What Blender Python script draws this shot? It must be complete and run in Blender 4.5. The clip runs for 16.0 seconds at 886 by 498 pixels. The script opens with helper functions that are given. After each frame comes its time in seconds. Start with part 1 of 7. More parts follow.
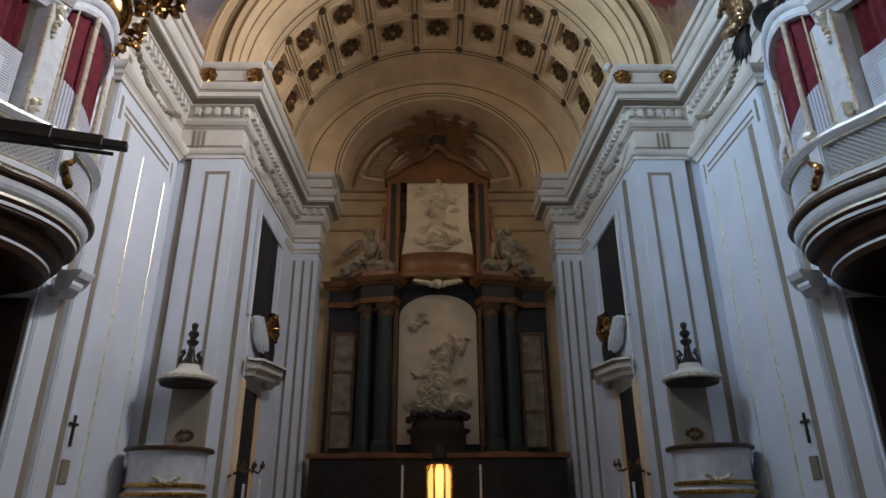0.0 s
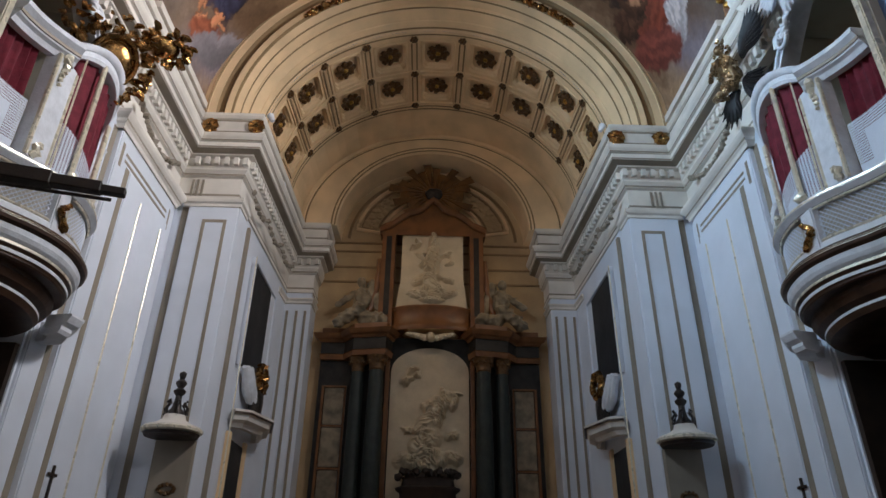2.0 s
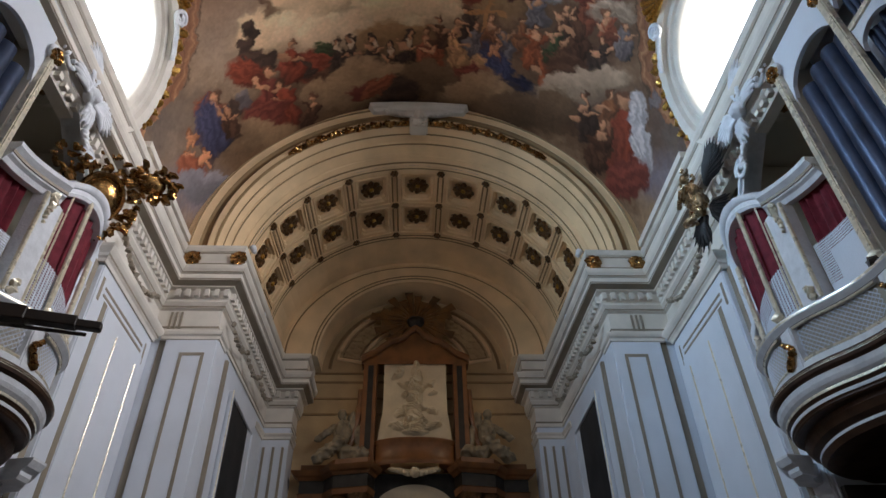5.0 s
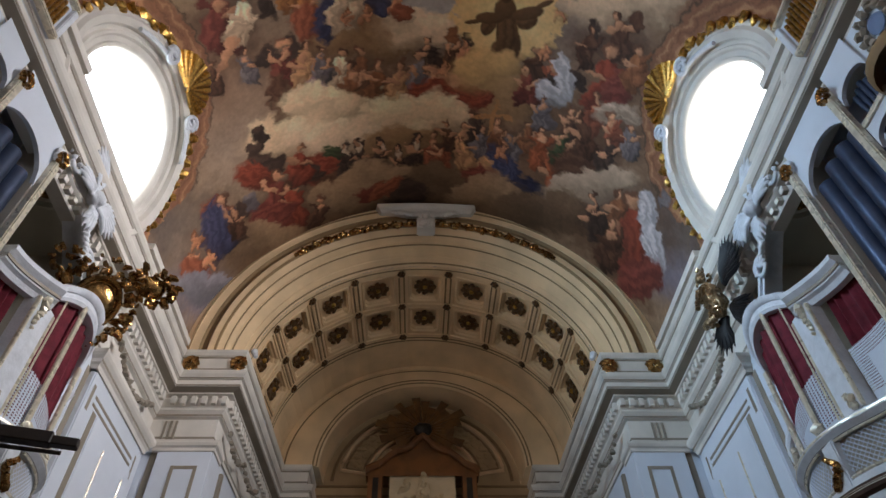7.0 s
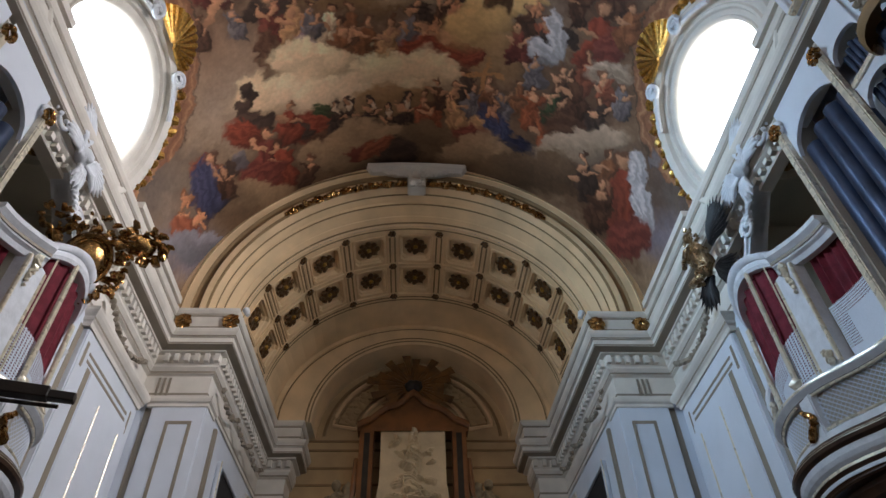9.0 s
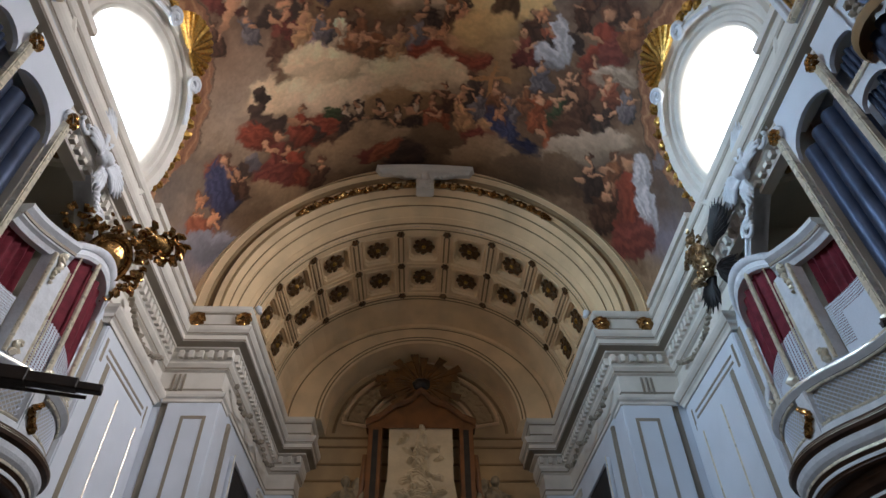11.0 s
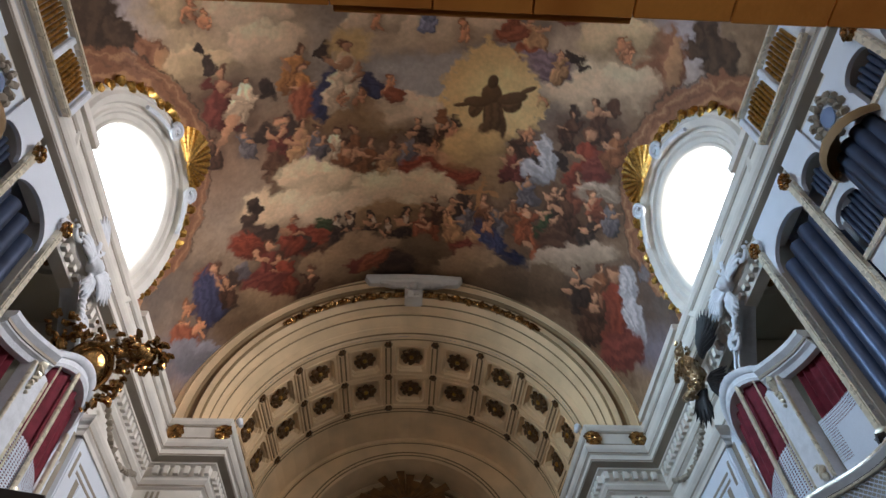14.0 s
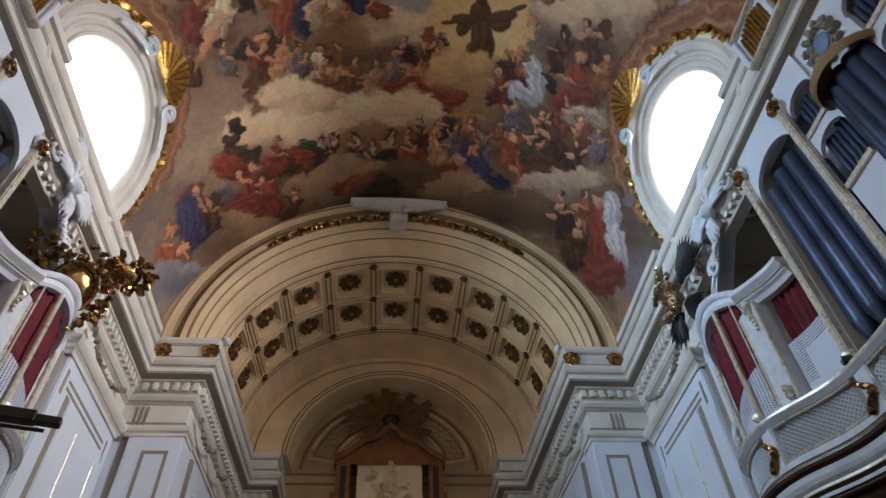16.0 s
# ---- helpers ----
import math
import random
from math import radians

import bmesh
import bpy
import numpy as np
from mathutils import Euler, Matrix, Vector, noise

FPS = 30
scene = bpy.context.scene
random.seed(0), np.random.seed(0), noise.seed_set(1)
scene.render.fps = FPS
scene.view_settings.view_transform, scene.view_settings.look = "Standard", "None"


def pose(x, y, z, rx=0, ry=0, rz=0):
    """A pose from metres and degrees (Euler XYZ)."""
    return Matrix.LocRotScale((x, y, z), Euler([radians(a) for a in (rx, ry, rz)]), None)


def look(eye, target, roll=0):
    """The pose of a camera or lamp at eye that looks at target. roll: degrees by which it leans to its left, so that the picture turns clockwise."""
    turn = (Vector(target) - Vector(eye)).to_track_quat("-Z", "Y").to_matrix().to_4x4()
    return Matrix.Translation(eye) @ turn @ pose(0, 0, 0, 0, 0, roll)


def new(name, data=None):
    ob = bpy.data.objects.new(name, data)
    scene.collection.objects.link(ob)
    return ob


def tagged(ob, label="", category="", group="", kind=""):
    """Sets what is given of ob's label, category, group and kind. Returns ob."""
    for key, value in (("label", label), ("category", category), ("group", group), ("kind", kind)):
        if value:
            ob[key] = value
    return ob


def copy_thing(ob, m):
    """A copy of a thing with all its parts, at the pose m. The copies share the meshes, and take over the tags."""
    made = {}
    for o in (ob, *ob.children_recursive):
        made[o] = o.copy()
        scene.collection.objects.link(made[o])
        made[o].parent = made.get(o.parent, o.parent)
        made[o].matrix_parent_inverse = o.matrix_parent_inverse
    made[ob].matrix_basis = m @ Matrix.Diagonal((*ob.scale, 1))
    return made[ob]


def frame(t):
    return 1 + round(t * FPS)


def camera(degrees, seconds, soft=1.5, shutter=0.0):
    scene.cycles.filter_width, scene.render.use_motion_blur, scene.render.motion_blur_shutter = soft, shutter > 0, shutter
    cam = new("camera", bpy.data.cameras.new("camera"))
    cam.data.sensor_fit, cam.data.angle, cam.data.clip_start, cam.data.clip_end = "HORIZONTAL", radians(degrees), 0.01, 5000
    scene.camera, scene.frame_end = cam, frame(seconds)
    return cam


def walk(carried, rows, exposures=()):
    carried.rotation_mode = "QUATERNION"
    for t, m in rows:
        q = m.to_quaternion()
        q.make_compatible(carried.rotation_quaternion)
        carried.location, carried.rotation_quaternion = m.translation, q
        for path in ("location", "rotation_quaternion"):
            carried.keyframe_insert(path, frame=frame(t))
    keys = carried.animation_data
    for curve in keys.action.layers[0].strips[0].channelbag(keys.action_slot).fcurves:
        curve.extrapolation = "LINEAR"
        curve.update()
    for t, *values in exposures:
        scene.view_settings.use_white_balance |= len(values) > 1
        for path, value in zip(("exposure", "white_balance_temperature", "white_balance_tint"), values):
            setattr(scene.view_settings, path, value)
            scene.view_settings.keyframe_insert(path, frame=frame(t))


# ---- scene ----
cam = camera(69.03, 16.0, soft=1.5)
PATH = [
    (0.0, pose(-0.200, 0.000, 1.600, 112.50, 0.34, -0.91)),
    (0.5, pose(-0.200, 0.000, 1.600, 115.01, 0.02, -2.65)),
    (1.0, pose(-0.200, 0.000, 1.600, 117.32, -0.65, -1.91)),
    (1.5, pose(-0.200, 0.000, 1.600, 117.20, -0.34, -1.75)),
    (2.0, pose(-0.200, 0.000, 1.600, 117.23, -0.65, -1.91)),
    (2.5, pose(-0.200, 0.000, 1.600, 117.72, -0.72, -1.95)),
    (3.0, pose(-0.200, 0.000, 1.600, 123.11, 0.28, -1.56)),
    (3.2, pose(-0.200, 0.000, 1.600, 128.05, 1.05, -1.73)),
    (3.5, pose(-0.200, 0.000, 1.600, 130.00, 1.30, -2.10)),
    (5.3, pose(-0.200, 0.000, 1.600, 128.38, 1.34, -2.68)),
    (5.5, pose(-0.200, 0.000, 1.600, 128.90, 1.65, -2.69)),
    (6.0, pose(-0.200, 0.000, 1.600, 128.90, 1.94, -4.38)),
    (6.5, pose(-0.197, 0.039, 1.631, 128.54, 1.10, -3.09)),
    (7.0, pose(-0.182, 0.338, 1.968, 137.38, 1.00, -1.91)),
    (7.5, pose(-0.174, 0.328, 1.950, 136.83, 2.02, -2.32)),
    (8.0, pose(-0.182, 0.313, 1.923, 135.83, 1.03, -2.17)),
    (8.5, pose(-0.187, 0.298, 1.896, 134.83, 0.61, -1.85)),
    (9.0, pose(-0.179, 0.302, 1.891, 133.86, 1.47, -2.60)),
    (11.5, pose(-0.200, 0.000, 1.600, 133.93, 0.87, -2.05)),
    (12.0, pose(-0.200, 0.000, 1.600, 134.19, 1.32, -1.78)),
    (12.5, pose(-0.200, 0.000, 1.600, 134.05, 1.04, -2.33)),
    (13.0, pose(-0.200, 0.000, 1.600, 139.58, 1.44, -2.64)),
    (13.5, pose(-0.200, 0.000, 1.600, 143.24, 1.49, -3.36)),
    (14.0, pose(-0.200, 0.000, 1.600, 143.62, 1.38, -3.20)),
    (14.5, pose(-0.200, 0.000, 1.600, 144.11, 1.41, -3.50)),
    (15.0, pose(-0.200, 0.000, 1.600, 146.71, 1.21, -3.59)),
    (15.5, pose(-0.200, 0.000, 1.600, 144.01, 2.09, -2.51)),
    (16.0, pose(-0.200, 0.000, 1.600, 136.82, 1.99, -4.54)),
]
EXPOSURE = [(0.0, -0.18), (2.5, -0.15), (3.1, -0.38), (5.5, -0.48), (9.0, -0.46), (12.5, -0.44), (14.0, -0.27), (15.2, -0.24), (16.0, -0.42)]
walk(cam, PATH, EXPOSURE)


# ---------------------------------------------------------------- light
world = bpy.data.worlds.new("sky")
scene.world = world
world.use_nodes = True
sky = world.node_tree.nodes.new("ShaderNodeTexSky")
sky.sky_type, sky.sun_disc, sky.sun_elevation, sky.sun_rotation = "NISHITA", False, radians(40), radians(120)
bg = world.node_tree.nodes["Background"]
bg.inputs["Strength"].default_value = 0.1
world.node_tree.links.new(sky.outputs["Color"], bg.inputs["Color"])


def area_lamp(name, eye, target, w, h, watts, colour=(0.72, 0.87, 1.0), spread=155.0):
    la = bpy.data.lights.new(name, "AREA")
    la.shape, la.size, la.size_y, la.energy, la.color = "RECTANGLE", w, h, watts, colour
    la.spread = radians(spread)
    ob = new(name, la)
    ob.matrix_world = look(eye, target)
    return ob


# daylight at the two oval windows in view
area_lamp("window_daylight", (-6.1, 7.8, 14.3), (3.0, 9.8, 12.5), 3.2, 1.9, 430, (0.48, 0.73, 1.0), 88)
area_lamp("window_daylight", (6.1, 7.8, 14.3), (-3.0, 9.8, 11.8), 3.2, 1.9, 500, (0.95, 0.92, 0.95), 92)
# unseen, behind the camera: an assumed second window pair, added as fill
area_lamp("window_daylight", (-6.1, -4.2, 14.3), (3.0, -0.5, 12.0), 3.2, 1.9, 170, (0.9, 0.93, 1.0), 120)
area_lamp("window_daylight", (6.1, -4.2, 14.3), (-3.0, -0.5, 12.0), 3.2, 1.9, 170, (0.9, 0.93, 1.0), 120)
# added frontal fill before the entrance wall, which has no window
area_lamp("window_daylight", (0.0, -13.9, 12.5), (0.0, 12.0, 8.0), 4.0, 5.0, 60)
# added fill lamps, no door there: they brighten the gallery underside
for fill_side in (-1, 1):
    area_lamp("gallery_fill", (fill_side * 6.7, -3.0, 1.5), (fill_side * 1.5, 0.3, 4.6), 1.6, 2.4, 26, (1.0, 0.95, 0.88), 70)


# warm spotlights on the chancel cornice, turned to the altar
for spot_side in (-1, 1):
    sl = bpy.data.lights.new("cornice_spotlight", "SPOT")
    sl.energy, sl.color, sl.spot_size, sl.spot_blend, sl.shadow_soft_size = 170, (1.0, 0.74, 0.46), radians(80), 1.0, 0.12
    new("cornice_spotlight", sl).matrix_world = look((spot_side * 4.45, 16.9, 12.6), (spot_side * -0.6, 21.4, 9.8))

# ---------------------------------------------------------------- helpers
Z0 = 13.0                      # top of the blocking course, springing of the vaults
VA, VB, VN = 6.6, 6.4, 1.8     # nave vault: half width, rise, exponent


def part(name, bm, material, parent=None, label="", smooth=False):
    bmesh.ops.recalc_face_normals(bm, faces=bm.faces[:])
    me = bpy.data.meshes.new(name)
    bm.to_mesh(me)
    bm.free()
    if smooth:
        for p in me.polygons:
            p.use_smooth = True
        me.set_sharp_from_angle(angle=radians(38))
    me.materials.append(material)
    ob = new(name, me)
    if parent:
        ob.parent = parent
    if label:
        ob["label"] = label
    return ob


def thing(name, label, category, group="", kind="", at=(0, 0, 0)):
    ob = new(name)
    ob.location = at
    return tagged(ob, label, category, group, kind)


def again(name, me, parent, m):
    ob = new(name, me)
    ob.parent = parent
    ob.matrix_basis = m
    return ob


def box(bm, x0, x1, y0, y1, z0, z1):
    v = [bm.verts.new((x, y, z)) for z in (z0, z1) for x, y in ((x0, y0), (x1, y0), (x1, y1), (x0, y1))]
    for f in ((0, 1, 2, 3), (4, 5, 6, 7), (0, 1, 5, 4), (1, 2, 6, 5), (2, 3, 7, 6), (3, 0, 4, 7)):
        bm.faces.new([v[i] for i in f])
    return v


def bm_box(*a):
    bm = bmesh.new()
    box(bm, *a)
    return bm


def bevelled(bm, w, n=2):
    bmesh.ops.bevel(bm, geom=bm.edges[:], offset=w, segments=n, affect="EDGES", clamp_overlap=True)
    return bm


def grid(bm, rows, close=False):
    """Skin a list of equally long rows of points."""
    vs = [[bm.verts.new(p) for p in r] for r in rows]
    for a, b in zip(vs, vs[1:]):
        n = len(a)
        for i in range(n if close else n - 1):
            j = (i + 1) % n
            bm.faces.new((a[i], a[j], b[j], b[i]))
    return vs


def sweep(bm, profile, path, side=1, cap=True):
    """Mitred sweep of a profile of (out, z) along a plan path; out goes to the path's right for side 1."""
    rows = []
    for i, p in enumerate(path):
        p = Vector(p)
        d0 = (p - Vector(path[i - 1])).normalized() if i else None
        d1 = (Vector(path[i + 1]) - p).normalized() if i < len(path) - 1 else None
        n0 = Vector((d0.y, -d0.x)) if d0 else None
        n1 = Vector((d1.y, -d1.x)) if d1 else None
        if n0 and n1:
            n = (n0 + n1)
            n = n / max(0.2, n.dot(n0))
        else:
            n = n0 or n1
        rows.append([(p.x + n.x * o * side, p.y + n.y * o * side, z) for o, z in profile])
    vs = grid(bm, rows, close=True)
    if cap:
        bm.faces.new(vs[0])
        bm.faces.new(vs[-1])
    return bm


def lathe(bm, profile, n=20, centre=(0, 0), squash=1.0, a0=0.0, a1=math.tau):
    full = abs(a1 - a0 - math.tau) < 1e-6
    m = n if full else n + 1
    rows = []
    for r, z in profile:
        rows.append([(centre[0] + r * math.cos(a0 + (a1 - a0) * k / n), centre[1] + squash * r * math.sin(a0 + (a1 - a0) * k / n), z) for k in range(m)])
    grid(bm, rows, close=full)
    return bm


def tube(bm, pts, r, n=8, taper=None):
    pts = [Vector(p) for p in pts]
    rows = []
    for i, p in enumerate(pts):
        d = (pts[min(i + 1, len(pts) - 1)] - pts[max(i - 1, 0)]).normalized()
        a = d.orthogonal().normalized() if abs(d.z) > 0.95 else d.cross(Vector((0, 0, 1))).normalized()
        b = d.cross(a)
        k = r * (taper(i / (len(pts) - 1)) if taper else 1)
        rows.append([p + a * k * math.cos(math.tau * j / n) + b * k * math.sin(math.tau * j / n) for j in range(n)])
    vs = grid(bm, rows, close=True)
    bm.faces.new(vs[0])
    bm.faces.new(vs[-1])
    return bm


def blob(bm, c, r, seed=0, rough=0.25, sub=2, freq=2.0):
    """A lumpy ball: r may be one radius or three."""
    m = bmesh.ops.create_icosphere(bm, subdivisions=sub, radius=1.0)["verts"]
    rr = r if isinstance(r, (tuple, list)) else (r, r, r)
    for v in m:
        k = 1 + rough * noise.noise(v.co * freq + Vector((seed * 3.1, seed * 1.7, seed)))
        v.co = Vector((c[0] + v.co.x * rr[0] * k, c[1] + v.co.y * rr[1] * k, c[2] + v.co.z * rr[2] * k))


def fused(ob, size):
    """One continuous skin over a modelled cluster."""
    m = ob.modifiers.new("fuse", "REMESH")
    m.mode, m.voxel_size, m.use_smooth_shade = "VOXEL", size, True
    return ob


def xform(bm, m):
    bmesh.ops.transform(bm, matrix=m, verts=bm.verts[:])
    return bm


def ring(a, b, y, n=64, z0=Z0, p=2.0, t0=-90.0, t1=90.0):
    """An arch curve in the plane y: from its left foot over the crown to its right foot."""
    out = []
    for k in range(n + 1):
        t = radians(t0 + (t1 - t0) * k / n)
        s, c = math.sin(t), math.cos(t)
        out.append((a * math.copysign(abs(s) ** (2 / p), s), y, z0 + b * max(c, 0.0) ** (2 / p)))
    return out


# ---------------------------------------------------------------- materials
def mat(name, col, rough=0.6, metal=0.0, var=0.12, scale=1.2, grain=0.05, bump=0.15, bump_scale=40.0, col2=None, spec=0.4, stain=0.0):
    m = bpy.data.materials.new(name)
    m.use_nodes = True
    nt = m.node_tree
    n, l = nt.nodes, nt.links
    bs = n["Principled BSDF"]
    tc = n.new("ShaderNodeTexCoord")
    geo = n.new("ShaderNodeNewGeometry")
    big = n.new("ShaderNodeTexNoise")
    big.inputs["Scale"].default_value = scale
    big.inputs["Detail"].default_value = 6
    l.new(geo.outputs["Position"], big.inputs["Vector"])
    fine = n.new("ShaderNodeTexNoise")
    fine.inputs["Scale"].default_value = bump_scale
    fine.inputs["Detail"].default_value = 4
    l.new(geo.outputs["Position"], fine.inputs["Vector"])
    ramp = n.new("ShaderNodeMix")
    ramp.data_type = "RGBA"
    c2 = col2 or tuple(max(0.0, c * (1 - var * 2)) for c in col)
    ramp.inputs["A"].default_value = (*[min(1, c * (1 + var * 0.35)) for c in col], 1)
    ramp.inputs["B"].default_value = (*c2, 1)
    mr = n.new("ShaderNodeMapRange")
    mr.inputs["From Min"].default_value = 0.38
    mr.inputs["From Max"].default_value = 0.72
    l.new(big.outputs["Fac"], mr.inputs["Value"])
    l.new(mr.outputs["Result"], ramp.inputs["Factor"])
    mul = n.new("ShaderNodeMix")
    mul.data_type = "RGBA"
    mul.blend_type = "MULTIPLY"
    mul.inputs["Factor"].default_value = 1.0
    gr = n.new("ShaderNodeMapRange")
    gr.inputs["To Min"].default_value = 1 - grain * 2
    gr.inputs["To Max"].default_value = 1 + grain
    l.new(fine.outputs["Fac"], gr.inputs["Value"])
    l.new(ramp.outputs["Result"], mul.inputs["A"])
    l.new(gr.outputs["Result"], mul.inputs["B"])
    l.new(mul.outputs["Result"], bs.inputs["Base Color"])
    rr = n.new("ShaderNodeMapRange")
    rr.inputs["To Min"].default_value = max(0.05, rough - 0.1)
    rr.inputs["To Max"].default_value = min(1, rough + 0.12)
    l.new(big.outputs["Fac"], rr.inputs["Value"])
    l.new(rr.outputs["Result"], bs.inputs["Roughness"])
    bs.inputs["Metallic"].default_value = metal
    bs.inputs["Specular IOR Level"].default_value = spec
    bp = n.new("ShaderNodeBump")
    bp.inputs["Strength"].default_value = bump
    bp.inputs["Distance"].default_value = 0.02
    l.new(fine.outputs["Fac"], bp.inputs["Height"])
    l.new(bp.outputs["Normal"], bs.inputs["Normal"])
    return m


M_WHITE = mat("white_plaster", (0.69, 0.73, 0.80), 0.42, var=0.05, scale=0.8, grain=0.02, bump=0.05, spec=0.5)
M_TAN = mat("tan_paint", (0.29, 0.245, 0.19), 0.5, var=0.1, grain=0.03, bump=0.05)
M_CORN = mat("cornice_plaster", (0.72, 0.67, 0.60), 0.55, var=0.08, scale=1.5, grain=0.03)
M_CREAM = mat("cream_plaster", (0.86, 0.62, 0.36), 0.65, var=0.10, scale=0.9, grain=0.03)
M_CREAM2 = mat("ochre_plaster", (0.56, 0.39, 0.21), 0.7, var=0.12, scale=0.9)
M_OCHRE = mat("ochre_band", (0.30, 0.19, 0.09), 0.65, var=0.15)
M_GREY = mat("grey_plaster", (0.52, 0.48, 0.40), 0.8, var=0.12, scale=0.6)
M_GOLD = mat("gilding", (0.66, 0.39, 0.10), 0.3, 0.9, var=0.25, scale=14, col2=(0.16, 0.085, 0.025), bump=0.4, bump_scale=30)
M_PALEGOLD = mat("pale_gilding", (0.80, 0.73, 0.58), 0.28, 0.35, var=0.15, scale=6, bump=0.1)
M_OLDGOLD = mat("antique_gilding", (0.46, 0.25, 0.085), 0.24, 0.95, var=0.3, scale=5, col2=(0.045, 0.024, 0.010), bump=0.4, bump_scale=30)
M_BRONZE = mat("dark_bronze", (0.06, 0.05, 0.045), 0.4, 0.6, var=0.3, scale=8, bump=0.3)
M_WOOD = mat("walnut_wood", (0.062, 0.029, 0.015), 0.45, var=0.25, scale=3, bump=0.2)
M_DARKWOOD = mat("dark_wood", (0.028, 0.017, 0.012), 0.5, var=0.25, scale=4, bump=0.2)
M_ROSETTE = mat("rosette_gilt", (0.15, 0.078, 0.03), 0.4, 0.4, var=0.3, scale=10, bump=0.4)
M_RED = mat("crimson_velvet", (0.15, 0.009, 0.022), 0.8, var=0.2, scale=6, bump=0.3)
M_LACE = mat("white_lattice", (0.62, 0.66, 0.74), 0.6, var=0.05)
M_PIPE = mat("organ_pipe_metal", (0.06, 0.08, 0.135), 0.40, 0.55, var=0.25, scale=2.0, bump=0.05)
M_DARK = mat("dark_opening", (0.02, 0.02, 0.022), 0.6)
M_MARBLE = mat("relief_marble", (0.62, 0.52, 0.37), 0.45, var=0.10, scale=1.5, bump=0.08, bump_scale=14)
M_GREENM = mat("green_marble", (0.016, 0.022, 0.02), 0.5, var=0.4, scale=5, col2=(0.032, 0.04, 0.035))
M_REDM = mat("brown_marble", (0.21, 0.088, 0.030), 0.38, var=0.2, scale=2.2, col2=(0.13, 0.055, 0.02))
M_BLACKM = mat("black_marble", (0.022, 0.018, 0.015), 0.55, var=0.3, scale=4)
M_STONE = mat("floor_stone", (0.16, 0.13, 0.105), 0.35, var=0.15)
M_STUCCO = mat("white_stucco", (0.70, 0.72, 0.76), 0.55, var=0.08, scale=5, bump=0.3, bump_scale=25)
M_TERRA = mat("orange_wood", (0.80, 0.34, 0.08), 0.45, var=0.15, scale=2.5, col2=(0.62, 0.22, 0.045), bump=0.15)
M_PANEL = mat("panel_marble", (0.26, 0.21, 0.14), 0.4, var=0.3, scale=3)


# nave vault profile, by length along it from the springing
PROFILE = []
for k in range(361):
    t = radians(90 - k * 0.5)
    PROFILE.append(Vector((VA * math.copysign(abs(math.sin(t)) ** (2 / VN), math.sin(t)), VB * max(math.cos(t), 0) ** (2 / VN))))
LENGTH = [0.0]
for a, b in zip(PROFILE, PROFILE[1:]):
    LENGTH.append(LENGTH[-1] + (b - a).length)


def vault_point(s, y, side, inward=0.0):
    """A point s metres up the nave vault from its springing on one side (-1 left, 1 right)."""
    if s <= 0:
        return Vector((side * (VA - inward), y, Z0 + s))
    i = min(max(int(np.searchsorted(LENGTH, s)), 1), 360)
    f = (s - LENGTH[i - 1]) / max(1e-6, LENGTH[i] - LENGTH[i - 1])
    p = PROFILE[i - 1].lerp(PROFILE[i], f)
    d = (PROFILE[i] - PROFILE[i - 1]).normalized()
    q = p + Vector((-d.y, d.x)) * inward
    return Vector((side * q.x, y, Z0 + q.y))


# the second pair is assumed, out of view behind the camera
WINDOWS_Y = (7.85, -4.2)
WIN_S, WIN_RY, WIN_RS = 0.75, 1.8, 1.6


HALFLEN = LENGTH[-1] / 2
PIX = 0.027
FY0, FY1 = 1.6, 14.72

# pigments of the fresco, as sRGB
PIGMENT = dict(
    haze="80776a", sky="90959c", blue_sky="9aa0b2", gold_cloud="aba18a", warm_cloud="b0a595", umber="4e3c30", brown="6c5543", pale_grey="86807a", dusk="574a3c", slate="4a4a4d",
    dull_blue="68708a", stone_dark="40372f", terracotta="725646", sandstone="90775f", tan_cloud="826e55", disc="b8a67e", disc_light="c6b48c", disc_cloud="a8946e", ochre="8c6844", rust="74493a",
    blue="343a58", navy="20243a", white="b4a999", dark_red="5c3430", skin="9c7d68", slate_cloth="5b5c66", umber_cloth="45342b", sand="957b60", lilac="6c6270", brown_cloth="6a4c38",
    dark="38302d", veil="a59c90", red="68372c", friar="50402f", pale_blue="8f97a6", green="34402f", orange="784832", tan_line="8a6a4a", white_cloud="b2a794", dun_cloud="807260",
    dark_cloud="574c40", grey_cloud="8a8279", blue_cloud="6c7486")
PAINT_GAIN = (1.66, 1.26, 0.98)


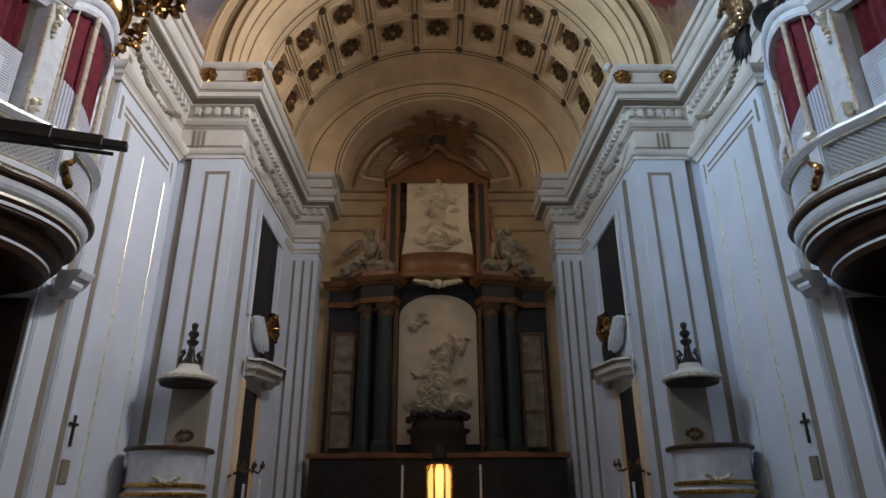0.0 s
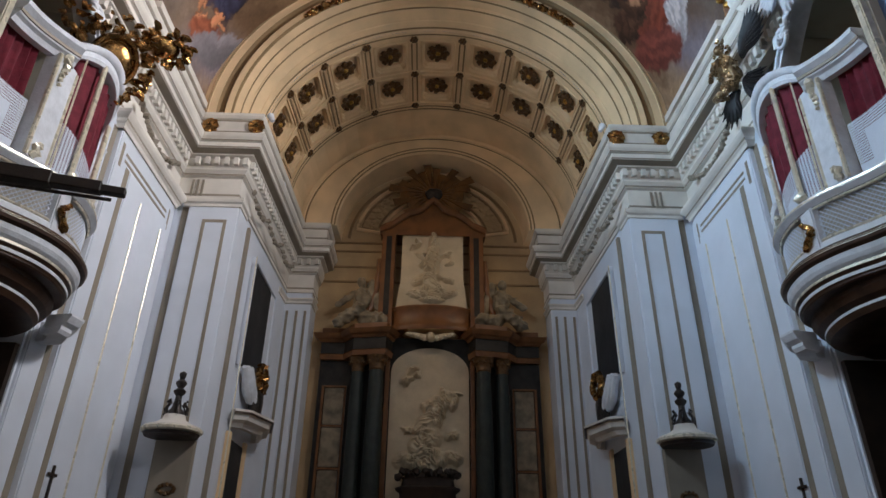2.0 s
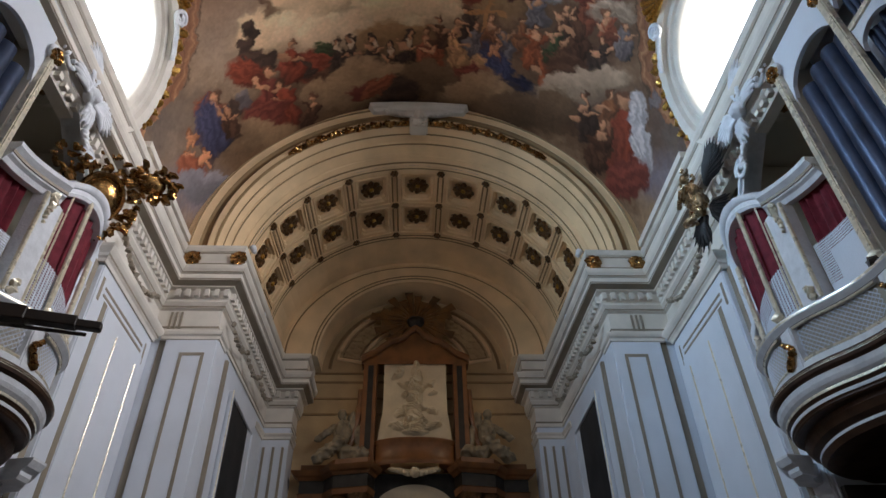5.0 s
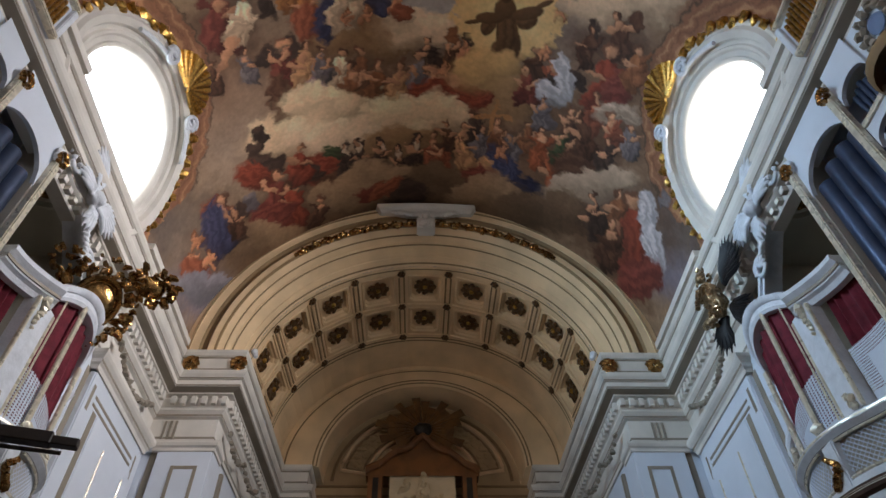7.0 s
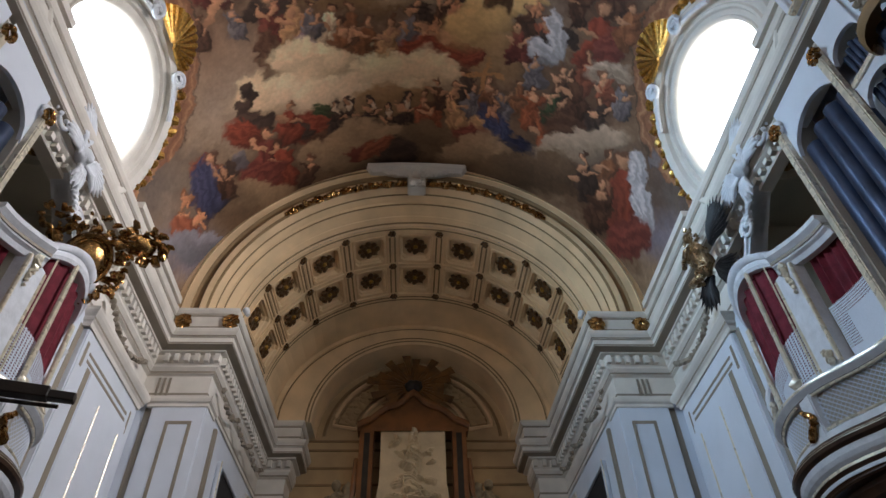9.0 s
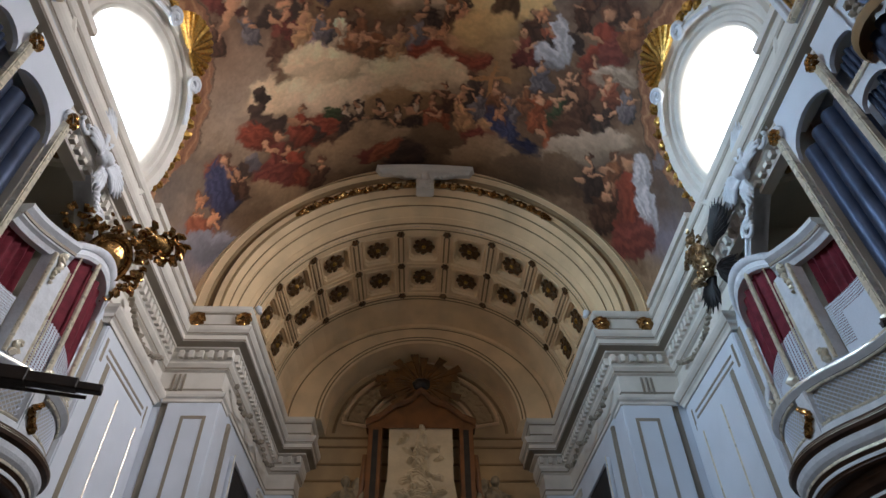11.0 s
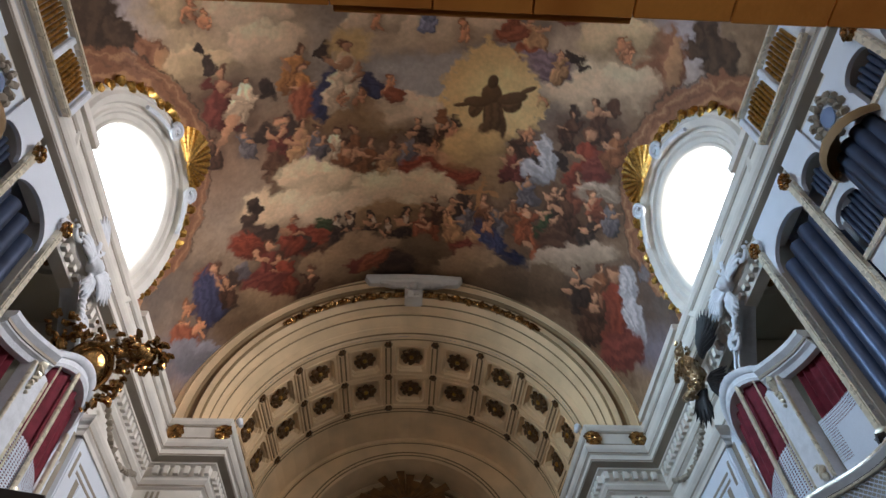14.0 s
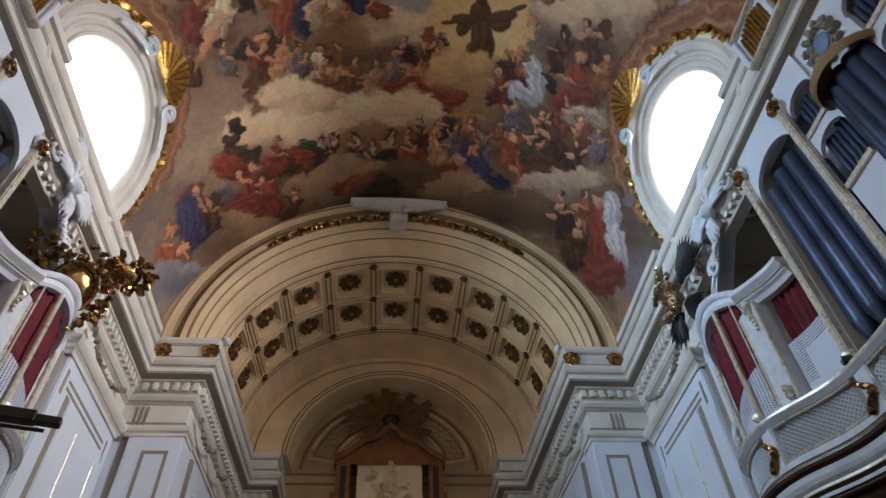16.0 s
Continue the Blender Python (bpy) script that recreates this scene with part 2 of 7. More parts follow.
class Fresco:
    """A painting on a canvas of (across the vault, along the nave), worked from broad tones to small draped shapes.
    at() sets a local frame: its place, its two scales, its turn and its lean; the strokes are drawn in that frame, b downwards."""

    def __init__(self, seed=4):
        self.rng = np.random.default_rng(seed)
        self.ny, self.nu = int((FY1 - FY0) / PIX) + 1, int(2 * HALFLEN / PIX) + 1
        self.y = np.linspace(FY0, FY1, self.ny)
        self.u = np.linspace(-HALFLEN, HALFLEN, self.nu)
        self.ragged = 0.6 * self.cloudy(70) + 0.4 * self.cloudy(190)
        self.tone = 0.6 * self.cloudy(16) + 0.5 * self.cloudy(45) + 0.35 * self.cloudy(130)
        t = np.clip(0.5 + 0.5 * self.tone, 0, 1)[..., None]
        self.c = (1 - t) * self.pigment("dusk") + t * self.pigment("haze")

    @staticmethod
    def pigment(name):
        h = PIGMENT[name]
        v = np.array([int(h[i:i + 2], 16) / 255 for i in (0, 2, 4)])
        return np.where(v < 0.04045, v / 12.92, ((v + 0.055) / 1.055) ** 2.4) * np.array(PAINT_GAIN)

    def cloudy(self, cells):
        g = self.rng.normal(0, 0.6, (cells + 1, cells + 1))
        a, b = np.linspace(0, cells, self.ny), np.linspace(0, cells, self.nu)
        ia, ib = np.minimum(a.astype(int), cells - 1), np.minimum(b.astype(int), cells - 1)
        fa, fb = (a - ia)[:, None], (b - ib)[None, :]
        fa, fb = fa * fa * (3 - 2 * fa), fb * fb * (3 - 2 * fb)
        q = lambda p, r: g[np.ix_(ia + p, ib + r)]
        return q(0, 0) * (1 - fa) * (1 - fb) + q(1, 0) * fa * (1 - fb) + q(0, 1) * (1 - fa) * fb + q(1, 1) * fa * fb

    def at(self, u, y, su, sy, turn=0.0, lean=0.0):
        c, s = math.cos(turn), math.sin(turn)
        self.o = (u, y)
        self.m = np.array(((su * c, sy * (lean * c - s)), (su * s, sy * (c + lean * s))))
        return self

    def oval(self, a, b, ra, rb, col, turn=0.0, soft=0.12, shade=0.6, folds=0, top=1.0, wob=0.22):
        """One oval patch: lit from the upper left, ragged at its edge, with soft folds along its length."""
        col = self.pigment(col) if isinstance(col, str) else col
        ca, sa = math.cos(turn), math.sin(turn)
        k = 1.25 + soft
        ea, eb = k * math.hypot(ra * ca, rb * sa), k * math.hypot(ra * sa, rb * ca)
        cu, cy = self.m @ (a, b) + self.o
        du_, dy_ = abs(self.m) @ (ea, eb)
        i0, i1 = np.searchsorted(self.y, (cy - dy_, cy + dy_))
        j0, j1 = np.searchsorted(self.u, (cu - du_, cu + du_))
        if i1 <= i0 or j1 <= j0:
            return self
        inv = np.linalg.inv(self.m)
        du, dy = self.u[None, j0:j1] - cu, self.y[i0:i1, None] - cy
        la, lb = inv[0, 0] * du + inv[0, 1] * dy, inv[1, 0] * du + inv[1, 1] * dy
        p, q = (la * ca + lb * sa) / ra, (-la * sa + lb * ca) / rb
        r = np.sqrt(p * p + q * q) + wob * self.ragged[i0:i1, j0:j1]
        m = np.clip((1 + soft - r) / (2 * soft), 0, 1)[..., None] * top
        lit = 1 + shade * (-0.35 * p * ca - 0.5 * (p * sa + q * ca) - 0.25 * r * r + 0.1)
        if folds:
            # folds run along the longer axis and bend with the form
            w, v = (p, q) if ra < rb else (q, p)
            lit = lit * (1 + 0.24 * np.sin(folds * 2.6 * w + 1.3 * v * v + 2.2 * self.ragged[i0:i1, j0:j1] + a * 7) * (1 - 0.4 * v * v))
        part_ = self.c[i0:i1, j0:j1]
        part_ += m * (np.clip(col * np.clip(lit, 0.25, 1.7)[..., None], 0.006, 0.82) - part_)
        return self

    def cloud(self, aspect, col, n):
        """A bank of rounded puffs with a firm lit upper edge that melts away below."""
        col, rg = self.pigment(col), self.rng
        self.oval(0, 0.25 * aspect, 1.0, 0.8 * aspect, col * 0.8, 0, 0.5, 0.5, 0, 0.75)
        for i in range(n):
            f = (i + 0.5) / n * 2 - 1
            h = math.sqrt(max(0.05, 1 - f * f))
            r = rg.uniform(0.75, 1.25) * (0.34 if n > 5 else 0.45)
            self.oval(0.85 * f, -aspect * (0.62 * h - 0.2) + rg.normal(0, 0.05), r, r * rg.uniform(0.7, 0.95), col * rg.uniform(0.88, 1.06), rg.normal(0, 0.3), 0.16, 0.7, 0, 0.9)
        for i in range(n):
            f, g = rg.uniform(-0.7, 0.7), rg.uniform(-0.1, 0.7)
            self.oval(f, aspect * g, 0.4, 0.28, col * rg.uniform(0.72, 1.0), 0, 0.6, 0.6, 0, 0.5)
        return self

    def wing(self, col, turn):
        col = self.pigment(col)
        for k in range(6):
            t = turn + 0.2 * (k - 2.5)
            L = 0.5 * (1 - 0.07 * k)
            self.oval(0.6 * L * math.sin(t), -0.6 * L * math.cos(t), 0.10, 0.62 * L, col * (0.8 + 0.12 * (k % 3)), t, 0.18, 0.6)
        return self

    def figure(self, cloth, top, lean=0.0, wings=""):
        """A loose draped shape: folds, a few limb strokes and a round top; one unit high."""
        rg, skin, cl = self.rng, self.pigment("skin"), self.pigment(cloth)
        skin = skin * rg.uniform(0.72, 1.12)
        if wings:
            self.wing(wings, -0.9).wing(wings, 0.9)
        self.oval(0.05, 0.08, 0.34, 0.5, "dark", lean * 0.5, 0.5, 0, 0, 0.45)
        self.oval(-0.10 * lean, 0.24, 0.25, 0.32, cl, 0.4 * lean, 0.1, 0.8, 3)
        self.oval(0.16 * rg.choice((-1, 1)), 0.30, 0.15, 0.27, cl * rg.uniform(0.6, 0.85), 0.5 * lean + rg.normal(0, 0.4), 0.12, 0.8, 2)
        self.oval(0.10 * lean, -0.06, 0.17, 0.22, cl * rg.uniform(0.9, 1.25), 0.6 * lean, 0.1, 0.8, 2)
        for e in (-1, 1):
            self.oval(0.15 * lean + e * 0.17, -0.06 + rg.uniform(-0.1, 0.1), 0.05, 0.17, skin if rg.uniform() < 0.6 else cl * 0.8, e * rg.uniform(0.3, 1.4), 0.15, 0.7)
        if rg.uniform() < 0.5:
            self.oval(0.16 * lean, -0.16, 0.10, 0.10, skin, 0, 0.2, 0.7)
        h = 0.26 * lean + rg.normal(0, 0.03)
        if top == "veil":
            self.oval(h, -0.34, 0.13, 0.19, "dark", lean * 0.4, 0.12, 0.4)
            self.oval(h + 0.02, -0.24, 0.08, 0.12, "veil", lean * 0.4, 0.15, 0.5)
        else:
            self.oval(h, -0.385, 0.095, 0.10, self.pigment("umber_cloth") * rg.uniform(0.7, 1.9), 0, 0.15, 0.4)
        return self.oval(h + 0.02 * rg.choice((-1, 1)), -0.345, 0.062, 0.075, skin * 1.05, 0, 0.25, 0.7)

    def putto(self):
        """A small rounded bare shape."""
        rg, skin = self.rng, self.pigment("skin")
        skin = skin * np.array((1.05, 0.92, 0.85)) * rg.uniform(0.8, 1.1)
        self.oval(0.03, 0.05, 0.4, 0.45, "umber_cloth", 0, 0.5, 0, 0, 0.5)
        for x, y, a, b in ((0, 0.02, 0.2, 0.22), (-0.16, 0.24, 0.1, 0.2), (0.14, 0.26, 0.1, 0.2), (0.22, -0.05, 0.06, 0.18)):
            self.oval(x, y, a, b, skin * rg.uniform(0.8, 1.1), rg.normal(0, 0.5), 0.15, 0.9)
        self.oval(0.03, -0.32, 0.15, 0.15, "brown_cloth", 0, 0.15, 0.5)
        return self.oval(0.05, -0.27, 0.11, 0.11, skin, 0, 0.2, 0.8)

    def preacher(self, col):
        """A plain dark robed silhouette with its sleeves held out."""
        col = self.pigment(col)
        for a, b, ra, rb, t, f in ((0.02, 0.24, 0.17, 0.32, -0.12, 3), (-0.09, 0.36, 0.15, 0.17, 0.3, 2), (0.0, 0.05, 0.15, 0.30, 0.0, 3), (-0.02, -0.2, 0.15, 0.14, 0.0, 0), (-0.25, 0.0, 0.10, 0.15, 0.5, 2), (0.27, -0.04, 0.15, 0.12, -0.3, 2),
                                   (-0.24, -0.09, 0.20, 0.075, 0.1, 0), (-0.45, -0.06, 0.13, 0.03, 0.0, 0), (0.28, -0.13, 0.22, 0.085, -0.15, 0), (0.50, -0.24, 0.13, 0.035, -0.35, 0)):
            self.oval(a, b, ra, rb, col, t, 0.08, 0.5, f, 1.0, 0.08)
        return self.oval(0.0, -0.36, 0.075, 0.095, col * 0.8, 0.3, 0.1, 0.5, 0, 1.0, 0.05)

    def ribbon(self, side, yc, k0, k1, col, end):
        """A painted moulding round a window, in the window's own measure, as far as end along the nave."""
        s = HALFLEN - np.abs(self.u)[None, :]
        on = (np.sign(self.u)[None, :] == side) & (self.y[:, None] < end)
        d = np.sqrt(((self.y[:, None] - yc) / WIN_RY) ** 2 + ((s - WIN_S) / WIN_RS) ** 2 + 0.22 * np.abs(((self.y[:, None] - yc) / WIN_RY) * ((s - WIN_S) / WIN_RS)))
        m = (np.clip((d - k0) / 0.03, 0, 1) * np.clip((k1 - d) / 0.03, 0, 1) * on)[..., None]
        self.c += m * (self.pigment(col) - self.c) * 0.9

    def paint(self):
        a = self.at
        # broad tones
        a(-2.10, 7.93, 7.16, 7.44, 0.12, 0.10).oval(0, 0, 1, 0.50, "haze", 0.00, 0.7, 0, 0, 0.60)
        a(0.22, 6.94, 3.78, 3.95, -0.08, -0.03).oval(0, 0, 1, 0.48, "sky", 0.00, 0.7, 0, 0, 0.90)
        a(-7.75, 4.39, 0.89, 0.69, 0.24, -0.01).oval(0, 0, 1, 1.20, "blue_sky", 0.00, 0.7, 0, 0, 0.95)
        a(7.12, 4.47, 0.70, 0.56, -0.31, 0.02).oval(0, 0, 1, 1.50, "blue_sky", 0.00, 0.7, 0, 0, 0.95)
        a(-6.19, 4.88, 1.35, 1.16, 0.21, 0.04).oval(0, 0, 1, 0.90, "gold_cloud", 0.00, 0.7, 0, 0, 0.80)
        a(-4.72, 5.43, 1.40, 1.27, 0.17, 0.07).oval(0, 0, 1, 0.80, "warm_cloud", 0.00, 0.7, 0, 0, 0.70)
        a(-3.79, 7.82, 2.05, 2.01, 0.22, 0.15).oval(0, 0, 1, 0.50, "haze", 0.00, 0.7, 0, 0, 0.70)
        a(5.07, 5.75, 1.65, 1.45, -0.30, -0.07).oval(0, 0, 1, 0.60, "warm_cloud", 0.00, 0.7, 0, 0, 0.80)
        a(4.39, 6.59, 1.02, 0.93, -0.30, -0.11).oval(0, 0, 1, 0.60, "sky", 0.00, 0.7, 0, 0, 0.60)
        a(5.11, 7.50, 1.96, 1.74, -0.37, -0.15).oval(0, 0, 1, 0.70, "umber", 0.00, 0.7, 0, 0, 0.85)
        a(-5.60, 7.34, 1.52, 1.37, 0.30, 0.17).oval(0, 0, 1, 0.90, "umber", 0.00, 0.7, 0, 0, 0.70)
        a(-1.77, 9.27, 3.37, 3.65, 0.12, 0.12).oval(0, 0, 1, 0.30, "brown", 0.00, 0.7, 0, 0, 0.75)
        a(-6.13, 9.86, 1.35, 1.16, 0.45, 0.31).oval(0, 0, 1, 1.40, "pale_grey", 0.00, 0.7, 0, 0, 0.85)
        a(-6.10, 8.47, 0.72, 0.63, 0.38, 0.24).oval(0, 0, 1, 1.60, "brown", 0.00, 0.7, 0, 0, 0.50)
        a(5.02, 10.73, 2.68, 2.38, -0.48, -0.29).oval(0, 0, 1, 0.60, "umber", 0.00, 0.7, 0, 0, 0.85)
        a(1.21, 11.50, 3.25, 3.69, -0.20, -0.13).oval(0, 0, 1, 0.35, "brown", 0.00, 0.7, 0, 0, 0.70)
        a(-2.20, 14.12, 5.38, 6.23, 0.26, 0.25).oval(0, 0, 1, 0.20, "dusk", 0.00, 0.7, 0, 0, 0.90)
        a(-4.25, 14.44, 4.28, 4.17, 0.47, 0.42).oval(0, 0, 1, 0.22, "dusk", 0.00, 0.7, 0, 0, 0.90)
        a(4.43, 13.26, 4.53, 4.14, -0.51, -0.36).oval(0, 0, 1, 0.22, "dusk", 0.00, 0.7, 0, 0, 0.90)
        a(2.76, 13.35, 2.77, 2.92, -0.38, -0.28).oval(0, 0, 1, 0.30, "dusk", 0.00, 0.7, 0, 0, 0.70)
        a(-8.74, 11.17, 1.72, 1.02, 0.68, 0.43).oval(0, 0, 1, 1.10, "slate", 0.00, 0.7, 0, 0, 0.95)
        a(-7.99, 12.79, 1.40, 0.89, 0.70, 0.52).oval(0, 0, 1, 1.20, "pale_grey", 0.00, 0.7, 0, 0, 0.80)
        a(-8.36, 13.87, 1.41, 0.80, 0.77, 0.59).oval(0, 0, 1, 0.90, "dull_blue", 0.00, 0.7, 0, 0, 0.90)
        a(-6.73, 13.81, 1.48, 1.10, 0.65, 0.54).oval(0, 0, 1, 0.80, "dusk", 0.00, 0.7, 0, 0, 0.80)
        a(8.57, 11.14, 1.40, 0.83, -0.71, -0.33).oval(0, 0, 1, 1.40, "slate", 0.00, 0.7, 0, 0, 0.90)
        a(6.70, 12.45, 1.69, 1.24, -0.65, -0.41).oval(0, 0, 1, 0.90, "umber", 0.00, 0.7, 0, 0, 0.85)
        a(7.92, 13.22, 1.64, 1.00, -0.75, -0.45).oval(0, 0, 1, 0.80, "umber", 0.00, 0.7, 0, 0, 0.80)
        a(9.19, 12.19, 1.18, 0.59, -0.79, -0.34).oval(0, 0, 1, 0.90, "dull_blue", 0.00, 0.7, 0, 0, 0.60)
        # painted stone figures and mouldings by the springing
        a(-8.87, 4.21, 0.95, 0.65, 0.28, -0.06).oval(0, 0, 1, 1.30, "stone_dark", 0.17, 0.12, 0.50, 3)
        a(-8.04, 4.61, 0.51, 0.39, 0.27, 0.00).oval(0, 0, 1, 0.80, "stone_dark", 0.35, 0.12, 0.50, 2)
        a(-9.12, 4.91, 0.98, 0.65, 0.34, -0.01).oval(0, 0, 1, 0.50, "stone_dark", 0.00, 0.12, 0.50, 2)
        a(7.78, 4.31, 0.40, 0.31, -0.32, 0.05).oval(0, 0, 1, 2.40, "stone_dark", -0.14, 0.12, 0.50, 3)
        a(7.50, 4.47, 0.34, 0.27, -0.32, 0.03).oval(0, 0, 1, 0.80, "stone_dark", 0.00, 0.12, 0.50, 2)
        a(8.31, 4.50, 0.42, 0.31, -0.35, 0.05).oval(0, 0, 1, 2.00, "stone_dark", 0.00, 0.12, 0.50, 2)
        a(-7.40, 5.16, 0.40, 0.32, 0.28, 0.05).oval(0, 0, 1, 1.20, "terracotta", -0.35, 0.12, 0.50, 2)
        a(6.70, 5.22, 0.65, 0.53, -0.34, -0.03).oval(0, 0, 1, 1.70, "terracotta", 0.24, 0.12, 0.50, 2)
        a(6.98, 5.05, 0.22, 0.18, -0.34, -0.02).oval(0, 0, 1, 3.50, "sandstone", 0.21, 0.12, 0.50, 0)
        a(-7.20, 5.68, 0.19, 0.15, 0.30, 0.08).oval(0, 0, 1, 4.00, "sandstone", -0.21, 0.12, 0.50, 0)
        # cloud banks
        a(-6.32, 4.34, 0.88, 0.74, 0.18, 0.01).cloud(0.60, "gold_cloud", 7)
        a(-4.81, 4.86, 1.21, 1.09, 0.15, 0.04).cloud(0.50, "warm_cloud", 7)
        a(-6.18, 5.76, 0.94, 0.81, 0.25, 0.09).cloud(0.45, "gold_cloud", 7)
        a(-4.28, 5.80, 0.95, 0.88, 0.17, 0.08).cloud(0.60, "warm_cloud", 5)
        a(-0.48, 5.65, 1.42, 1.43, -0.02, 0.01).cloud(0.35, "warm_cloud", 7)
        a(1.25, 5.43, 1.27, 1.25, -0.13, -0.05).cloud(0.40, "warm_cloud", 7)
        a(-1.43, 5.48, 0.79, 0.78, 0.03, 0.03).cloud(0.50, "warm_cloud", 5)
        a(5.17, 6.18, 1.51, 1.33, -0.32, -0.09).cloud(0.45, "warm_cloud", 7)
        a(5.37, 4.93, 0.95, 0.82, -0.27, -0.03).cloud(0.60, "gold_cloud", 5)
        a(-1.76, 8.06, 1.54, 1.62, 0.10, 0.09).cloud(0.45, "tan_cloud", 7)
        a(-0.06, 8.12, 1.02, 1.10, -0.04, -0.00).cloud(0.40, "warm_cloud", 5)
        a(-0.92, 7.67, 0.50, 0.53, 0.03, 0.05).cloud(0.80, "warm_cloud", 4)
        for side in (-1, 1):
            for k0, k1, col in ((1.40, 1.88, "terracotta"), (1.50, 1.60, "sandstone"), (1.66, 1.70, "stone_dark"), (1.74, 1.80, "sandstone"), (1.86, 1.92, "stone_dark")):
                self.ribbon(side, 7.85, k0, k1, col, 10.6)
        # golden disc
        a(2.12, 7.27, 1.47, 1.47, -0.21, -0.10).oval(0, 0, 1, 0.95, "disc", 0.00, 0.06, 0.00, 0)
        a(1.72, 8.82, 1.11, 1.16, -0.21, -0.12).cloud(0.75, "disc_cloud", 6)
        a(2.64, 9.76, 1.13, 1.15, -0.29, -0.17).cloud(0.70, "tan_cloud", 6)
        # upper row
        a(-6.20, 4.55, 0.81, 0.69, 0.19, 0.02).putto()
        a(-5.84, 4.81, 0.68, 0.58, 0.19, 0.04).putto()
        a(-6.10, 5.29, 0.69, 0.59, 0.23, 0.06).wing("dark", 3.49)
        a(-3.69, 6.44, 1.30, 1.25, 0.17, 0.10).figure("ochre", "skin", 0.50)
        a(-3.32, 6.99, 1.33, 1.30, 0.16, 0.11).figure("ochre", "skin", -0.30)
        a(-3.38, 7.48, 0.44, 0.43, 0.18, 0.13).oval(0, 0, 1, 1.30, "rust", 0.17, 0.12, 0.50, 4)
        a(-4.35, 6.55, 1.14, 1.07, 0.20, 0.11).wing("dark", 3.40)
        a(-2.95, 6.23, 0.97, 0.94, 0.12, 0.08).wing("dark", 1.05)
        a(-2.03, 6.08, 0.55, 0.54, 0.07, 0.06).oval(0, 0, 1, 1.00, "disc", 0.00, 0.30, 0.00, 0)
        a(-2.67, 7.25, 0.40, 0.40, 0.14, 0.10).oval(0, 0, 1, 2.20, "blue", 0.38, 0.12, 0.50, 4)
        a(-1.50, 7.20, 0.63, 0.65, 0.07, 0.07).oval(0, 0, 1, 0.42, "blue", 0.44, 0.12, 0.50, 3)
        a(-2.21, 6.80, 1.97, 1.99, 0.10, 0.08).figure("white", "skin", 0.15)
        a(-0.92, 7.23, 0.75, 0.78, 0.03, 0.05).putto()
        a(-1.76, 7.56, 0.57, 0.59, 0.09, 0.08).putto()
        a(-2.26, 7.56, 0.51, 0.52, 0.12, 0.10).putto()
        a(-0.75, 7.49, 0.33, 0.35, 0.02, 0.04).oval(0, 0, 1, 0.70, "rust", 0.00, 0.12, 0.50, 2)
        a(-5.76, 6.74, 1.81, 1.61, 0.28, 0.14).figure("dark_red", "skin", 0.30)
        a(-5.18, 6.91, 1.32, 1.21, 0.26, 0.14).figure("white", "skin", 0.50)
        a(-5.78, 7.68, 0.14, 0.12, 0.33, 0.19).oval(0, 0, 1, 5.00, "skin", 0.49, 0.12, 0.50, 0)
        a(-6.05, 6.15, 0.80, 0.70, 0.27, 0.11).wing("dark", 0.35)
        a(-5.18, 8.12, 1.05, 0.97, 0.31, 0.20).figure("slate_cloth", "skin", -0.20)
        a(-6.30, 8.06, 1.06, 0.91, 0.37, 0.22).figure("umber_cloth", "skin", 0.20)
        a(-1.27, 5.41, 0.63, 0.62, 0.02, 0.03).putto()
        a(0.13, 5.31, 0.78, 0.78, -0.07, -0.02).figure("dull_blue", "skin", 0.40)
        a(1.10, 5.60, 0.72, 0.71, -0.13, -0.05).putto()
        a(2.39, 4.94, 0.95, 0.89, -0.17, -0.04).figure("rust", "skin", 0.30)
        a(3.08, 5.27, 1.28, 1.20, -0.20, -0.06).figure("sand", "skin", -0.30)
        a(2.46, 5.47, 0.52, 0.49, -0.19, -0.06).oval(0, 0, 1, 0.50, "rust", -0.26, 0.12, 0.50, 3)
        a(3.01, 5.91, 0.43, 0.40, -0.22, -0.07).oval(0, 0, 1, 0.80, "rust", 0.70, 0.12, 0.50, 3)
        a(3.54, 6.10, 0.76, 0.71, -0.25, -0.08).oval(0, 0, 1, 0.60, "lilac", 0.26, 0.12, 0.50, 5)
        a(3.86, 6.02, 0.83, 0.77, -0.26, -0.08).figure("sand", "skin", 0.60)
        a(4.03, 5.58, 0.98, 0.89, -0.25, -0.07).wing("dark", 2.44)
        a(4.34, 5.89, 0.66, 0.60, -0.27, -0.08).wing("dark", 2.09)
        a(4.03, 4.69, 0.41, 0.37, -0.22, -0.03).oval(0, 0, 1, 0.60, "rust", 0.00, 0.12, 0.50, 3)
        a(5.48, 5.04, 0.73, 0.63, -0.28, -0.04).putto()
        a(5.78, 5.24, 0.58, 0.50, -0.30, -0.05).putto()
        a(3.53, 7.09, 0.45, 0.43, -0.28, -0.12).putto()
        # middle row
        a(-4.26, 8.40, 1.49, 1.44, 0.27, 0.18).figure("dark_red", "skin", 0.10, "dark")
        a(-3.58, 8.66, 1.50, 1.50, 0.23, 0.17).figure("sand", "skin", -0.20)
        a(-4.44, 9.43, 0.44, 0.43, 0.32, 0.23).oval(0, 0, 1, 1.90, "umber_cloth", -0.17, 0.12, 0.50, 4)
        a(-3.18, 9.31, 0.40, 0.41, 0.23, 0.18).oval(0, 0, 1, 1.00, "lilac", 0.35, 0.12, 0.50, 3)
        a(-2.64, 8.95, 1.24, 1.29, 0.18, 0.15).figure("white", "skin", 0.30)
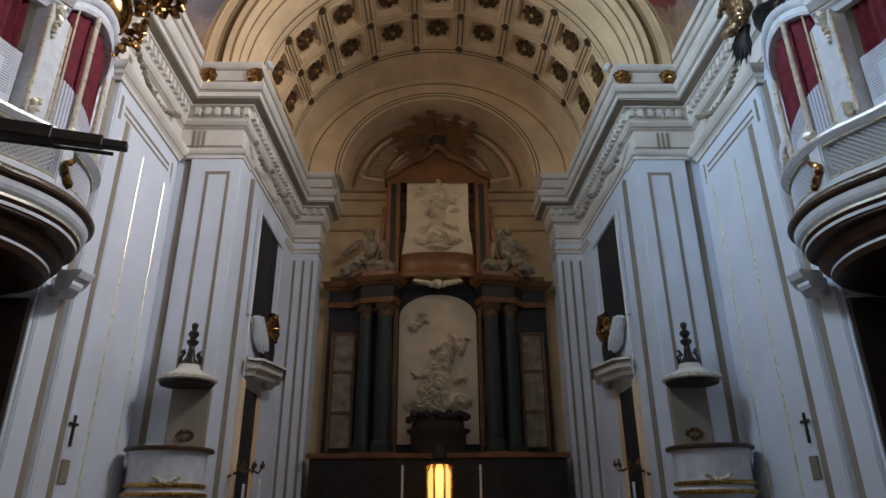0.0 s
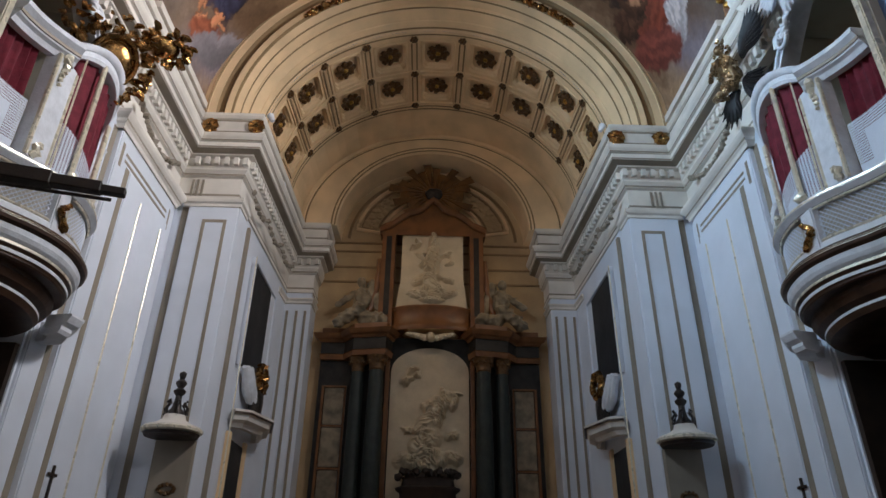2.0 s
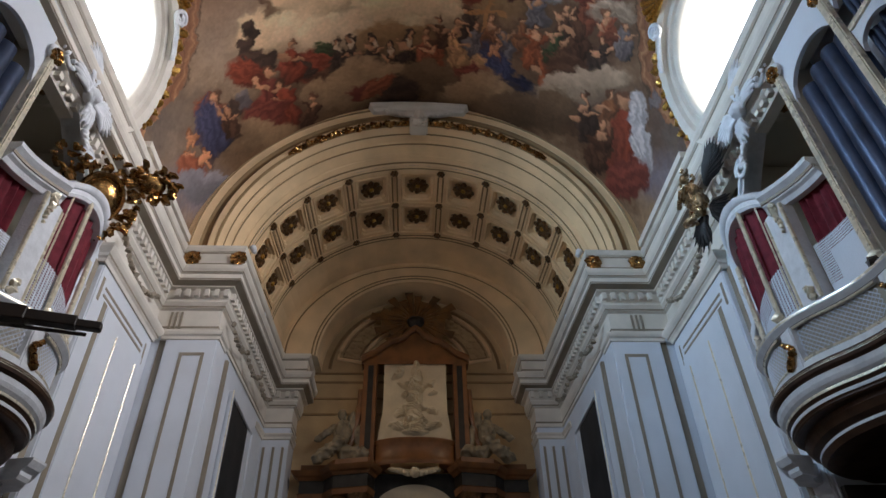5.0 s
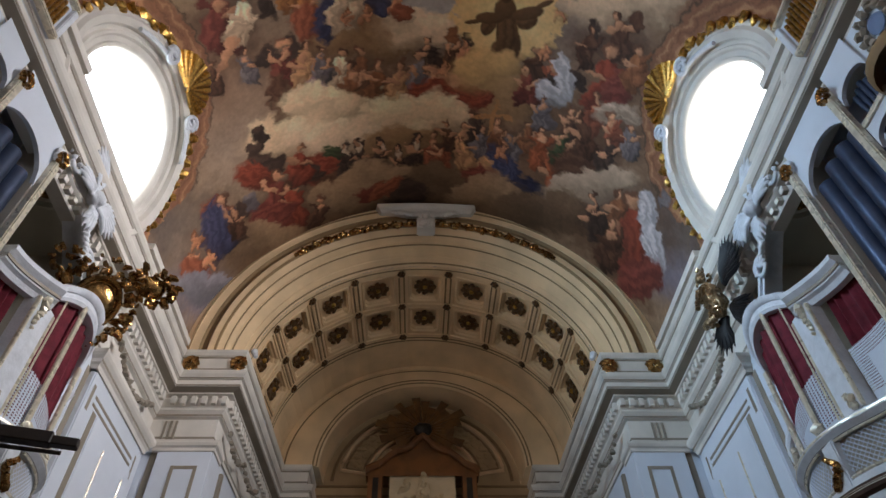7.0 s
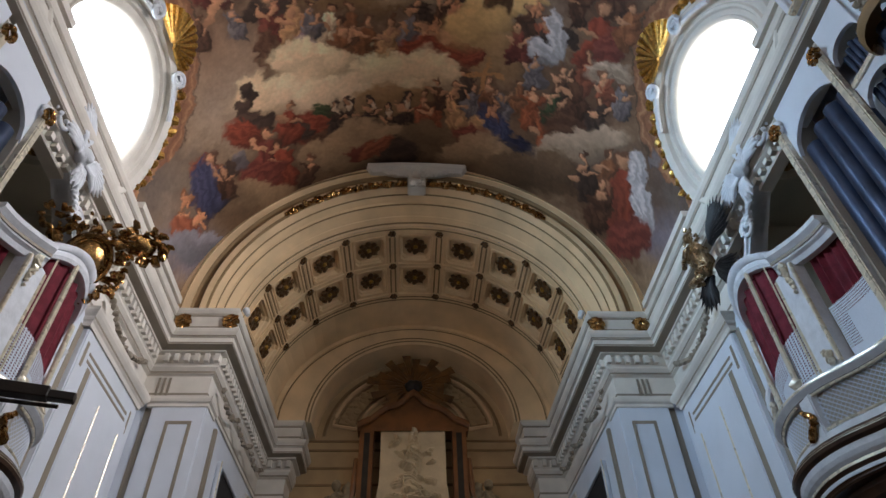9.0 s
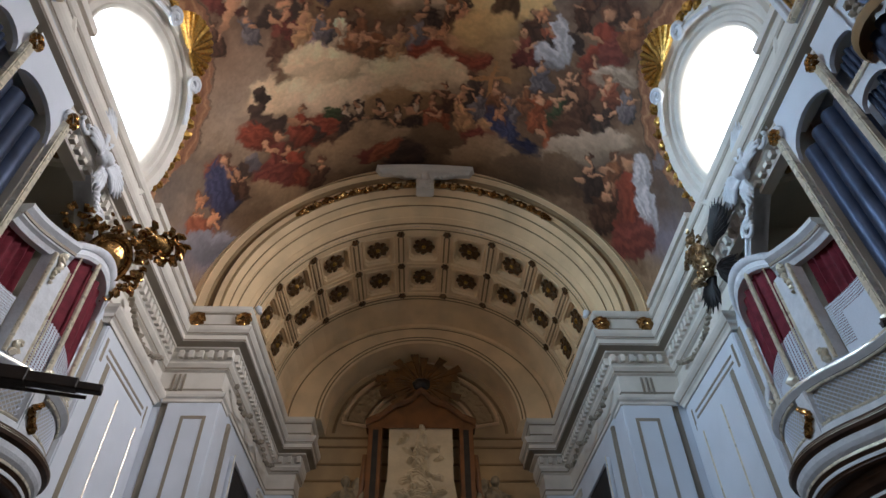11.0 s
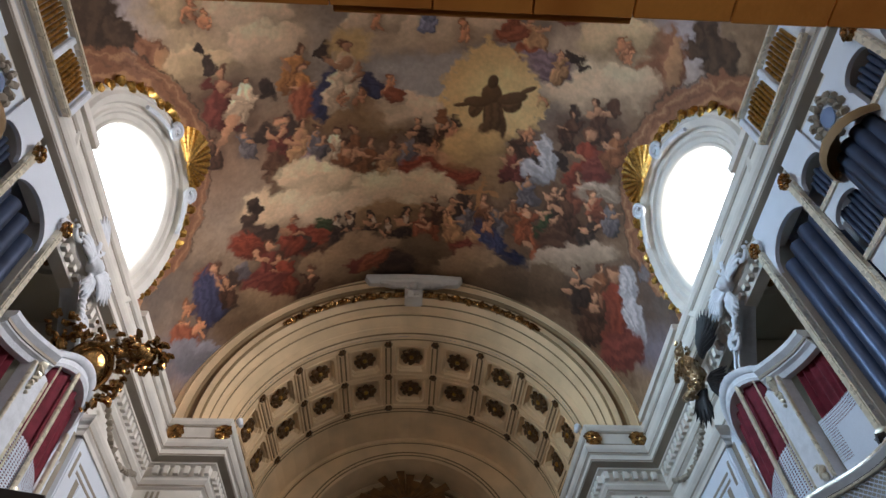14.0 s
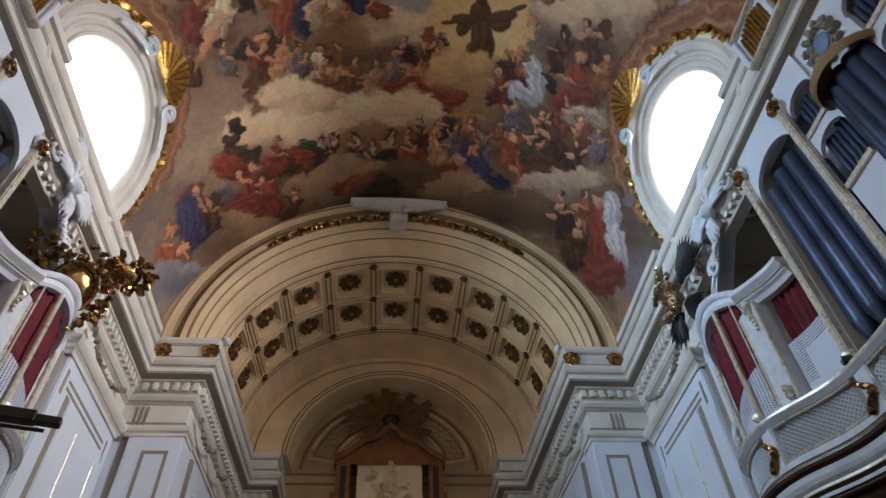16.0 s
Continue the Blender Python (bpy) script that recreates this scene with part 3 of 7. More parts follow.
        a(-1.94, 9.16, 1.41, 1.52, 0.13, 0.12).figure("brown_cloth", "skin", -0.10)
        a(-2.30, 9.49, 1.43, 1.53, 0.17, 0.15).figure("brown_cloth", "skin", 0.20)
        a(-1.50, 9.60, 1.52, 1.67, 0.11, 0.11).figure("brown_cloth", "skin", 0.00)
        a(-0.88, 9.65, 1.42, 1.59, 0.05, 0.07).figure("sand", "skin", 0.30)
        a(-3.15, 8.67, 1.06, 1.07, 0.21, 0.16).figure("slate_cloth", "skin", 0.00)
        a(-0.27, 9.36, 1.31, 1.48, -0.01, 0.02).figure("slate_cloth", "skin", 0.20)
        a(0.05, 8.77, 1.04, 1.15, -0.06, -0.02).figure("dark", "skin", -0.30)
        a(0.66, 8.71, 1.04, 1.14, -0.13, -0.06).figure("umber_cloth", "skin", 0.40)
        a(1.00, 8.66, 0.77, 0.83, -0.15, -0.08).putto()
        a(0.46, 8.26, 0.79, 0.85, -0.11, -0.05).wing("brown_cloth", 1.40)
        a(0.98, 8.38, 0.69, 0.74, -0.15, -0.08).wing("dark", 1.22)
        a(0.89, 9.56, 0.20, 0.22, -0.15, -0.09).oval(0, 0, 1, 5.50, "skin", -1.08, 0.12, 0.50, 0)
        a(0.36, 9.73, 0.46, 0.52, -0.10, -0.05).oval(0, 0, 1, 0.50, "skin", 0.52, 0.12, 0.50, 0)
        a(0.02, 10.00, 0.79, 0.90, -0.05, -0.01).oval(0, 0, 1, 0.50, "red", -0.21, 0.12, 0.50, 5)
        a(1.19, 10.05, 0.66, 0.73, -0.19, -0.11).oval(0, 0, 1, 0.55, "red", 0.44, 0.12, 0.50, 5)
        a(1.65, 10.02, 0.41, 0.44, -0.22, -0.14).oval(0, 0, 1, 0.60, "red", -0.35, 0.12, 0.50, 3)
        a(0.42, 9.22, 0.60, 0.66, -0.11, -0.05).putto()
        # standing plain silhouette on the disc
        a(3.04, 8.57, 1.27, 1.25, -0.29, -0.15).figure("umber_cloth", "skin", 0.30)
        a(2.95, 9.27, 1.30, 1.30, -0.30, -0.17).figure("dark_red", "skin", -0.20)
        a(3.25, 8.14, 0.72, 0.70, -0.29, -0.15).putto()
        a(3.70, 8.73, 1.29, 1.24, -0.33, -0.18).figure("rust", "skin", 0.00)
        a(3.60, 8.68, 1.10, 1.06, -0.32, -0.17).wing("dark", 2.97)
        a(4.36, 8.31, 1.21, 1.12, -0.36, -0.18).wing("dark", 3.32)
        a(4.03, 8.71, 0.26, 0.24, -0.35, -0.18).oval(0, 0, 1, 3.20, "pale_blue", -0.24, 0.12, 0.50, 3)
        a(3.70, 9.31, 0.57, 0.55, -0.35, -0.20).oval(0, 0, 1, 0.60, "pale_blue", 0.52, 0.12, 0.50, 3)
        a(4.48, 7.48, 1.06, 0.97, -0.33, -0.14).wing("dark", 0.70)
        a(4.51, 7.64, 1.25, 1.14, -0.34, -0.15).figure("umber_cloth", "skin", 0.30)
        a(5.37, 7.07, 1.40, 1.23, -0.36, -0.13).figure("umber_cloth", "skin", -0.20)
        a(5.18, 8.26, 2.03, 1.80, -0.40, -0.19).figure("red", "skin", 0.10)
        a(5.60, 8.43, 0.56, 0.49, -0.43, -0.20).oval(0, 0, 1, 0.90, "dark_red", 0.17, 0.12, 0.50, 4)
        a(5.97, 7.66, 1.46, 1.23, -0.42, -0.17).figure("brown_cloth", "skin", 0.20)
        a(5.68, 6.87, 0.87, 0.75, -0.37, -0.13).wing("umber_cloth", 0.35)
        a(3.51, 9.97, 1.16, 1.13, -0.36, -0.21).figure("slate_cloth", "skin", 0.00)
        a(5.05, 9.42, 1.36, 1.21, -0.43, -0.23).figure("rust", "skin", 0.40)
        a(5.75, 9.08, 0.78, 0.66, -0.46, -0.23).oval(0, 0, 1, 0.50, "pale_grey", 0.26, 0.12, 0.50, 4)
        a(5.76, 9.55, 1.20, 1.01, -0.48, -0.25).figure("rust", "skin", -0.40)
        a(4.39, 10.01, 1.18, 1.10, -0.41, -0.24).figure("umber_cloth", "skin", 0.30)
        a(6.29, 9.64, 1.22, 0.99, -0.51, -0.27).figure("slate_cloth", "skin", 0.00)
        # great cloud
        a(0.05, 10.90, 1.46, 1.71, -0.06, -0.02).cloud(0.50, "white_cloud", 8)
        a(-1.69, 11.22, 2.06, 2.34, 0.15, 0.15).cloud(0.40, "white_cloud", 9)
        a(-3.31, 10.05, 1.15, 1.18, 0.26, 0.21).cloud(0.85, "white_cloud", 8)
        a(-4.36, 10.72, 1.35, 1.32, 0.36, 0.28).cloud(0.50, "white_cloud", 7)
        a(-2.71, 11.34, 1.73, 1.87, 0.25, 0.22).cloud(0.30, "warm_cloud", 6)
        a(-0.66, 11.77, 1.31, 1.56, 0.05, 0.07).cloud(0.35, "tan_cloud", 6)
        # lower row
        a(-5.13, 10.03, 1.14, 1.06, 0.38, 0.28).wing("dark", 3.75)
        a(-5.37, 10.50, 1.37, 1.24, 0.42, 0.31).wing("dark", 3.49)
        a(-5.26, 11.21, 0.73, 0.66, 0.44, 0.34).oval(0, 0, 1, 0.70, "dark", -0.17, 0.12, 0.50, 3)
        a(-5.57, 11.40, 0.82, 0.73, 0.47, 0.37).oval(0, 0, 1, 0.60, "red", 0.14, 0.12, 0.50, 5)
        a(-3.32, 12.25, 1.20, 1.27, 0.32, 0.28).oval(0, 0, 1, 0.50, "red", 0.21, 0.12, 0.50, 6)
        a(-3.89, 12.05, 0.57, 0.57, 0.36, 0.31).oval(0, 0, 1, 0.60, "dark", 0.00, 0.12, 0.50, 3)
        a(-4.24, 11.59, 1.50, 1.48, 0.38, 0.31).figure("red", "skin", 0.50)
        a(-3.01, 11.65, 0.39, 0.42, 0.28, 0.24).oval(0, 0, 1, 0.60, "green", 0.17, 0.12, 0.50, 3)
        a(-2.56, 12.71, 1.20, 1.33, 0.27, 0.25).oval(0, 0, 1, 0.35, "umber_cloth", -0.14, 0.12, 0.50, 4)
        a(-2.60, 12.02, 1.08, 1.18, 0.25, 0.23).figure("dark", "veil", 0.10)
        a(-2.13, 12.02, 1.07, 1.20, 0.21, 0.20).figure("dark", "veil", -0.15)
        a(-1.50, 12.07, 1.05, 1.23, 0.15, 0.15).figure("dark", "veil", 0.10)
        a(-0.37, 12.12, 1.04, 1.25, 0.02, 0.05).figure("dark", "veil", 0.10)
        a(-0.83, 12.44, 1.05, 1.27, 0.08, 0.10).figure("dark", "veil", -0.15)
        a(0.19, 11.99, 1.09, 1.31, -0.09, -0.04).figure("rust", "skin", 0.30)
        a(0.64, 11.49, 1.09, 1.27, -0.14, -0.09).figure("umber_cloth", "skin", -0.30)
        a(1.11, 11.52, 1.11, 1.26, -0.20, -0.13).figure("sand", "skin", 0.30)
        a(1.54, 10.99, 1.10, 1.22, -0.23, -0.15).figure("dark", "skin", -0.30)
        a(1.68, 11.50, 1.12, 1.24, -0.25, -0.17).figure("slate_cloth", "skin", 0.30)
        a(0.49, 12.30, 1.11, 1.33, -0.13, -0.08).figure("rust", "skin", -0.30)
        a(1.25, 12.05, 1.13, 1.29, -0.22, -0.14).figure("sand", "skin", -0.30)
        a(2.22, 11.13, 1.13, 1.20, -0.29, -0.19).figure("brown_cloth", "skin", 0.30)
        a(2.72, 11.30, 1.15, 1.19, -0.33, -0.22).figure("slate_cloth", "skin", -0.30)
        a(3.17, 10.92, 1.15, 1.16, -0.36, -0.23).figure("brown_cloth", "skin", 0.30)
        a(2.07, 10.52, 0.08, 0.08, -0.27, -0.17).oval(0, 0, 1, 9.00, "tan_line", 1.64, 0.10, 0.00, 0)
        a(2.04, 10.65, 0.08, 0.08, -0.27, -0.17).oval(0, 0, 1, 7.00, "tan_line", 0.28, 0.10, 0.00, 0)
        a(3.58, 11.08, 1.51, 1.48, -0.39, -0.25).figure("orange", "skin", 0.30)
        a(4.17, 11.68, 1.47, 1.38, -0.45, -0.30).figure("orange", "skin", -0.20)
        a(4.32, 10.76, 1.42, 1.32, -0.43, -0.27).figure("green", "skin", 0.20)
        a(5.09, 11.10, 1.05, 0.93, -0.49, -0.31).oval(0, 0, 1, 0.70, "umber_cloth", 0.00, 0.12, 0.50, 5)
        a(4.91, 10.17, 1.41, 1.26, -0.45, -0.26).figure("umber_cloth", "skin", -0.30)
        a(5.75, 10.34, 1.24, 1.04, -0.51, -0.29).figure("dark", "skin", 0.20)
        a(2.07, 12.53, 0.49, 0.53, -0.30, -0.21).oval(0, 0, 1, 0.90, "sand", 0.52, 0.12, 0.50, 3)
        a(2.65, 12.33, 0.41, 0.43, -0.35, -0.24).oval(0, 0, 1, 2.60, "blue", -0.49, 0.12, 0.50, 5)
        a(3.42, 12.83, 0.86, 0.86, -0.42, -0.30).oval(0, 0, 1, 0.50, "navy", 0.35, 0.12, 0.50, 4)
        a(2.41, 11.62, 0.68, 0.72, -0.31, -0.21).putto()
        a(1.70, 12.82, 0.73, 0.82, -0.27, -0.19).oval(0, 0, 1, 0.42, "dark_red", 0.07, 0.12, 0.50, 4)
        a(-1.40, 13.20, 1.38, 1.65, 0.16, 0.16).cloud(0.50, "dun_cloud", 7)
        a(0.26, 13.40, 1.17, 1.45, -0.10, -0.06).cloud(0.65, "dark_cloud", 7)
        a(2.05, 13.37, 1.24, 1.39, -0.32, -0.23).cloud(0.45, "dun_cloud", 6)
        a(5.08, 12.08, 1.32, 1.15, -0.53, -0.35).cloud(0.55, "grey_cloud", 7)
        a(6.05, 11.18, 0.98, 0.80, -0.56, -0.33).cloud(0.80, "grey_cloud", 6)
        a(3.84, 13.58, 2.01, 1.94, -0.48, -0.35).cloud(0.30, "dark_cloud", 7)
        a(-2.78, 13.35, 1.23, 1.36, 0.30, 0.28).cloud(0.40, "dun_cloud", 6)
        a(-1.95, 13.57, 0.53, 0.61, 0.23, 0.22).oval(0, 0, 1, 0.50, "dark_red", -0.09, 0.12, 0.50, 0)
        a(-0.71, 13.77, 0.83, 1.03, 0.08, 0.10).oval(0, 0, 1, 0.60, "dark", -0.17, 0.12, 0.50, 3)
        a(-1.40, 13.44, 0.68, 0.81, 0.16, 0.17).oval(0, 0, 1, 0.35, "rust", -0.52, 0.12, 0.50, 3)
        a(-5.09, 12.38, 2.01, 1.84, 0.47, 0.39).figure("dark_red", "skin", 0.40)
        a(-4.55, 12.99, 1.71, 1.64, 0.45, 0.38).figure("red", "skin", -0.30)
        a(-5.83, 11.88, 1.27, 1.10, 0.51, 0.40).wing("slate_cloth", 3.49)
        a(-5.37, 13.12, 1.11, 0.98, 0.52, 0.44).oval(0, 0, 1, 0.50, "dark_red", -0.44, 0.12, 0.50, 5)
        a(-3.79, 13.68, 1.29, 1.31, 0.41, 0.36).figure("umber_cloth", "skin", 0.60)
        a(-5.83, 13.52, 1.62, 1.35, 0.57, 0.48).cloud(0.40, "dun_cloud", 6)
        # groups over the arch feet
        a(-7.10, 11.61, 0.66, 0.50, 0.59, 0.44).oval(0, 0, 1, 0.60, "rust", -0.17, 0.12, 0.50, 3)
        a(-7.05, 12.16, 2.28, 1.70, 0.61, 0.46).figure("blue", "skin", 0.20)
        a(-7.38, 12.33, 0.56, 0.40, 0.64, 0.48).oval(0, 0, 1, 2.20, "blue", 0.10, 0.12, 0.50, 5)
        a(-6.42, 12.48, 1.12, 0.90, 0.58, 0.46).wing("dark", 0.52)
        a(-6.51, 12.42, 1.35, 1.07, 0.58, 0.46).figure("umber_cloth", "skin", -0.30)
        a(-8.04, 12.03, 0.97, 0.63, 0.68, 0.48).putto()
        a(-8.38, 12.46, 1.13, 0.68, 0.72, 0.51).putto()
        a(-7.80, 12.96, 1.01, 0.66, 0.70, 0.53).putto()
        a(-8.43, 12.94, 0.70, 0.41, 0.74, 0.54).oval(0, 0, 1, 1.10, "rust", 0.00, 0.12, 0.50, 3)
        a(-8.20, 13.69, 1.37, 0.81, 0.75, 0.58).cloud(0.60, "blue_cloud", 6)
        a(6.86, 11.36, 1.14, 0.85, -0.62, -0.36).wing("dark", 2.79)
        a(6.59, 11.87, 1.86, 1.40, -0.62, -0.38).figure("brown_cloth", "skin", 0.20)
        a(5.82, 12.52, 1.85, 1.50, -0.59, -0.39).figure("dark", "skin", -0.30)
        a(7.18, 12.08, 2.91, 2.04, -0.66, -0.40).figure("red", "skin", 0.15)
        a(7.30, 12.87, 0.77, 0.52, -0.70, -0.43).oval(0, 0, 1, 1.60, "red", -0.10, 0.12, 0.50, 5)
        a(7.49, 11.20, 0.37, 0.26, -0.65, -0.35).oval(0, 0, 1, 2.20, "pale_blue", -0.17, 0.12, 0.50, 3)
        a(8.17, 12.11, 0.47, 0.29, -0.73, -0.39).oval(0, 0, 1, 3.00, "pale_blue", -0.21, 0.12, 0.50, 4)
        a(7.93, 10.77, 1.17, 0.78, -0.66, -0.33).wing("slate_cloth", 0.52)
        a(6.63, 13.06, 2.23, 1.63, -0.66, -0.43).figure("umber_cloth", "skin", 0.10)
        a(7.98, 13.39, 1.11, 0.67, -0.76, -0.46).oval(0, 0, 1, 1.00, "dark_red", 0.00, 0.12, 0.50, 4)
        # a loose hand: no outline stays smooth
        i, j = np.arange(self.ny)[:, None], np.arange(self.nu)[None, :]
        for cells, reach in ((60, 0.10), (140, 0.055), (330, 0.012)):
            k = reach / PIX
            self.c = self.c[np.clip(np.rint(i + k * self.cloudy(cells)), 0, self.ny - 1).astype(int), np.clip(np.rint(j + k * self.cloudy(cells)), 0, self.nu - 1).astype(int)]
        a(2.12, 7.27, 1.47, 1.47, -0.21, -0.10).oval(0, 0, 0.9, 0.86, "disc", 0.00, 0.06, 0.00, 0)
        a(2.12, 7.22, 0.94, 0.94, -0.21, -0.10).oval(0, 0, 1, 0.95, "disc_light", 0.00, 0.60, 0.00, 0)
        a(2.16, 7.61, 2.08, 2.09, -0.22, -0.11).preacher("friar")
        a(1.65, 9.02, 0.90, 0.95, -0.21, -0.12).cloud(0.70, "disc_cloud", 5)
        self.c = np.clip(self.c * (1 + 0.13 * self.tone + 0.04 * self.ragged)[..., None], 0.006, 0.82)
        return self.c


def fresco_material():
    m = bpy.data.materials.new("painted_fresco")
    m.use_nodes = True
    n, l = m.node_tree.nodes, m.node_tree.links
    bs = n["Principled BSDF"]
    at = n.new("ShaderNodeAttribute")
    at.attribute_name = "paint"
    geo = n.new("ShaderNodeNewGeometry")
    age = n.new("ShaderNodeTexNoise")
    age.inputs["Scale"].default_value, age.inputs["Detail"].default_value = 9.0, 5
    l.new(geo.outputs["Position"], age.inputs["Vector"])
    mr = n.new("ShaderNodeMapRange")
    mr.inputs["From Min"].default_value, mr.inputs["From Max"].default_value = 0.3, 0.7
    mr.inputs["To Min"].default_value, mr.inputs["To Max"].default_value = 0.9, 1.08
    l.new(age.outputs["Fac"], mr.inputs["Value"])
    mx = n.new("ShaderNodeMix")
    mx.data_type, mx.blend_type = "RGBA", "MULTIPLY"
    mx.inputs["Factor"].default_value = 1.0
    l.new(at.outputs["Color"], mx.inputs["A"])
    l.new(mr.outputs["Result"], mx.inputs["B"])
    l.new(mx.outputs["Result"], bs.inputs["Base Color"])
    bs.inputs["Roughness"].default_value = 0.7
    bs.inputs["Specular IOR Level"].default_value = 0.25
    return m


def build_vault():
    art = Fresco()
    colours = art.paint()
    coarse = np.arange(-14.0, FY0 - 0.05, 0.3)
    ys = np.concatenate([coarse, art.y])
    colours = np.concatenate([np.repeat(colours[:1], len(coarse), 0), colours])
    s = HALFLEN - np.abs(art.u)
    x = np.sign(art.u) * np.interp(s, LENGTH, [p.x for p in PROFILE])
    z = Z0 + np.interp(s, LENGTH, [p.y for p in PROFILE])
    ny, nu = len(ys), len(art.u)
    co = np.empty((ny, nu, 3), np.float32)
    co[..., 0], co[..., 1], co[..., 2] = x[None, :], ys[:, None], z[None, :]
    ym, sm = (ys[:-1] + ys[1:]) / 2, (s[:-1] + s[1:]) / 2
    keep = np.ones((ny - 1, nu - 1), bool)
    for w in WINDOWS_Y:
        keep &= ((ym[:, None] - w) / WIN_RY / 1.04) ** 2 + ((sm[None, :] - WIN_S) / WIN_RS / 1.04) ** 2 >= 1
    idx = np.arange(ny * nu).reshape(ny, nu)
    quads = np.stack([idx[:-1, :-1], idx[:-1, 1:], idx[1:, 1:], idx[1:, :-1]], -1)[keep]
    me = bpy.data.meshes.new("ceiling")
    me.vertices.add(ny * nu)
    me.vertices.foreach_set("co", co.ravel())
    me.loops.add(quads.size)
    me.loops.foreach_set("vertex_index", quads.astype(np.int32).ravel())
    me.polygons.add(len(quads))
    me.polygons.foreach_set("loop_start", np.arange(0, quads.size, 4, dtype=np.int32))
    me.update(calc_edges=True)
    me.polygons.foreach_set("use_smooth", np.ones(len(quads), bool))
    at = me.color_attributes.new("paint", "FLOAT_COLOR", "POINT")
    rgba = np.ones((ny * nu, 4), np.float32)
    rgba[:, :3] = colours.reshape(-1, 3)
    at.data.foreach_set("color", rgba.ravel())
    me.materials.append(fresco_material())
    tagged(new("ceiling", me), "barrel vault covered by a faded painted fresco of clouds and crowds", "ceiling", kind="structure")
    bm = bmesh.new()
    cols = [(-1, HALFLEN * k / 17) for k in range(18)] + [(1, HALFLEN * k / 17) for k in range(16, -1, -1)]
    for y0, y1 in ((-14.6, -6.9), (-1.5, 5.2), (10.4, 15.2)):
        grid(bm, [[vault_point(q, y, side, -0.5) for side, q in cols] for y in (y0, y1)])
    tagged(part("ceiling_shell", bm, M_GREY), "rough masonry back of the vault", "ceiling", kind="structure")


build_vault()

M_GLOW = bpy.data.materials.new("overcast_sky_glow")
M_GLOW.use_nodes = True
_n = M_GLOW.node_tree.nodes
_n.remove(_n["Principled BSDF"])
_e = _n.new("ShaderNodeEmission")
_e.inputs["Color"].default_value, _e.inputs["Strength"].default_value = (0.93, 0.97, 1.0, 1), 7.0
M_GLOW.node_tree.links.new(_e.outputs[0], _n["Material Output"].inputs[0])


def oval_window(side, yc, index):
    win = thing("window_%d" % index, "oval clerestory window in a moulded cream frame, bright with daylight", "window", kind="structure", at=(side * 6.4, yc, Z0 + 1))

    def at(k, a, d):
        return vault_point(WIN_S + WIN_RS * k * math.sin(a), yc + WIN_RY * k * math.cos(a), side, d) - Vector((side * 6.4, yc, Z0 + 1))

    turn = [math.tau * i / 72 for i in range(72)]
    prof = [(0.935, -0.55), (0.935, -0.02), (0.955, 0.03), (0.99, 0.05), (1.0, 0.0), (1.06, 0.01), (1.09, 0.07), (1.12, 0.07), (1.14, 0.02), (1.18, 0.03), (1.21, 0.12), (1.30, 0.17), (1.34, 0.10), (1.37, 0.10), (1.40, 0.05), (1.41, -0.05)]
    bm = bmesh.new()
    grid(bm, [[at(k, a, d) for a in turn] for k, d in prof], close=True)
    frm = part("window_frame", bm, M_CORN, win, "cream moulded stucco frame", True)
    bm = bmesh.new()
    bm.faces.new([bm.verts.new(at(0.945, a, -0.52)) for a in turn])
    pane = part("pane", bm, M_GLOW, win, "frosted glass, glaring with daylight")
    pane.visible_shadow = False
    # gilt shell with two white scrolls at the crown
    bm2 = bmesh.new()
    for i in range(13):
        a = radians(-78 + 13 * i)
        pts = []
        for q in (0.06, 0.38, 0.66, 0.84):
            s = WIN_S + WIN_RS * 1.22 + q * math.cos(a)
            pts.append(vault_point(s, yc + q * math.sin(a) * 1.05, side, 0.30 - 0.22 * q) - Vector((side * 6.4, yc, Z0 + 1)))
        tube(bm2, pts, 0.075, 6, lambda u: 0.45 + 0.8 * u)
    part("shell_ornament", bm2, M_GOLD, frm, "gilded radiating shell", True)
    for e in (-1, 1):
        bm3 = bmesh.new()
        pts = []
        for i in range(26):
            a = i / 25 * math.tau * 1.4
            r = 0.06 + 0.15 * (1 - i / 25)
            pts.append(vault_point(WIN_S + WIN_RS * 1.16 + r * math.sin(a), yc + e * (0.86 + r * math.cos(a)), side, 0.26) - Vector((side * 6.4, yc, Z0 + 1)))
        for i in range(8):
            q = i / 7
            pts.insert(0, at(1.22, radians(90 - e * (20 + 30 * q)), 0.2))
        tube(bm3, pts, 0.055, 8)
        part("scroll", bm3, M_STUCCO, frm, "white stucco scroll", True)
        # gilt leaves running down the frame
        for i in range(11):
            bm4 = bmesh.new()
            a = radians(90 - e * (24 + 7.5 * i))
            c = at(1.41 + 0.03 * math.sin(i * 2.3), a, 0.07)
            r = 0.16 - 0.007 * i
            blob(bm4, c, (r * 0.8, r, r * 0.9), i + 5 * e, 0.7, 2, 3.0)
            part("leaf", bm4, M_GOLD, frm, "", True)


for w, y in enumerate(WINDOWS_Y):
    for s in (-1, 1):
        oval_window(s, y, 2 * w + (1 if s < 0 else 2))

# ---------------------------------------------------------------- walls, floor
WX = 6.85      # nave wall face
PY = 14.7      # pier front face
PX = 5.22      # pier inner face
CX = 5.05      # chancel wall at its far end
RY = 20.75     # far pier front face
RX = 4.15      # far pier inner face
BAY0, BAY1 = -2.2, 10.4


def slab(name, label, *a, material=M_WHITE, category="wall"):
    return tagged(part(name, bm_box(*a), material), label, category, kind="structure")


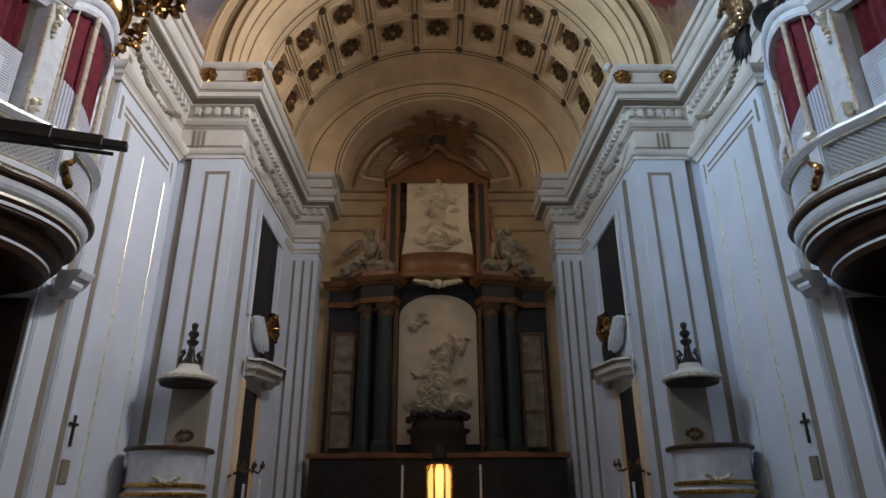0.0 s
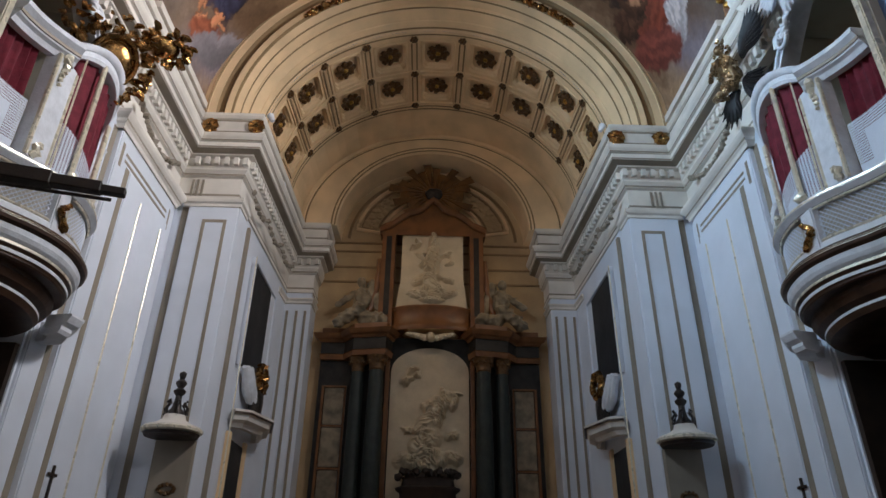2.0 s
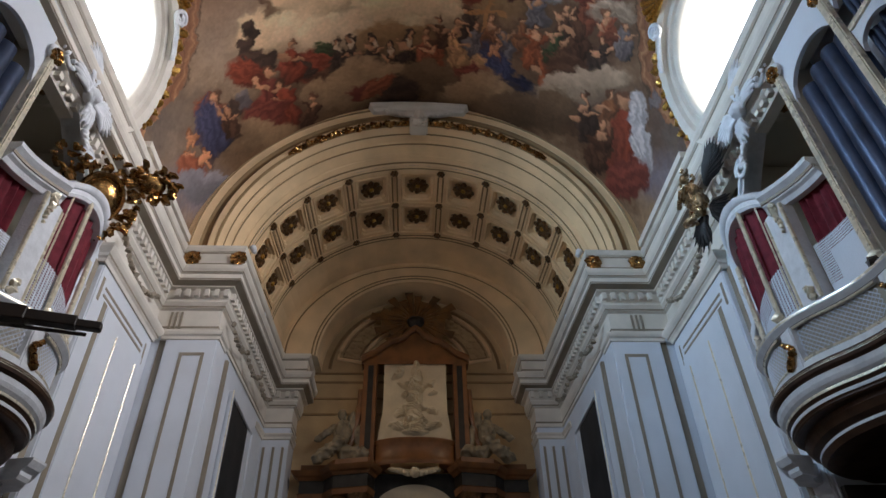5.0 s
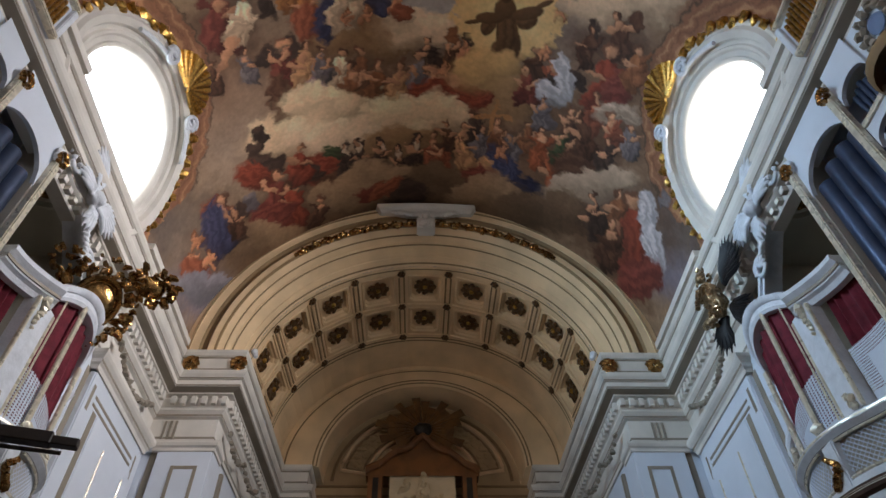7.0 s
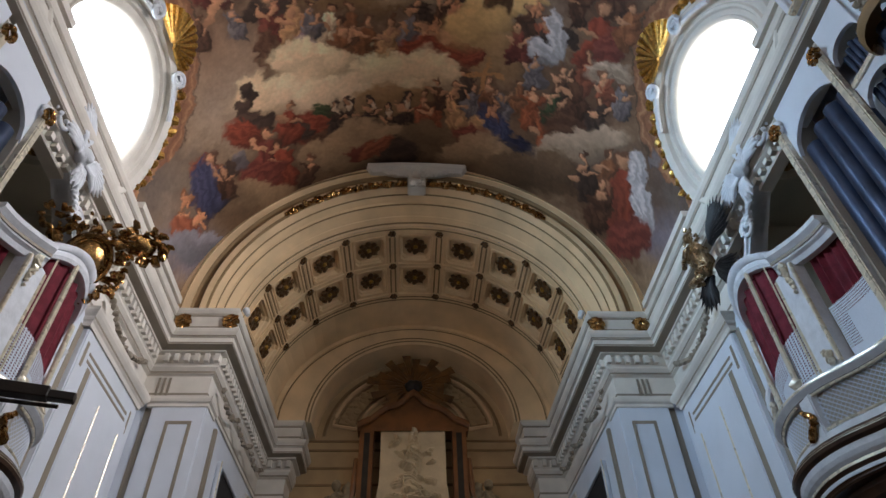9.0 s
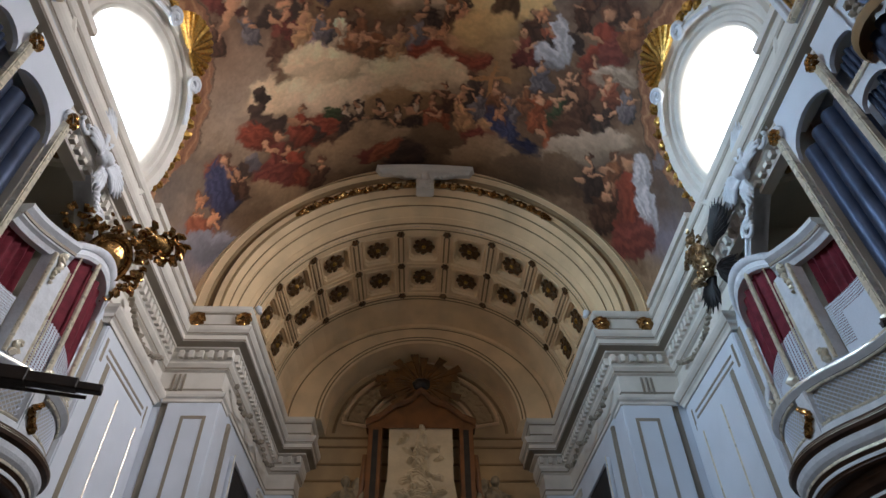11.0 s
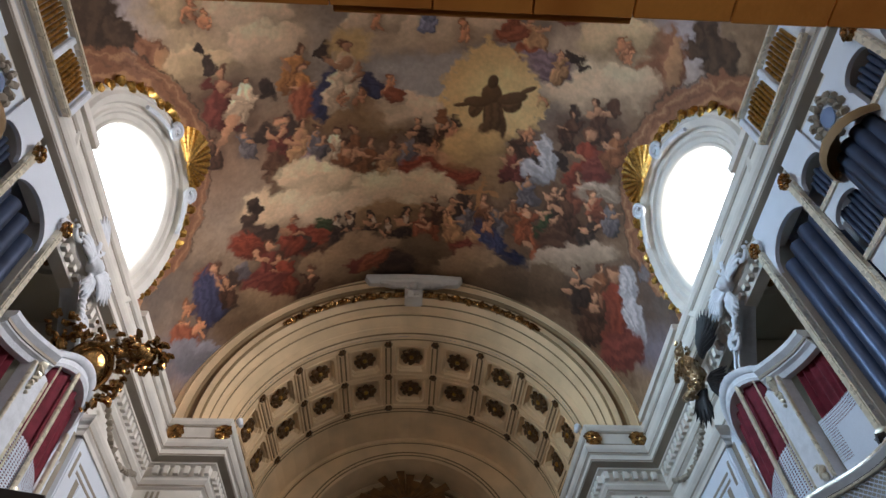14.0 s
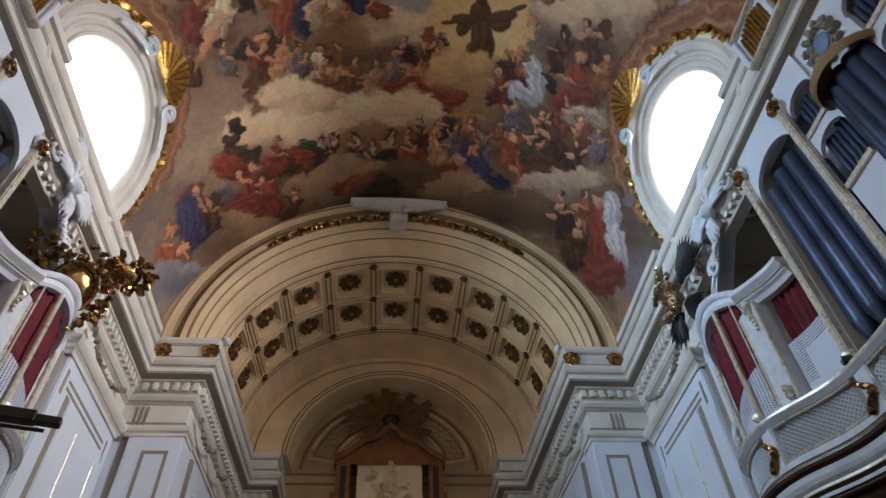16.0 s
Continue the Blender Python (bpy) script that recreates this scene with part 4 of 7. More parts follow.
slab("floor", "grey stone church floor in shade", -12, 12, -15, 24, -0.3, 0.0, material=M_STONE, category="floor")
for s, nm in ((-1, "left"), (1, "right")):
    def sx(a, b):
        return (a, b) if s > 0 else (-b, -a)
    slab("wall_nave_%s" % nm, "white plastered nave wall pier with painted bands", *sx(WX, 9.4), BAY1, 23.2, 0, 13.4)
    slab("wall_near_%s" % nm, "white plastered nave wall", *sx(WX, 9.4), -14.6, BAY0, 0, 13.4)
    slab("wall_over_bay_%s" % nm, "white plastered wall above the organ bay", *sx(WX + 0.15, 9.4), BAY0, BAY1, 12.55, 13.4)
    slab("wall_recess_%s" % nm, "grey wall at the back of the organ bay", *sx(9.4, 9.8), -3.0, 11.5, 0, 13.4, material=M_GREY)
    slab("wall_chapel_%s" % nm, "dark panelled wall of the side chapel", *sx(8.9, 9.38), BAY0 + 0.01, BAY1 - 0.01, 0, 5.0, material=M_DARKWOOD)
    for y0, y1 in ((BAY1 - 0.12, BAY1 - 0.012), (BAY0 + 0.012, BAY0 + 0.12)):
        # dark slab added over the white jamb to give the chapel's shade
        slab("wall_jamb_%s" % nm, "dark slab over the side of the chapel arch, standing in for shade", *sx(WX + 0.02, 8.88), y0, y1, 0, 4.98, material=M_DARKWOOD)
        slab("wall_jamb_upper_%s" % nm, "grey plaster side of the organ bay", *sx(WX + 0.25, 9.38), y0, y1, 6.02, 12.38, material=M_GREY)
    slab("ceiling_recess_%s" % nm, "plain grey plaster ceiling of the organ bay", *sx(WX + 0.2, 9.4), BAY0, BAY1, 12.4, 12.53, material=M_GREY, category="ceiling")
    bmp = bmesh.new()
    x0, x1, x2, x3 = s * PX, s * WX, s * CX, s * RX
    for z0, z1 in ((0, 13.0),):
        lo = [bmp.verts.new((x, y, z0)) for x, y in ((x0, PY), (x1, PY), (x1, 23), (x3, 23), (x3, RY), (x2, RY))]
        hi = [bmp.verts.new((v.co.x, v.co.y, z1)) for v in lo]
        bmp.faces.new(hi)
        bmp.faces.new(lo)
        for i in range(6):
            bmp.faces.new((lo[i], lo[(i + 1) % 6], hi[(i + 1) % 6], hi[i]))
    tagged(part("pier_%s" % nm, bmp, M_WHITE), "white plastered pier of the chancel arch", "pier", kind="structure")
slab("wall_back", "plain plastered entrance wall", -9.4, 9.4, -15, -14.2, 0, 20.5)
slab("wall_apse", "cream plastered end wall behind the high altar", -7, 7, 22.6, 23.2, 0, 18.5, material=M_CREAM2)

# ---------------------------------------------------------------- entablature
ENT = [(0, 10.42), (0.05, 10.42), (0.05, 10.50), (0.02, 10.52), (0.02, 11.10), (0.10, 11.14), (0.10, 11.22), (0.16, 11.30), (0.16, 11.36), (0.18, 11.40), (0.18, 11.64), (0.30, 11.68), (0.30, 11.72),
       (0.50, 11.78), (0.50, 11.96), (0.55, 11.98), (0.55, 12.03), (0.60, 12.10), (0.62, 12.16), (0.62, 12.20), (0.40, 12.24)]
for s, nm in ((-1, "left"), (1, "right")):
    path = [(s * WX, -14.2), (s * WX, PY), (s * PX, PY), (s * CX, RY), (s * RX, RY), (s * RX, 22.6)]
    side = 1 if s < 0 else -1
    ent = thing("entablature_%s" % nm, "moulded plaster entablature with dentils running round the walls", "entablature", kind="structure", at=(s * WX, 5, 11))
    back = Matrix.Translation((-s * WX, -5, -11))
    beyond, before = [(s * WX, BAY1)] + path[1:], [path[0], (s * WX, BAY0)]
    upper = [q for q in ENT if q[1] >= 11.36]
    part("cornice", xform(sweep(bmesh.new(), [(-0.1, 11.36)] + upper + [(-0.1, 12.24)], path, side), back), M_CORN, ent)
    for piece in (beyond, before):
        lower = [q for q in ENT if q[1] < 11.36]
        part("frieze", xform(sweep(bmesh.new(), lower + [(0.16, 11.358), (0, 11.358)], piece, side), back), M_CORN, ent)
    bm = sweep(bmesh.new(), [(0.0, 12.24), (0.42, 12.24), (0.42, 12.32), (0.38, 12.34), (0.38, 12.80), (0.42, 12.82), (0.46, 12.90), (0.46, 12.98), (0, 13.0)], path, side)
    part("blocking_course", xform(bm, back), M_CORN, ent)
    # tan bands: partly real painted lines, partly moulding shade put into colour
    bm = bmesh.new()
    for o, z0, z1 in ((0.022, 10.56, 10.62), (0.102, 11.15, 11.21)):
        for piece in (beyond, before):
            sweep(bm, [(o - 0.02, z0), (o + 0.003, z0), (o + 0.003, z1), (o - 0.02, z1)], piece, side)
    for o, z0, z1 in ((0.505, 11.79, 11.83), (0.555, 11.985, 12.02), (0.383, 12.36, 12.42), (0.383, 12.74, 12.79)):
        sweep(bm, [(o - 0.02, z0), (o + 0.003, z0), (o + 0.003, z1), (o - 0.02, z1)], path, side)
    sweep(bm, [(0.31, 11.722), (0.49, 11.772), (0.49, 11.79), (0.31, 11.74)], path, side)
    part("tan_shade_band", xform(bm, back), M_TAN, ent, "tan lines, partly paint and partly shade put into the colour")
    dm = bpy.data.meshes.new("dentil")
    bm = bevelled(bm_box(-0.065, 0.065, -0.06, 0.06, -0.11, 0.11), 0.008, 1)
    bm.to_mesh(dm)
    bm.free()
    dm.materials.append(M_CORN)

    def dentils(p, q, out):
        p, q = Vector(p), Vector(q)
        d = (q - p)
        cnt = int(d.length / 0.24)
        for k in range(cnt):
            c = p + d * ((k + 0.5) / cnt)
            again("dentil", dm, ent, pose(c.x - s * WX, c.y - 5, 0.52, 0, 0, math.degrees(math.atan2(d.y, d.x))))
    o = 0.235
    dentils((s * (WX - o), -0.6), (s * (WX - o), PY - o - 0.1), o)
    dentils((s * (WX - o - 0.1), PY - o), (s * (PX - o), PY - o), o)
    dentils((s * (PX - o), PY - o + 0.1), (s * (CX - o), RY - o), o)
    dentils((s * (CX - o), RY - o), (s * (RX - o), RY - o), o)
    # triglyph grooves and gilt ornaments on the pier
    for k in range(3):
        part("groove", bm_box(s * 6.15 + (-0.35 + 0.13 * k) - s * WX, s * 6.15 + (-0.35 + 0.13 * k) + 0.06 - s * WX, PY - 0.045 - 5, PY - 0.01 - 5, -0.45, 0.05), M_TAN, ent)
    for x in (6.2, 4.95):
        bm = bmesh.new()
        for i in range(7):
            blob(bm, (s * (x - WX) + 0.12 * math.cos(i * 0.9), PY - 0.42 - 5, 1.57 + 0.15 * math.sin(i * 0.9)), (0.11, 0.06, 0.10), i, 0.6, 2, 3)
        part("gilt_ornament", bm, M_OLDGOLD, ent, "small gilded leaf ornament", True)

# ---------------------------------------------------------------- chancel arch
ARCH = [(6.62, 6.37, 14.72), (6.55, 6.30, 14.30), (6.40, 6.15, 14.27), (6.36, 6.11, 14.33), (6.16, 5.91, 14.36), (6.10, 5.85, 14.45), (5.98, 5.72, 14.45), (5.92, 5.66, 14.36), (5.76, 5.48, 14.40), (5.70, 5.40, 14.62),
        (5.62, 5.30, 14.70), (5.56, 5.22, 14.95), (5.50, 5.10, 15.0), (5.36, 4.94, 15.35), (5.33, 4.90, 15.36), (5.25, 4.78, 15.55), (5.22, 4.72, 15.62)]
bm = bmesh.new()
grid(bm, [ring(a, b, y, 80) for a, b, y in ARCH])
arch = tagged(part("chancel_arch", bm, M_CREAM, None, "", True), "splayed cream chancel arch of stepped mouldings", "arch", kind="structure")
# ochre skin over the groove; its shade is put into the colour
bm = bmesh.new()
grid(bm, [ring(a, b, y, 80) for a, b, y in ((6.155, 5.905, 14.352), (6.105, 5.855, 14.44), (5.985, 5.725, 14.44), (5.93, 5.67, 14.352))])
part("shadow_band", bm, M_OCHRE, arch, "ochre groove, coloured darker to give it shade", True)
# thin ochre rings paint in the shadow lines of the arch steps
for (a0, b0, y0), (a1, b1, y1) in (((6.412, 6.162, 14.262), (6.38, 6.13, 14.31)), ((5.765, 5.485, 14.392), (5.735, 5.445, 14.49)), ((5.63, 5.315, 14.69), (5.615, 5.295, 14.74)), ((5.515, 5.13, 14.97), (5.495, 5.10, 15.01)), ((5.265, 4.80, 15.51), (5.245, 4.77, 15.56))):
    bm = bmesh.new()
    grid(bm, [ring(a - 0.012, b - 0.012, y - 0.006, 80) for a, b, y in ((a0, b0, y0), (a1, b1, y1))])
    part("line", bm, M_OCHRE, arch, "thin ochre line drawn as a step shadow")
bm = bmesh.new()
grid(bm, [ring(a, b, y, 80) for a, b, y in ((6.62, 6.37, 14.70), (7.4, 7.2, 14.70))])
tagged(part("wall_arch", bm, M_CREAM), "plaster face round the chancel arch", "wall", kind="structure")

# coffered chancel vault
V0, V1 = 15.62, 20.4


def chancel_point(t, y, off=0.0):
    """t: degrees from the crown; off: outwards."""
    f = (y - V0) / (V1 - V0)
    a, b = 5.22 + f * (4.86 - 5.22) + off, 4.72 + f * (4.12 - 4.72) + off
    return Vector((a * math.sin(radians(t)), y, Z0 + b * math.cos(radians(t))))


ROWS = ((15.98, 17.28), (17.42, 18.72))
STEP = 18.0
bm = bmesh.new()
tcuts = sorted({-92.0, 92.0} | {STEP * k + e for k in range(-4, 5) for e in (-7.0, 7.0)} | {STEP * k for k in range(-5, 6)} | {-86.0, 86.0})
ycuts = [V0, 15.98, 16.63, 17.28, 17.42, 18.07, 18.72, 19.0, 19.5, V1]


def coffered(t0, t1, y0, y1):
    tm, ym = (t0 + t1) / 2, (y0 + y1) / 2
    k = round(tm / STEP)
    return abs(k) <= 4 and abs(tm - STEP * k) < 7.0 and any(a < ym < b for a, b in ROWS)


for t0, t1 in zip(tcuts, tcuts[1:]):
    for y0, y1 in zip(ycuts, ycuts[1:]):
        if not coffered(t0, t1, y0, y1):
            m_ = max(1, int((t1 - t0) / 4))
            for j in range(m_):
                u0, u1 = t0 + (t1 - t0) * j / m_, t0 + (t1 - t0) * (j + 1) / m_
                bm.faces.new([bm.verts.new(chancel_point(t, y)) for t, y in ((u0, y0), (u1, y0), (u1, y1), (u0, y1))])
for k in range(-4, 5):
    for y0, y1 in ROWS:
        lv = []
        ym = (y0 + y1) / 2
        for size, cut, off in ((1.0, 0.0, 0.0), (1.0, 0.0, 0.05), (0.93, 0.0, 0.055), (0.90, 0.12, 0.02), (0.82, 0.2, 0.02), (0.79, 0.22, 0.10), (0.74, 0.24, 0.12), (0.70, 0.26, 0.21)):
            c = []
            for a, b in ((-1, -1), (1, -1), (1, 1), (-1, 1)):
                q = ((a * (1 - cut), b), (a, b * (1 - cut)))
                for ca, cb in (q if a * b < 0 else q[::-1]):
                    c.append(chancel_point(STEP * k + 7 * size * ca, ym + (y1 - y0) / 2 * size * cb, off))
            lv.append(c)
        vs = grid(bm, lv, close=True)
        bm.faces.new(vs[-1])
bmesh.ops.remove_doubles(bm, verts=bm.verts[:], dist=0.0005)
tagged(part("ceiling_chancel", bm, M_CREAM), "cream coffered barrel vault of the chancel", "ceiling", kind="structure")


def frame_at(t, y, off):
    """A pose on the chancel vault: z points into the room."""
    p = chancel_point(t, y, off)
    nrm = Vector((-math.sin(radians(t)), 0, -math.cos(radians(t))))
    ax = Vector((math.cos(radians(t)), 0, -math.sin(radians(t))))
    ay = nrm.cross(ax)
    return Matrix(((ax.x, ay.x, nrm.x, p.x), (ax.y, ay.y, nrm.y, p.y), (ax.z, ay.z, nrm.z, p.z), (0, 0, 0, 1)))


def rosette():
    ob = thing("rosette", "dark gilded leaf rosette set in a ceiling coffer", "rosette", "coffer rosettes")
    bm = bmesh.new()
    lathe(bm, [(0.16, 0.0), (0.22, 0.03), (0.17, 0.06), (0.12, 0.05)], 16)
    part("ring", bm, M_ROSETTE, ob, "", True)
    for i in range(8):
        bm = bmesh.new()
        a = math.tau * i / 8
        for r, w, h in ((0.17, 0.13, 0.05), (0.29, 0.10, 0.07)):
            blob(bm, (r * math.cos(a), r * math.sin(a), h), (w, w, 0.06), i, 0.6, 2, 3)
        part("petal", bm, M_ROSETTE, ob, "", True)
    bm = bmesh.new()
    blob(bm, (0, 0, 0.09), (0.09, 0.09, 0.08), 3, 0.3, 2)
    part("boss", bm, M_GOLD, ob, "gilded centre", True)
    return ob


def stud():
    bm = bmesh.new()
    for i in range(6):
        blob(bm, (0.085 * math.cos(i * 1.047), 0.085 * math.sin(i * 1.047), 0.05), (0.065, 0.065, 0.05), i, 0.4, 1, 3)
    blob(bm, (0, 0, 0.08), (0.07, 0.07, 0.07), 2, 0.4, 2, 3)
    ob = part("ceiling_stud", bm, M_ROSETTE, None, "", True)
    return tagged(ob, "small gilded flower stud between coffers", "ornament", "coffer studs")


first = rosette()
first_stud = stud()
done = False
for k in range(-4, 5):
    for y0, y1 in ROWS:
        m_ = frame_at(STEP * k, (y0 + y1) / 2, 0.20)
        if not done:
            first.matrix_basis = m_
            done = True
        else:
            copy_thing(first, m_)
done = False
for k in range(-4, 4):
    for y in (15.9, 17.35, 18.8):
        m_ = frame_at(STEP * (k + 0.5), y, 0.0)
        if not done:
            first_stud.matrix_basis = m_
            done = True
        else:
            copy_thing(first_stud, m_)

# raised strips between neighbouring coffers
strips = thing("coffer_ribs", "ochre strips with grooves between the ceiling coffers", "ceiling rib", kind="structure", at=(0, 17, 17))
for k in range(-5, 5):
    for y0, y1 in ROWS:
        for e in (-0.95, 0.0, 0.95):
            bm = bmesh.new()
            q = [chancel_point(STEP * (k + 0.5) + e + d, y, o) - Vector((0, 17, 17)) for o in (0.01, -0.025) for d, y in ((-0.28, y0 + 0.1), (0.28, y0 + 0.1), (0.28, y1 - 0.1), (-0.28, y1 - 0.1))]
            v = [bm.verts.new(p) for p in q]
            for f in ((0, 1, 2, 3), (4, 5, 6, 7), (0, 1, 5, 4), (1, 2, 6, 5), (2, 3, 7, 6), (3, 0, 4, 7)):
                bm.faces.new([v[i] for i in f])
            part("rib", bm, M_OCHRE if e else M_CREAM, strips)

# far transverse arch and lunette
bm = bmesh.new()
grid(bm, [ring(a, b, y, 64) for a, b, y in ((4.86, 4.12, 20.40), (4.84, 4.10, 20.36), (4.70, 3.97, 20.36), (4.68, 3.95, 20.42), (3.62, 3.42, 20.42), (3.58, 3.38, 20.46), (3.50, 3.28, 20.50), (3.46, 3.2, 21.7))])
far_arch = tagged(part("far_arch", bm, M_CREAM, None, "", True), "plain cream arch before the apse lunette", "arch", kind="structure")
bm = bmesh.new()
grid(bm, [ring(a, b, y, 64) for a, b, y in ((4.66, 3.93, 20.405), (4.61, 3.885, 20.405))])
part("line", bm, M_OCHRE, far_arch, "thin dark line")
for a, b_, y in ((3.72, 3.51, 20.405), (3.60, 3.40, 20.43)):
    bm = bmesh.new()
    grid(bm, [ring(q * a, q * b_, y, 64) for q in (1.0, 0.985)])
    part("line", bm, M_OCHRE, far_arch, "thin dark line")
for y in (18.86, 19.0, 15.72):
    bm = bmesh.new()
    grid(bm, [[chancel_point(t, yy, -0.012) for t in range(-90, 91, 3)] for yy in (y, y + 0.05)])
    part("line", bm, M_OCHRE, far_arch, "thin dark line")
bm = bmesh.new()
grid(bm, [ring(a, b, 21.72, 48) for a, b in ((3.6, 3.4), (0.01, 0.01))])
lun = tagged(part("wall_lunette", bm, M_CREAM2), "cream lunette wall with incised panels", "wall", kind="structure")
slab("wall_altar", "banded cream wall behind the altar", -4.3, 4.3, 21.74, 22.55, 0, 13.25, material=M_CREAM2)
for z in (12.55, 12.9, 11.9, 11.3):
    bm = bm_box(-4.2, 4.2, 21.70, 21.736, z, z + 0.07)
    part("band", bm, M_OCHRE, lun, "ochre wall band")
for s in (-1, 1):
    # two raised mouldings round a sunk field with scrolled leaves, either side of the sunburst
    for grow, w, mm in ((0.0, 0.07, M_CREAM), (-0.16, 0.04, M_OCHRE)):
        bm = bmesh.new()
        t0, t1 = 22 + grow * -14, 80 + grow * 14
        outline = [(2.95 + grow, t) for t in np.linspace(t0, t1, 16)] + [(2.0 - grow, t) for t in np.linspace(t1, t0, 16)]
        loop = [Vector((s * r * math.sin(radians(t)), 21.70, Z0 + 0.06 + 0.93 * r * math.cos(radians(t)))) for r, t in outline]
        tube(bm, loop + loop[:2], w, 6)
        part("lunette_moulding", bm, mm, lun, "", True)
    bm = bmesh.new()
    for k in range(26):
        t = radians(30 + 1.8 * k)
        r = 2.48 + 0.2 * math.sin(k * 1.7)
        blob(bm, (s * r * math.sin(t), 21.69, Z0 + 0.06 + 0.93 * r * math.cos(t)), (0.13, 0.05, 0.11), k, 0.6, 1, 3)
    part("lunette_relief", bm, M_CREAM2, lun, "low plaster leaf relief", True)
bm = bmesh.new()
grid(bm, [ring(a, a * 0.93, y, 40, t0=-88, t1=88) for a, y in ((3.24, 21.72), (3.22, 21.66), (3.14, 21.66), (3.12, 21.72))])
part("lunette_line", bm, M_OCHRE, lun, "", True)
# ---------------------------------------------------------------- pilasters on the nave walls and piers
def strip(bm, s, x0, x1, y0, y1, z0, z1):
    a, b = sorted((s * x0, s * x1))
    box(bm, a, b, y0, y1, z0, z1)


def bm_strip(*a):
    bm = bmesh.new()
    strip(bm, *a)
    return bm


def festoon(name, parent, pts, r, material, seed=0):
    bm = bmesh.new()
    for i, p in enumerate(pts):
        blob(bm, p, r * (0.8 + 0.4 * abs(math.sin(i * 1.7 + seed))), i + seed, 0.6, 1, 3)
    return part(name, bm, material, parent, "", True)


for s, nm in ((-1, "left"), (1, "right")):
    pil = thing("nave_pilaster_%s" % nm, "broad white wall pilaster with tan edges and gilt beads", "pilaster", kind="structure", at=(s * WX, 12.5, 0))
    off = Matrix.Translation((-s * WX, -12.5, 0))

    def add(name, bm, m_, label=""):
        return part(name, xform(bm, off), m_, pil, label)
    add("back_shaft", bevelled(bm_strip(s, WX - 0.07, WX + 0.1, 10.46, 14.66, 0.0, 10.40), 0.02), M_WHITE)
    add("shaft", bevelled(bm_strip(s, WX - 0.20, WX, 11.15, 14.30, 0.0, 9.98), 0.025), M_WHITE)
    add("edge", bm_strip(s, WX - 0.076, WX - 0.05, 10.98, 11.147, 0.0, 10.0), M_TAN, "tan painted edge")
    for y0, y1 in ((11.62, 11.80),):
        add("edge", bm_strip(s, WX - 0.205, WX - 0.19, y0, y1, 0.0, 9.35), M_TAN, "tan painted panel edge")
    add("panel", bevelled(bm_strip(s, WX - 0.225, WX - 0.19, 11.82, 14.05, 0.0, 9.33), 0.012), M_WHITE)
    for y in (12.55, 13.75):
        bm = bmesh.new()
        tube(bm, [(s * (WX - 0.235), y, 0.0), (s * (WX - 0.235), y, 9.0)], 0.02, 10)
        add("bead", bm, M_PALEGOLD, "pale gilded bead")
    for z0, z1 in ((9.40, 9.46), (9.56, 9.62)):
        add("line", bm_strip(s, WX - 0.21, WX - 0.195, 11.5, 13.9, z0, z1), M_TAN)
    for y0, y1, z0, z1 in ((11.28, 11.38, 9.2, 9.75), (14.05, 14.12, 9.2, 9.75)):
        add("line", bm_strip(s, WX - 0.206, WX - 0.195, y0, y1, z0, z1), M_TAN)
    cap = [(0, 9.98), (0.04, 9.98), (0.06, 10.06), (0.10, 10.10), (0.10, 10.18), (0.15, 10.24), (0.18, 10.30), (0.18, 10.38), (0, 10.41)]
    bm = sweep(bmesh.new(), cap, [(s * (WX - 0.05), 11.10), (s * (WX - 0.19), 11.10), (s * (WX - 0.19), 14.36), (s * (WX - 0.05), 14.36)], 1 if s < 0 else -1)
    add("capital", bm, M_CORN)
    bm = sweep(bmesh.new(), [(0.101, 10.11), (0.106, 10.11), (0.106, 10.17), (0.101, 10.17)], [(s * (WX - 0.19), 11.0), (s * (WX - 0.19), 14.45)], 1 if s < 0 else -1)
    add("capital_line", bm, M_TAN)
    pts = [(s * (WX - 0.24) - s * WX, 11.5 + 0.13 * i - 12.5, 10.98 - 0.42 * math.sin(math.pi * i / 18)) for i in range(19)]
    festoon("garland", pil, pts, 0.075, M_TAN, 2)

    pp = thing("pier_pilaster_%s" % nm, "white pier pilaster with a recessed panel and tan edges", "pilaster", kind="structure", at=(s * 5.9, PY, 0))
    off2 = Matrix.Translation((-s * 5.9, -PY, 0))

    def addp(name, bm, m_, label=""):
        return part(name, xform(bm, off2), m_, pp, label)
    addp("shaft", bevelled(bm_strip(s, 5.10, 6.42, PY - 0.10, PY + 0.6, 0.0, 10.22), 0.03), M_WHITE)
    addp("edge", bm_strip(s, 6.425, 6.60, PY - 0.02, PY + 0.1, 0.0, 10.2), M_TAN, "tan painted edge")
    for x0, x1 in ((5.92, 6.00), (5.38, 5.46)):
        addp("panel_edge", bm_strip(s, x0, x1, PY - 0.112, PY - 0.095, 0.0, 9.80), M_TAN, "tan panel moulding")
    addp("panel_edge", bm_strip(s, 5.463, 5.917, PY - 0.112, PY - 0.095, 9.72, 9.80), M_TAN, "tan panel moulding")
    bm = sweep(bmesh.new(), [(0, 10.16), (0.05, 10.18), (0.05, 10.26), (0.10, 10.30), (0.12, 10.36), (0.12, 10.42), (0, 10.44)],
               [(s * 6.55, PY - 0.08), (s * 5.12, PY - 0.08), (s * 5.12, PY + 0.6)], 1 if s < 0 else -1)
    addp("capital", bm, M_CORN)
    # chancel side: plain panel, far pilasters
    for y0, y1 in ((15.72, 15.86),):
        addp("edge", bm_strip(s, 5.10, 5.185, y0, y1, 0.0, 10.2), M_TAN)
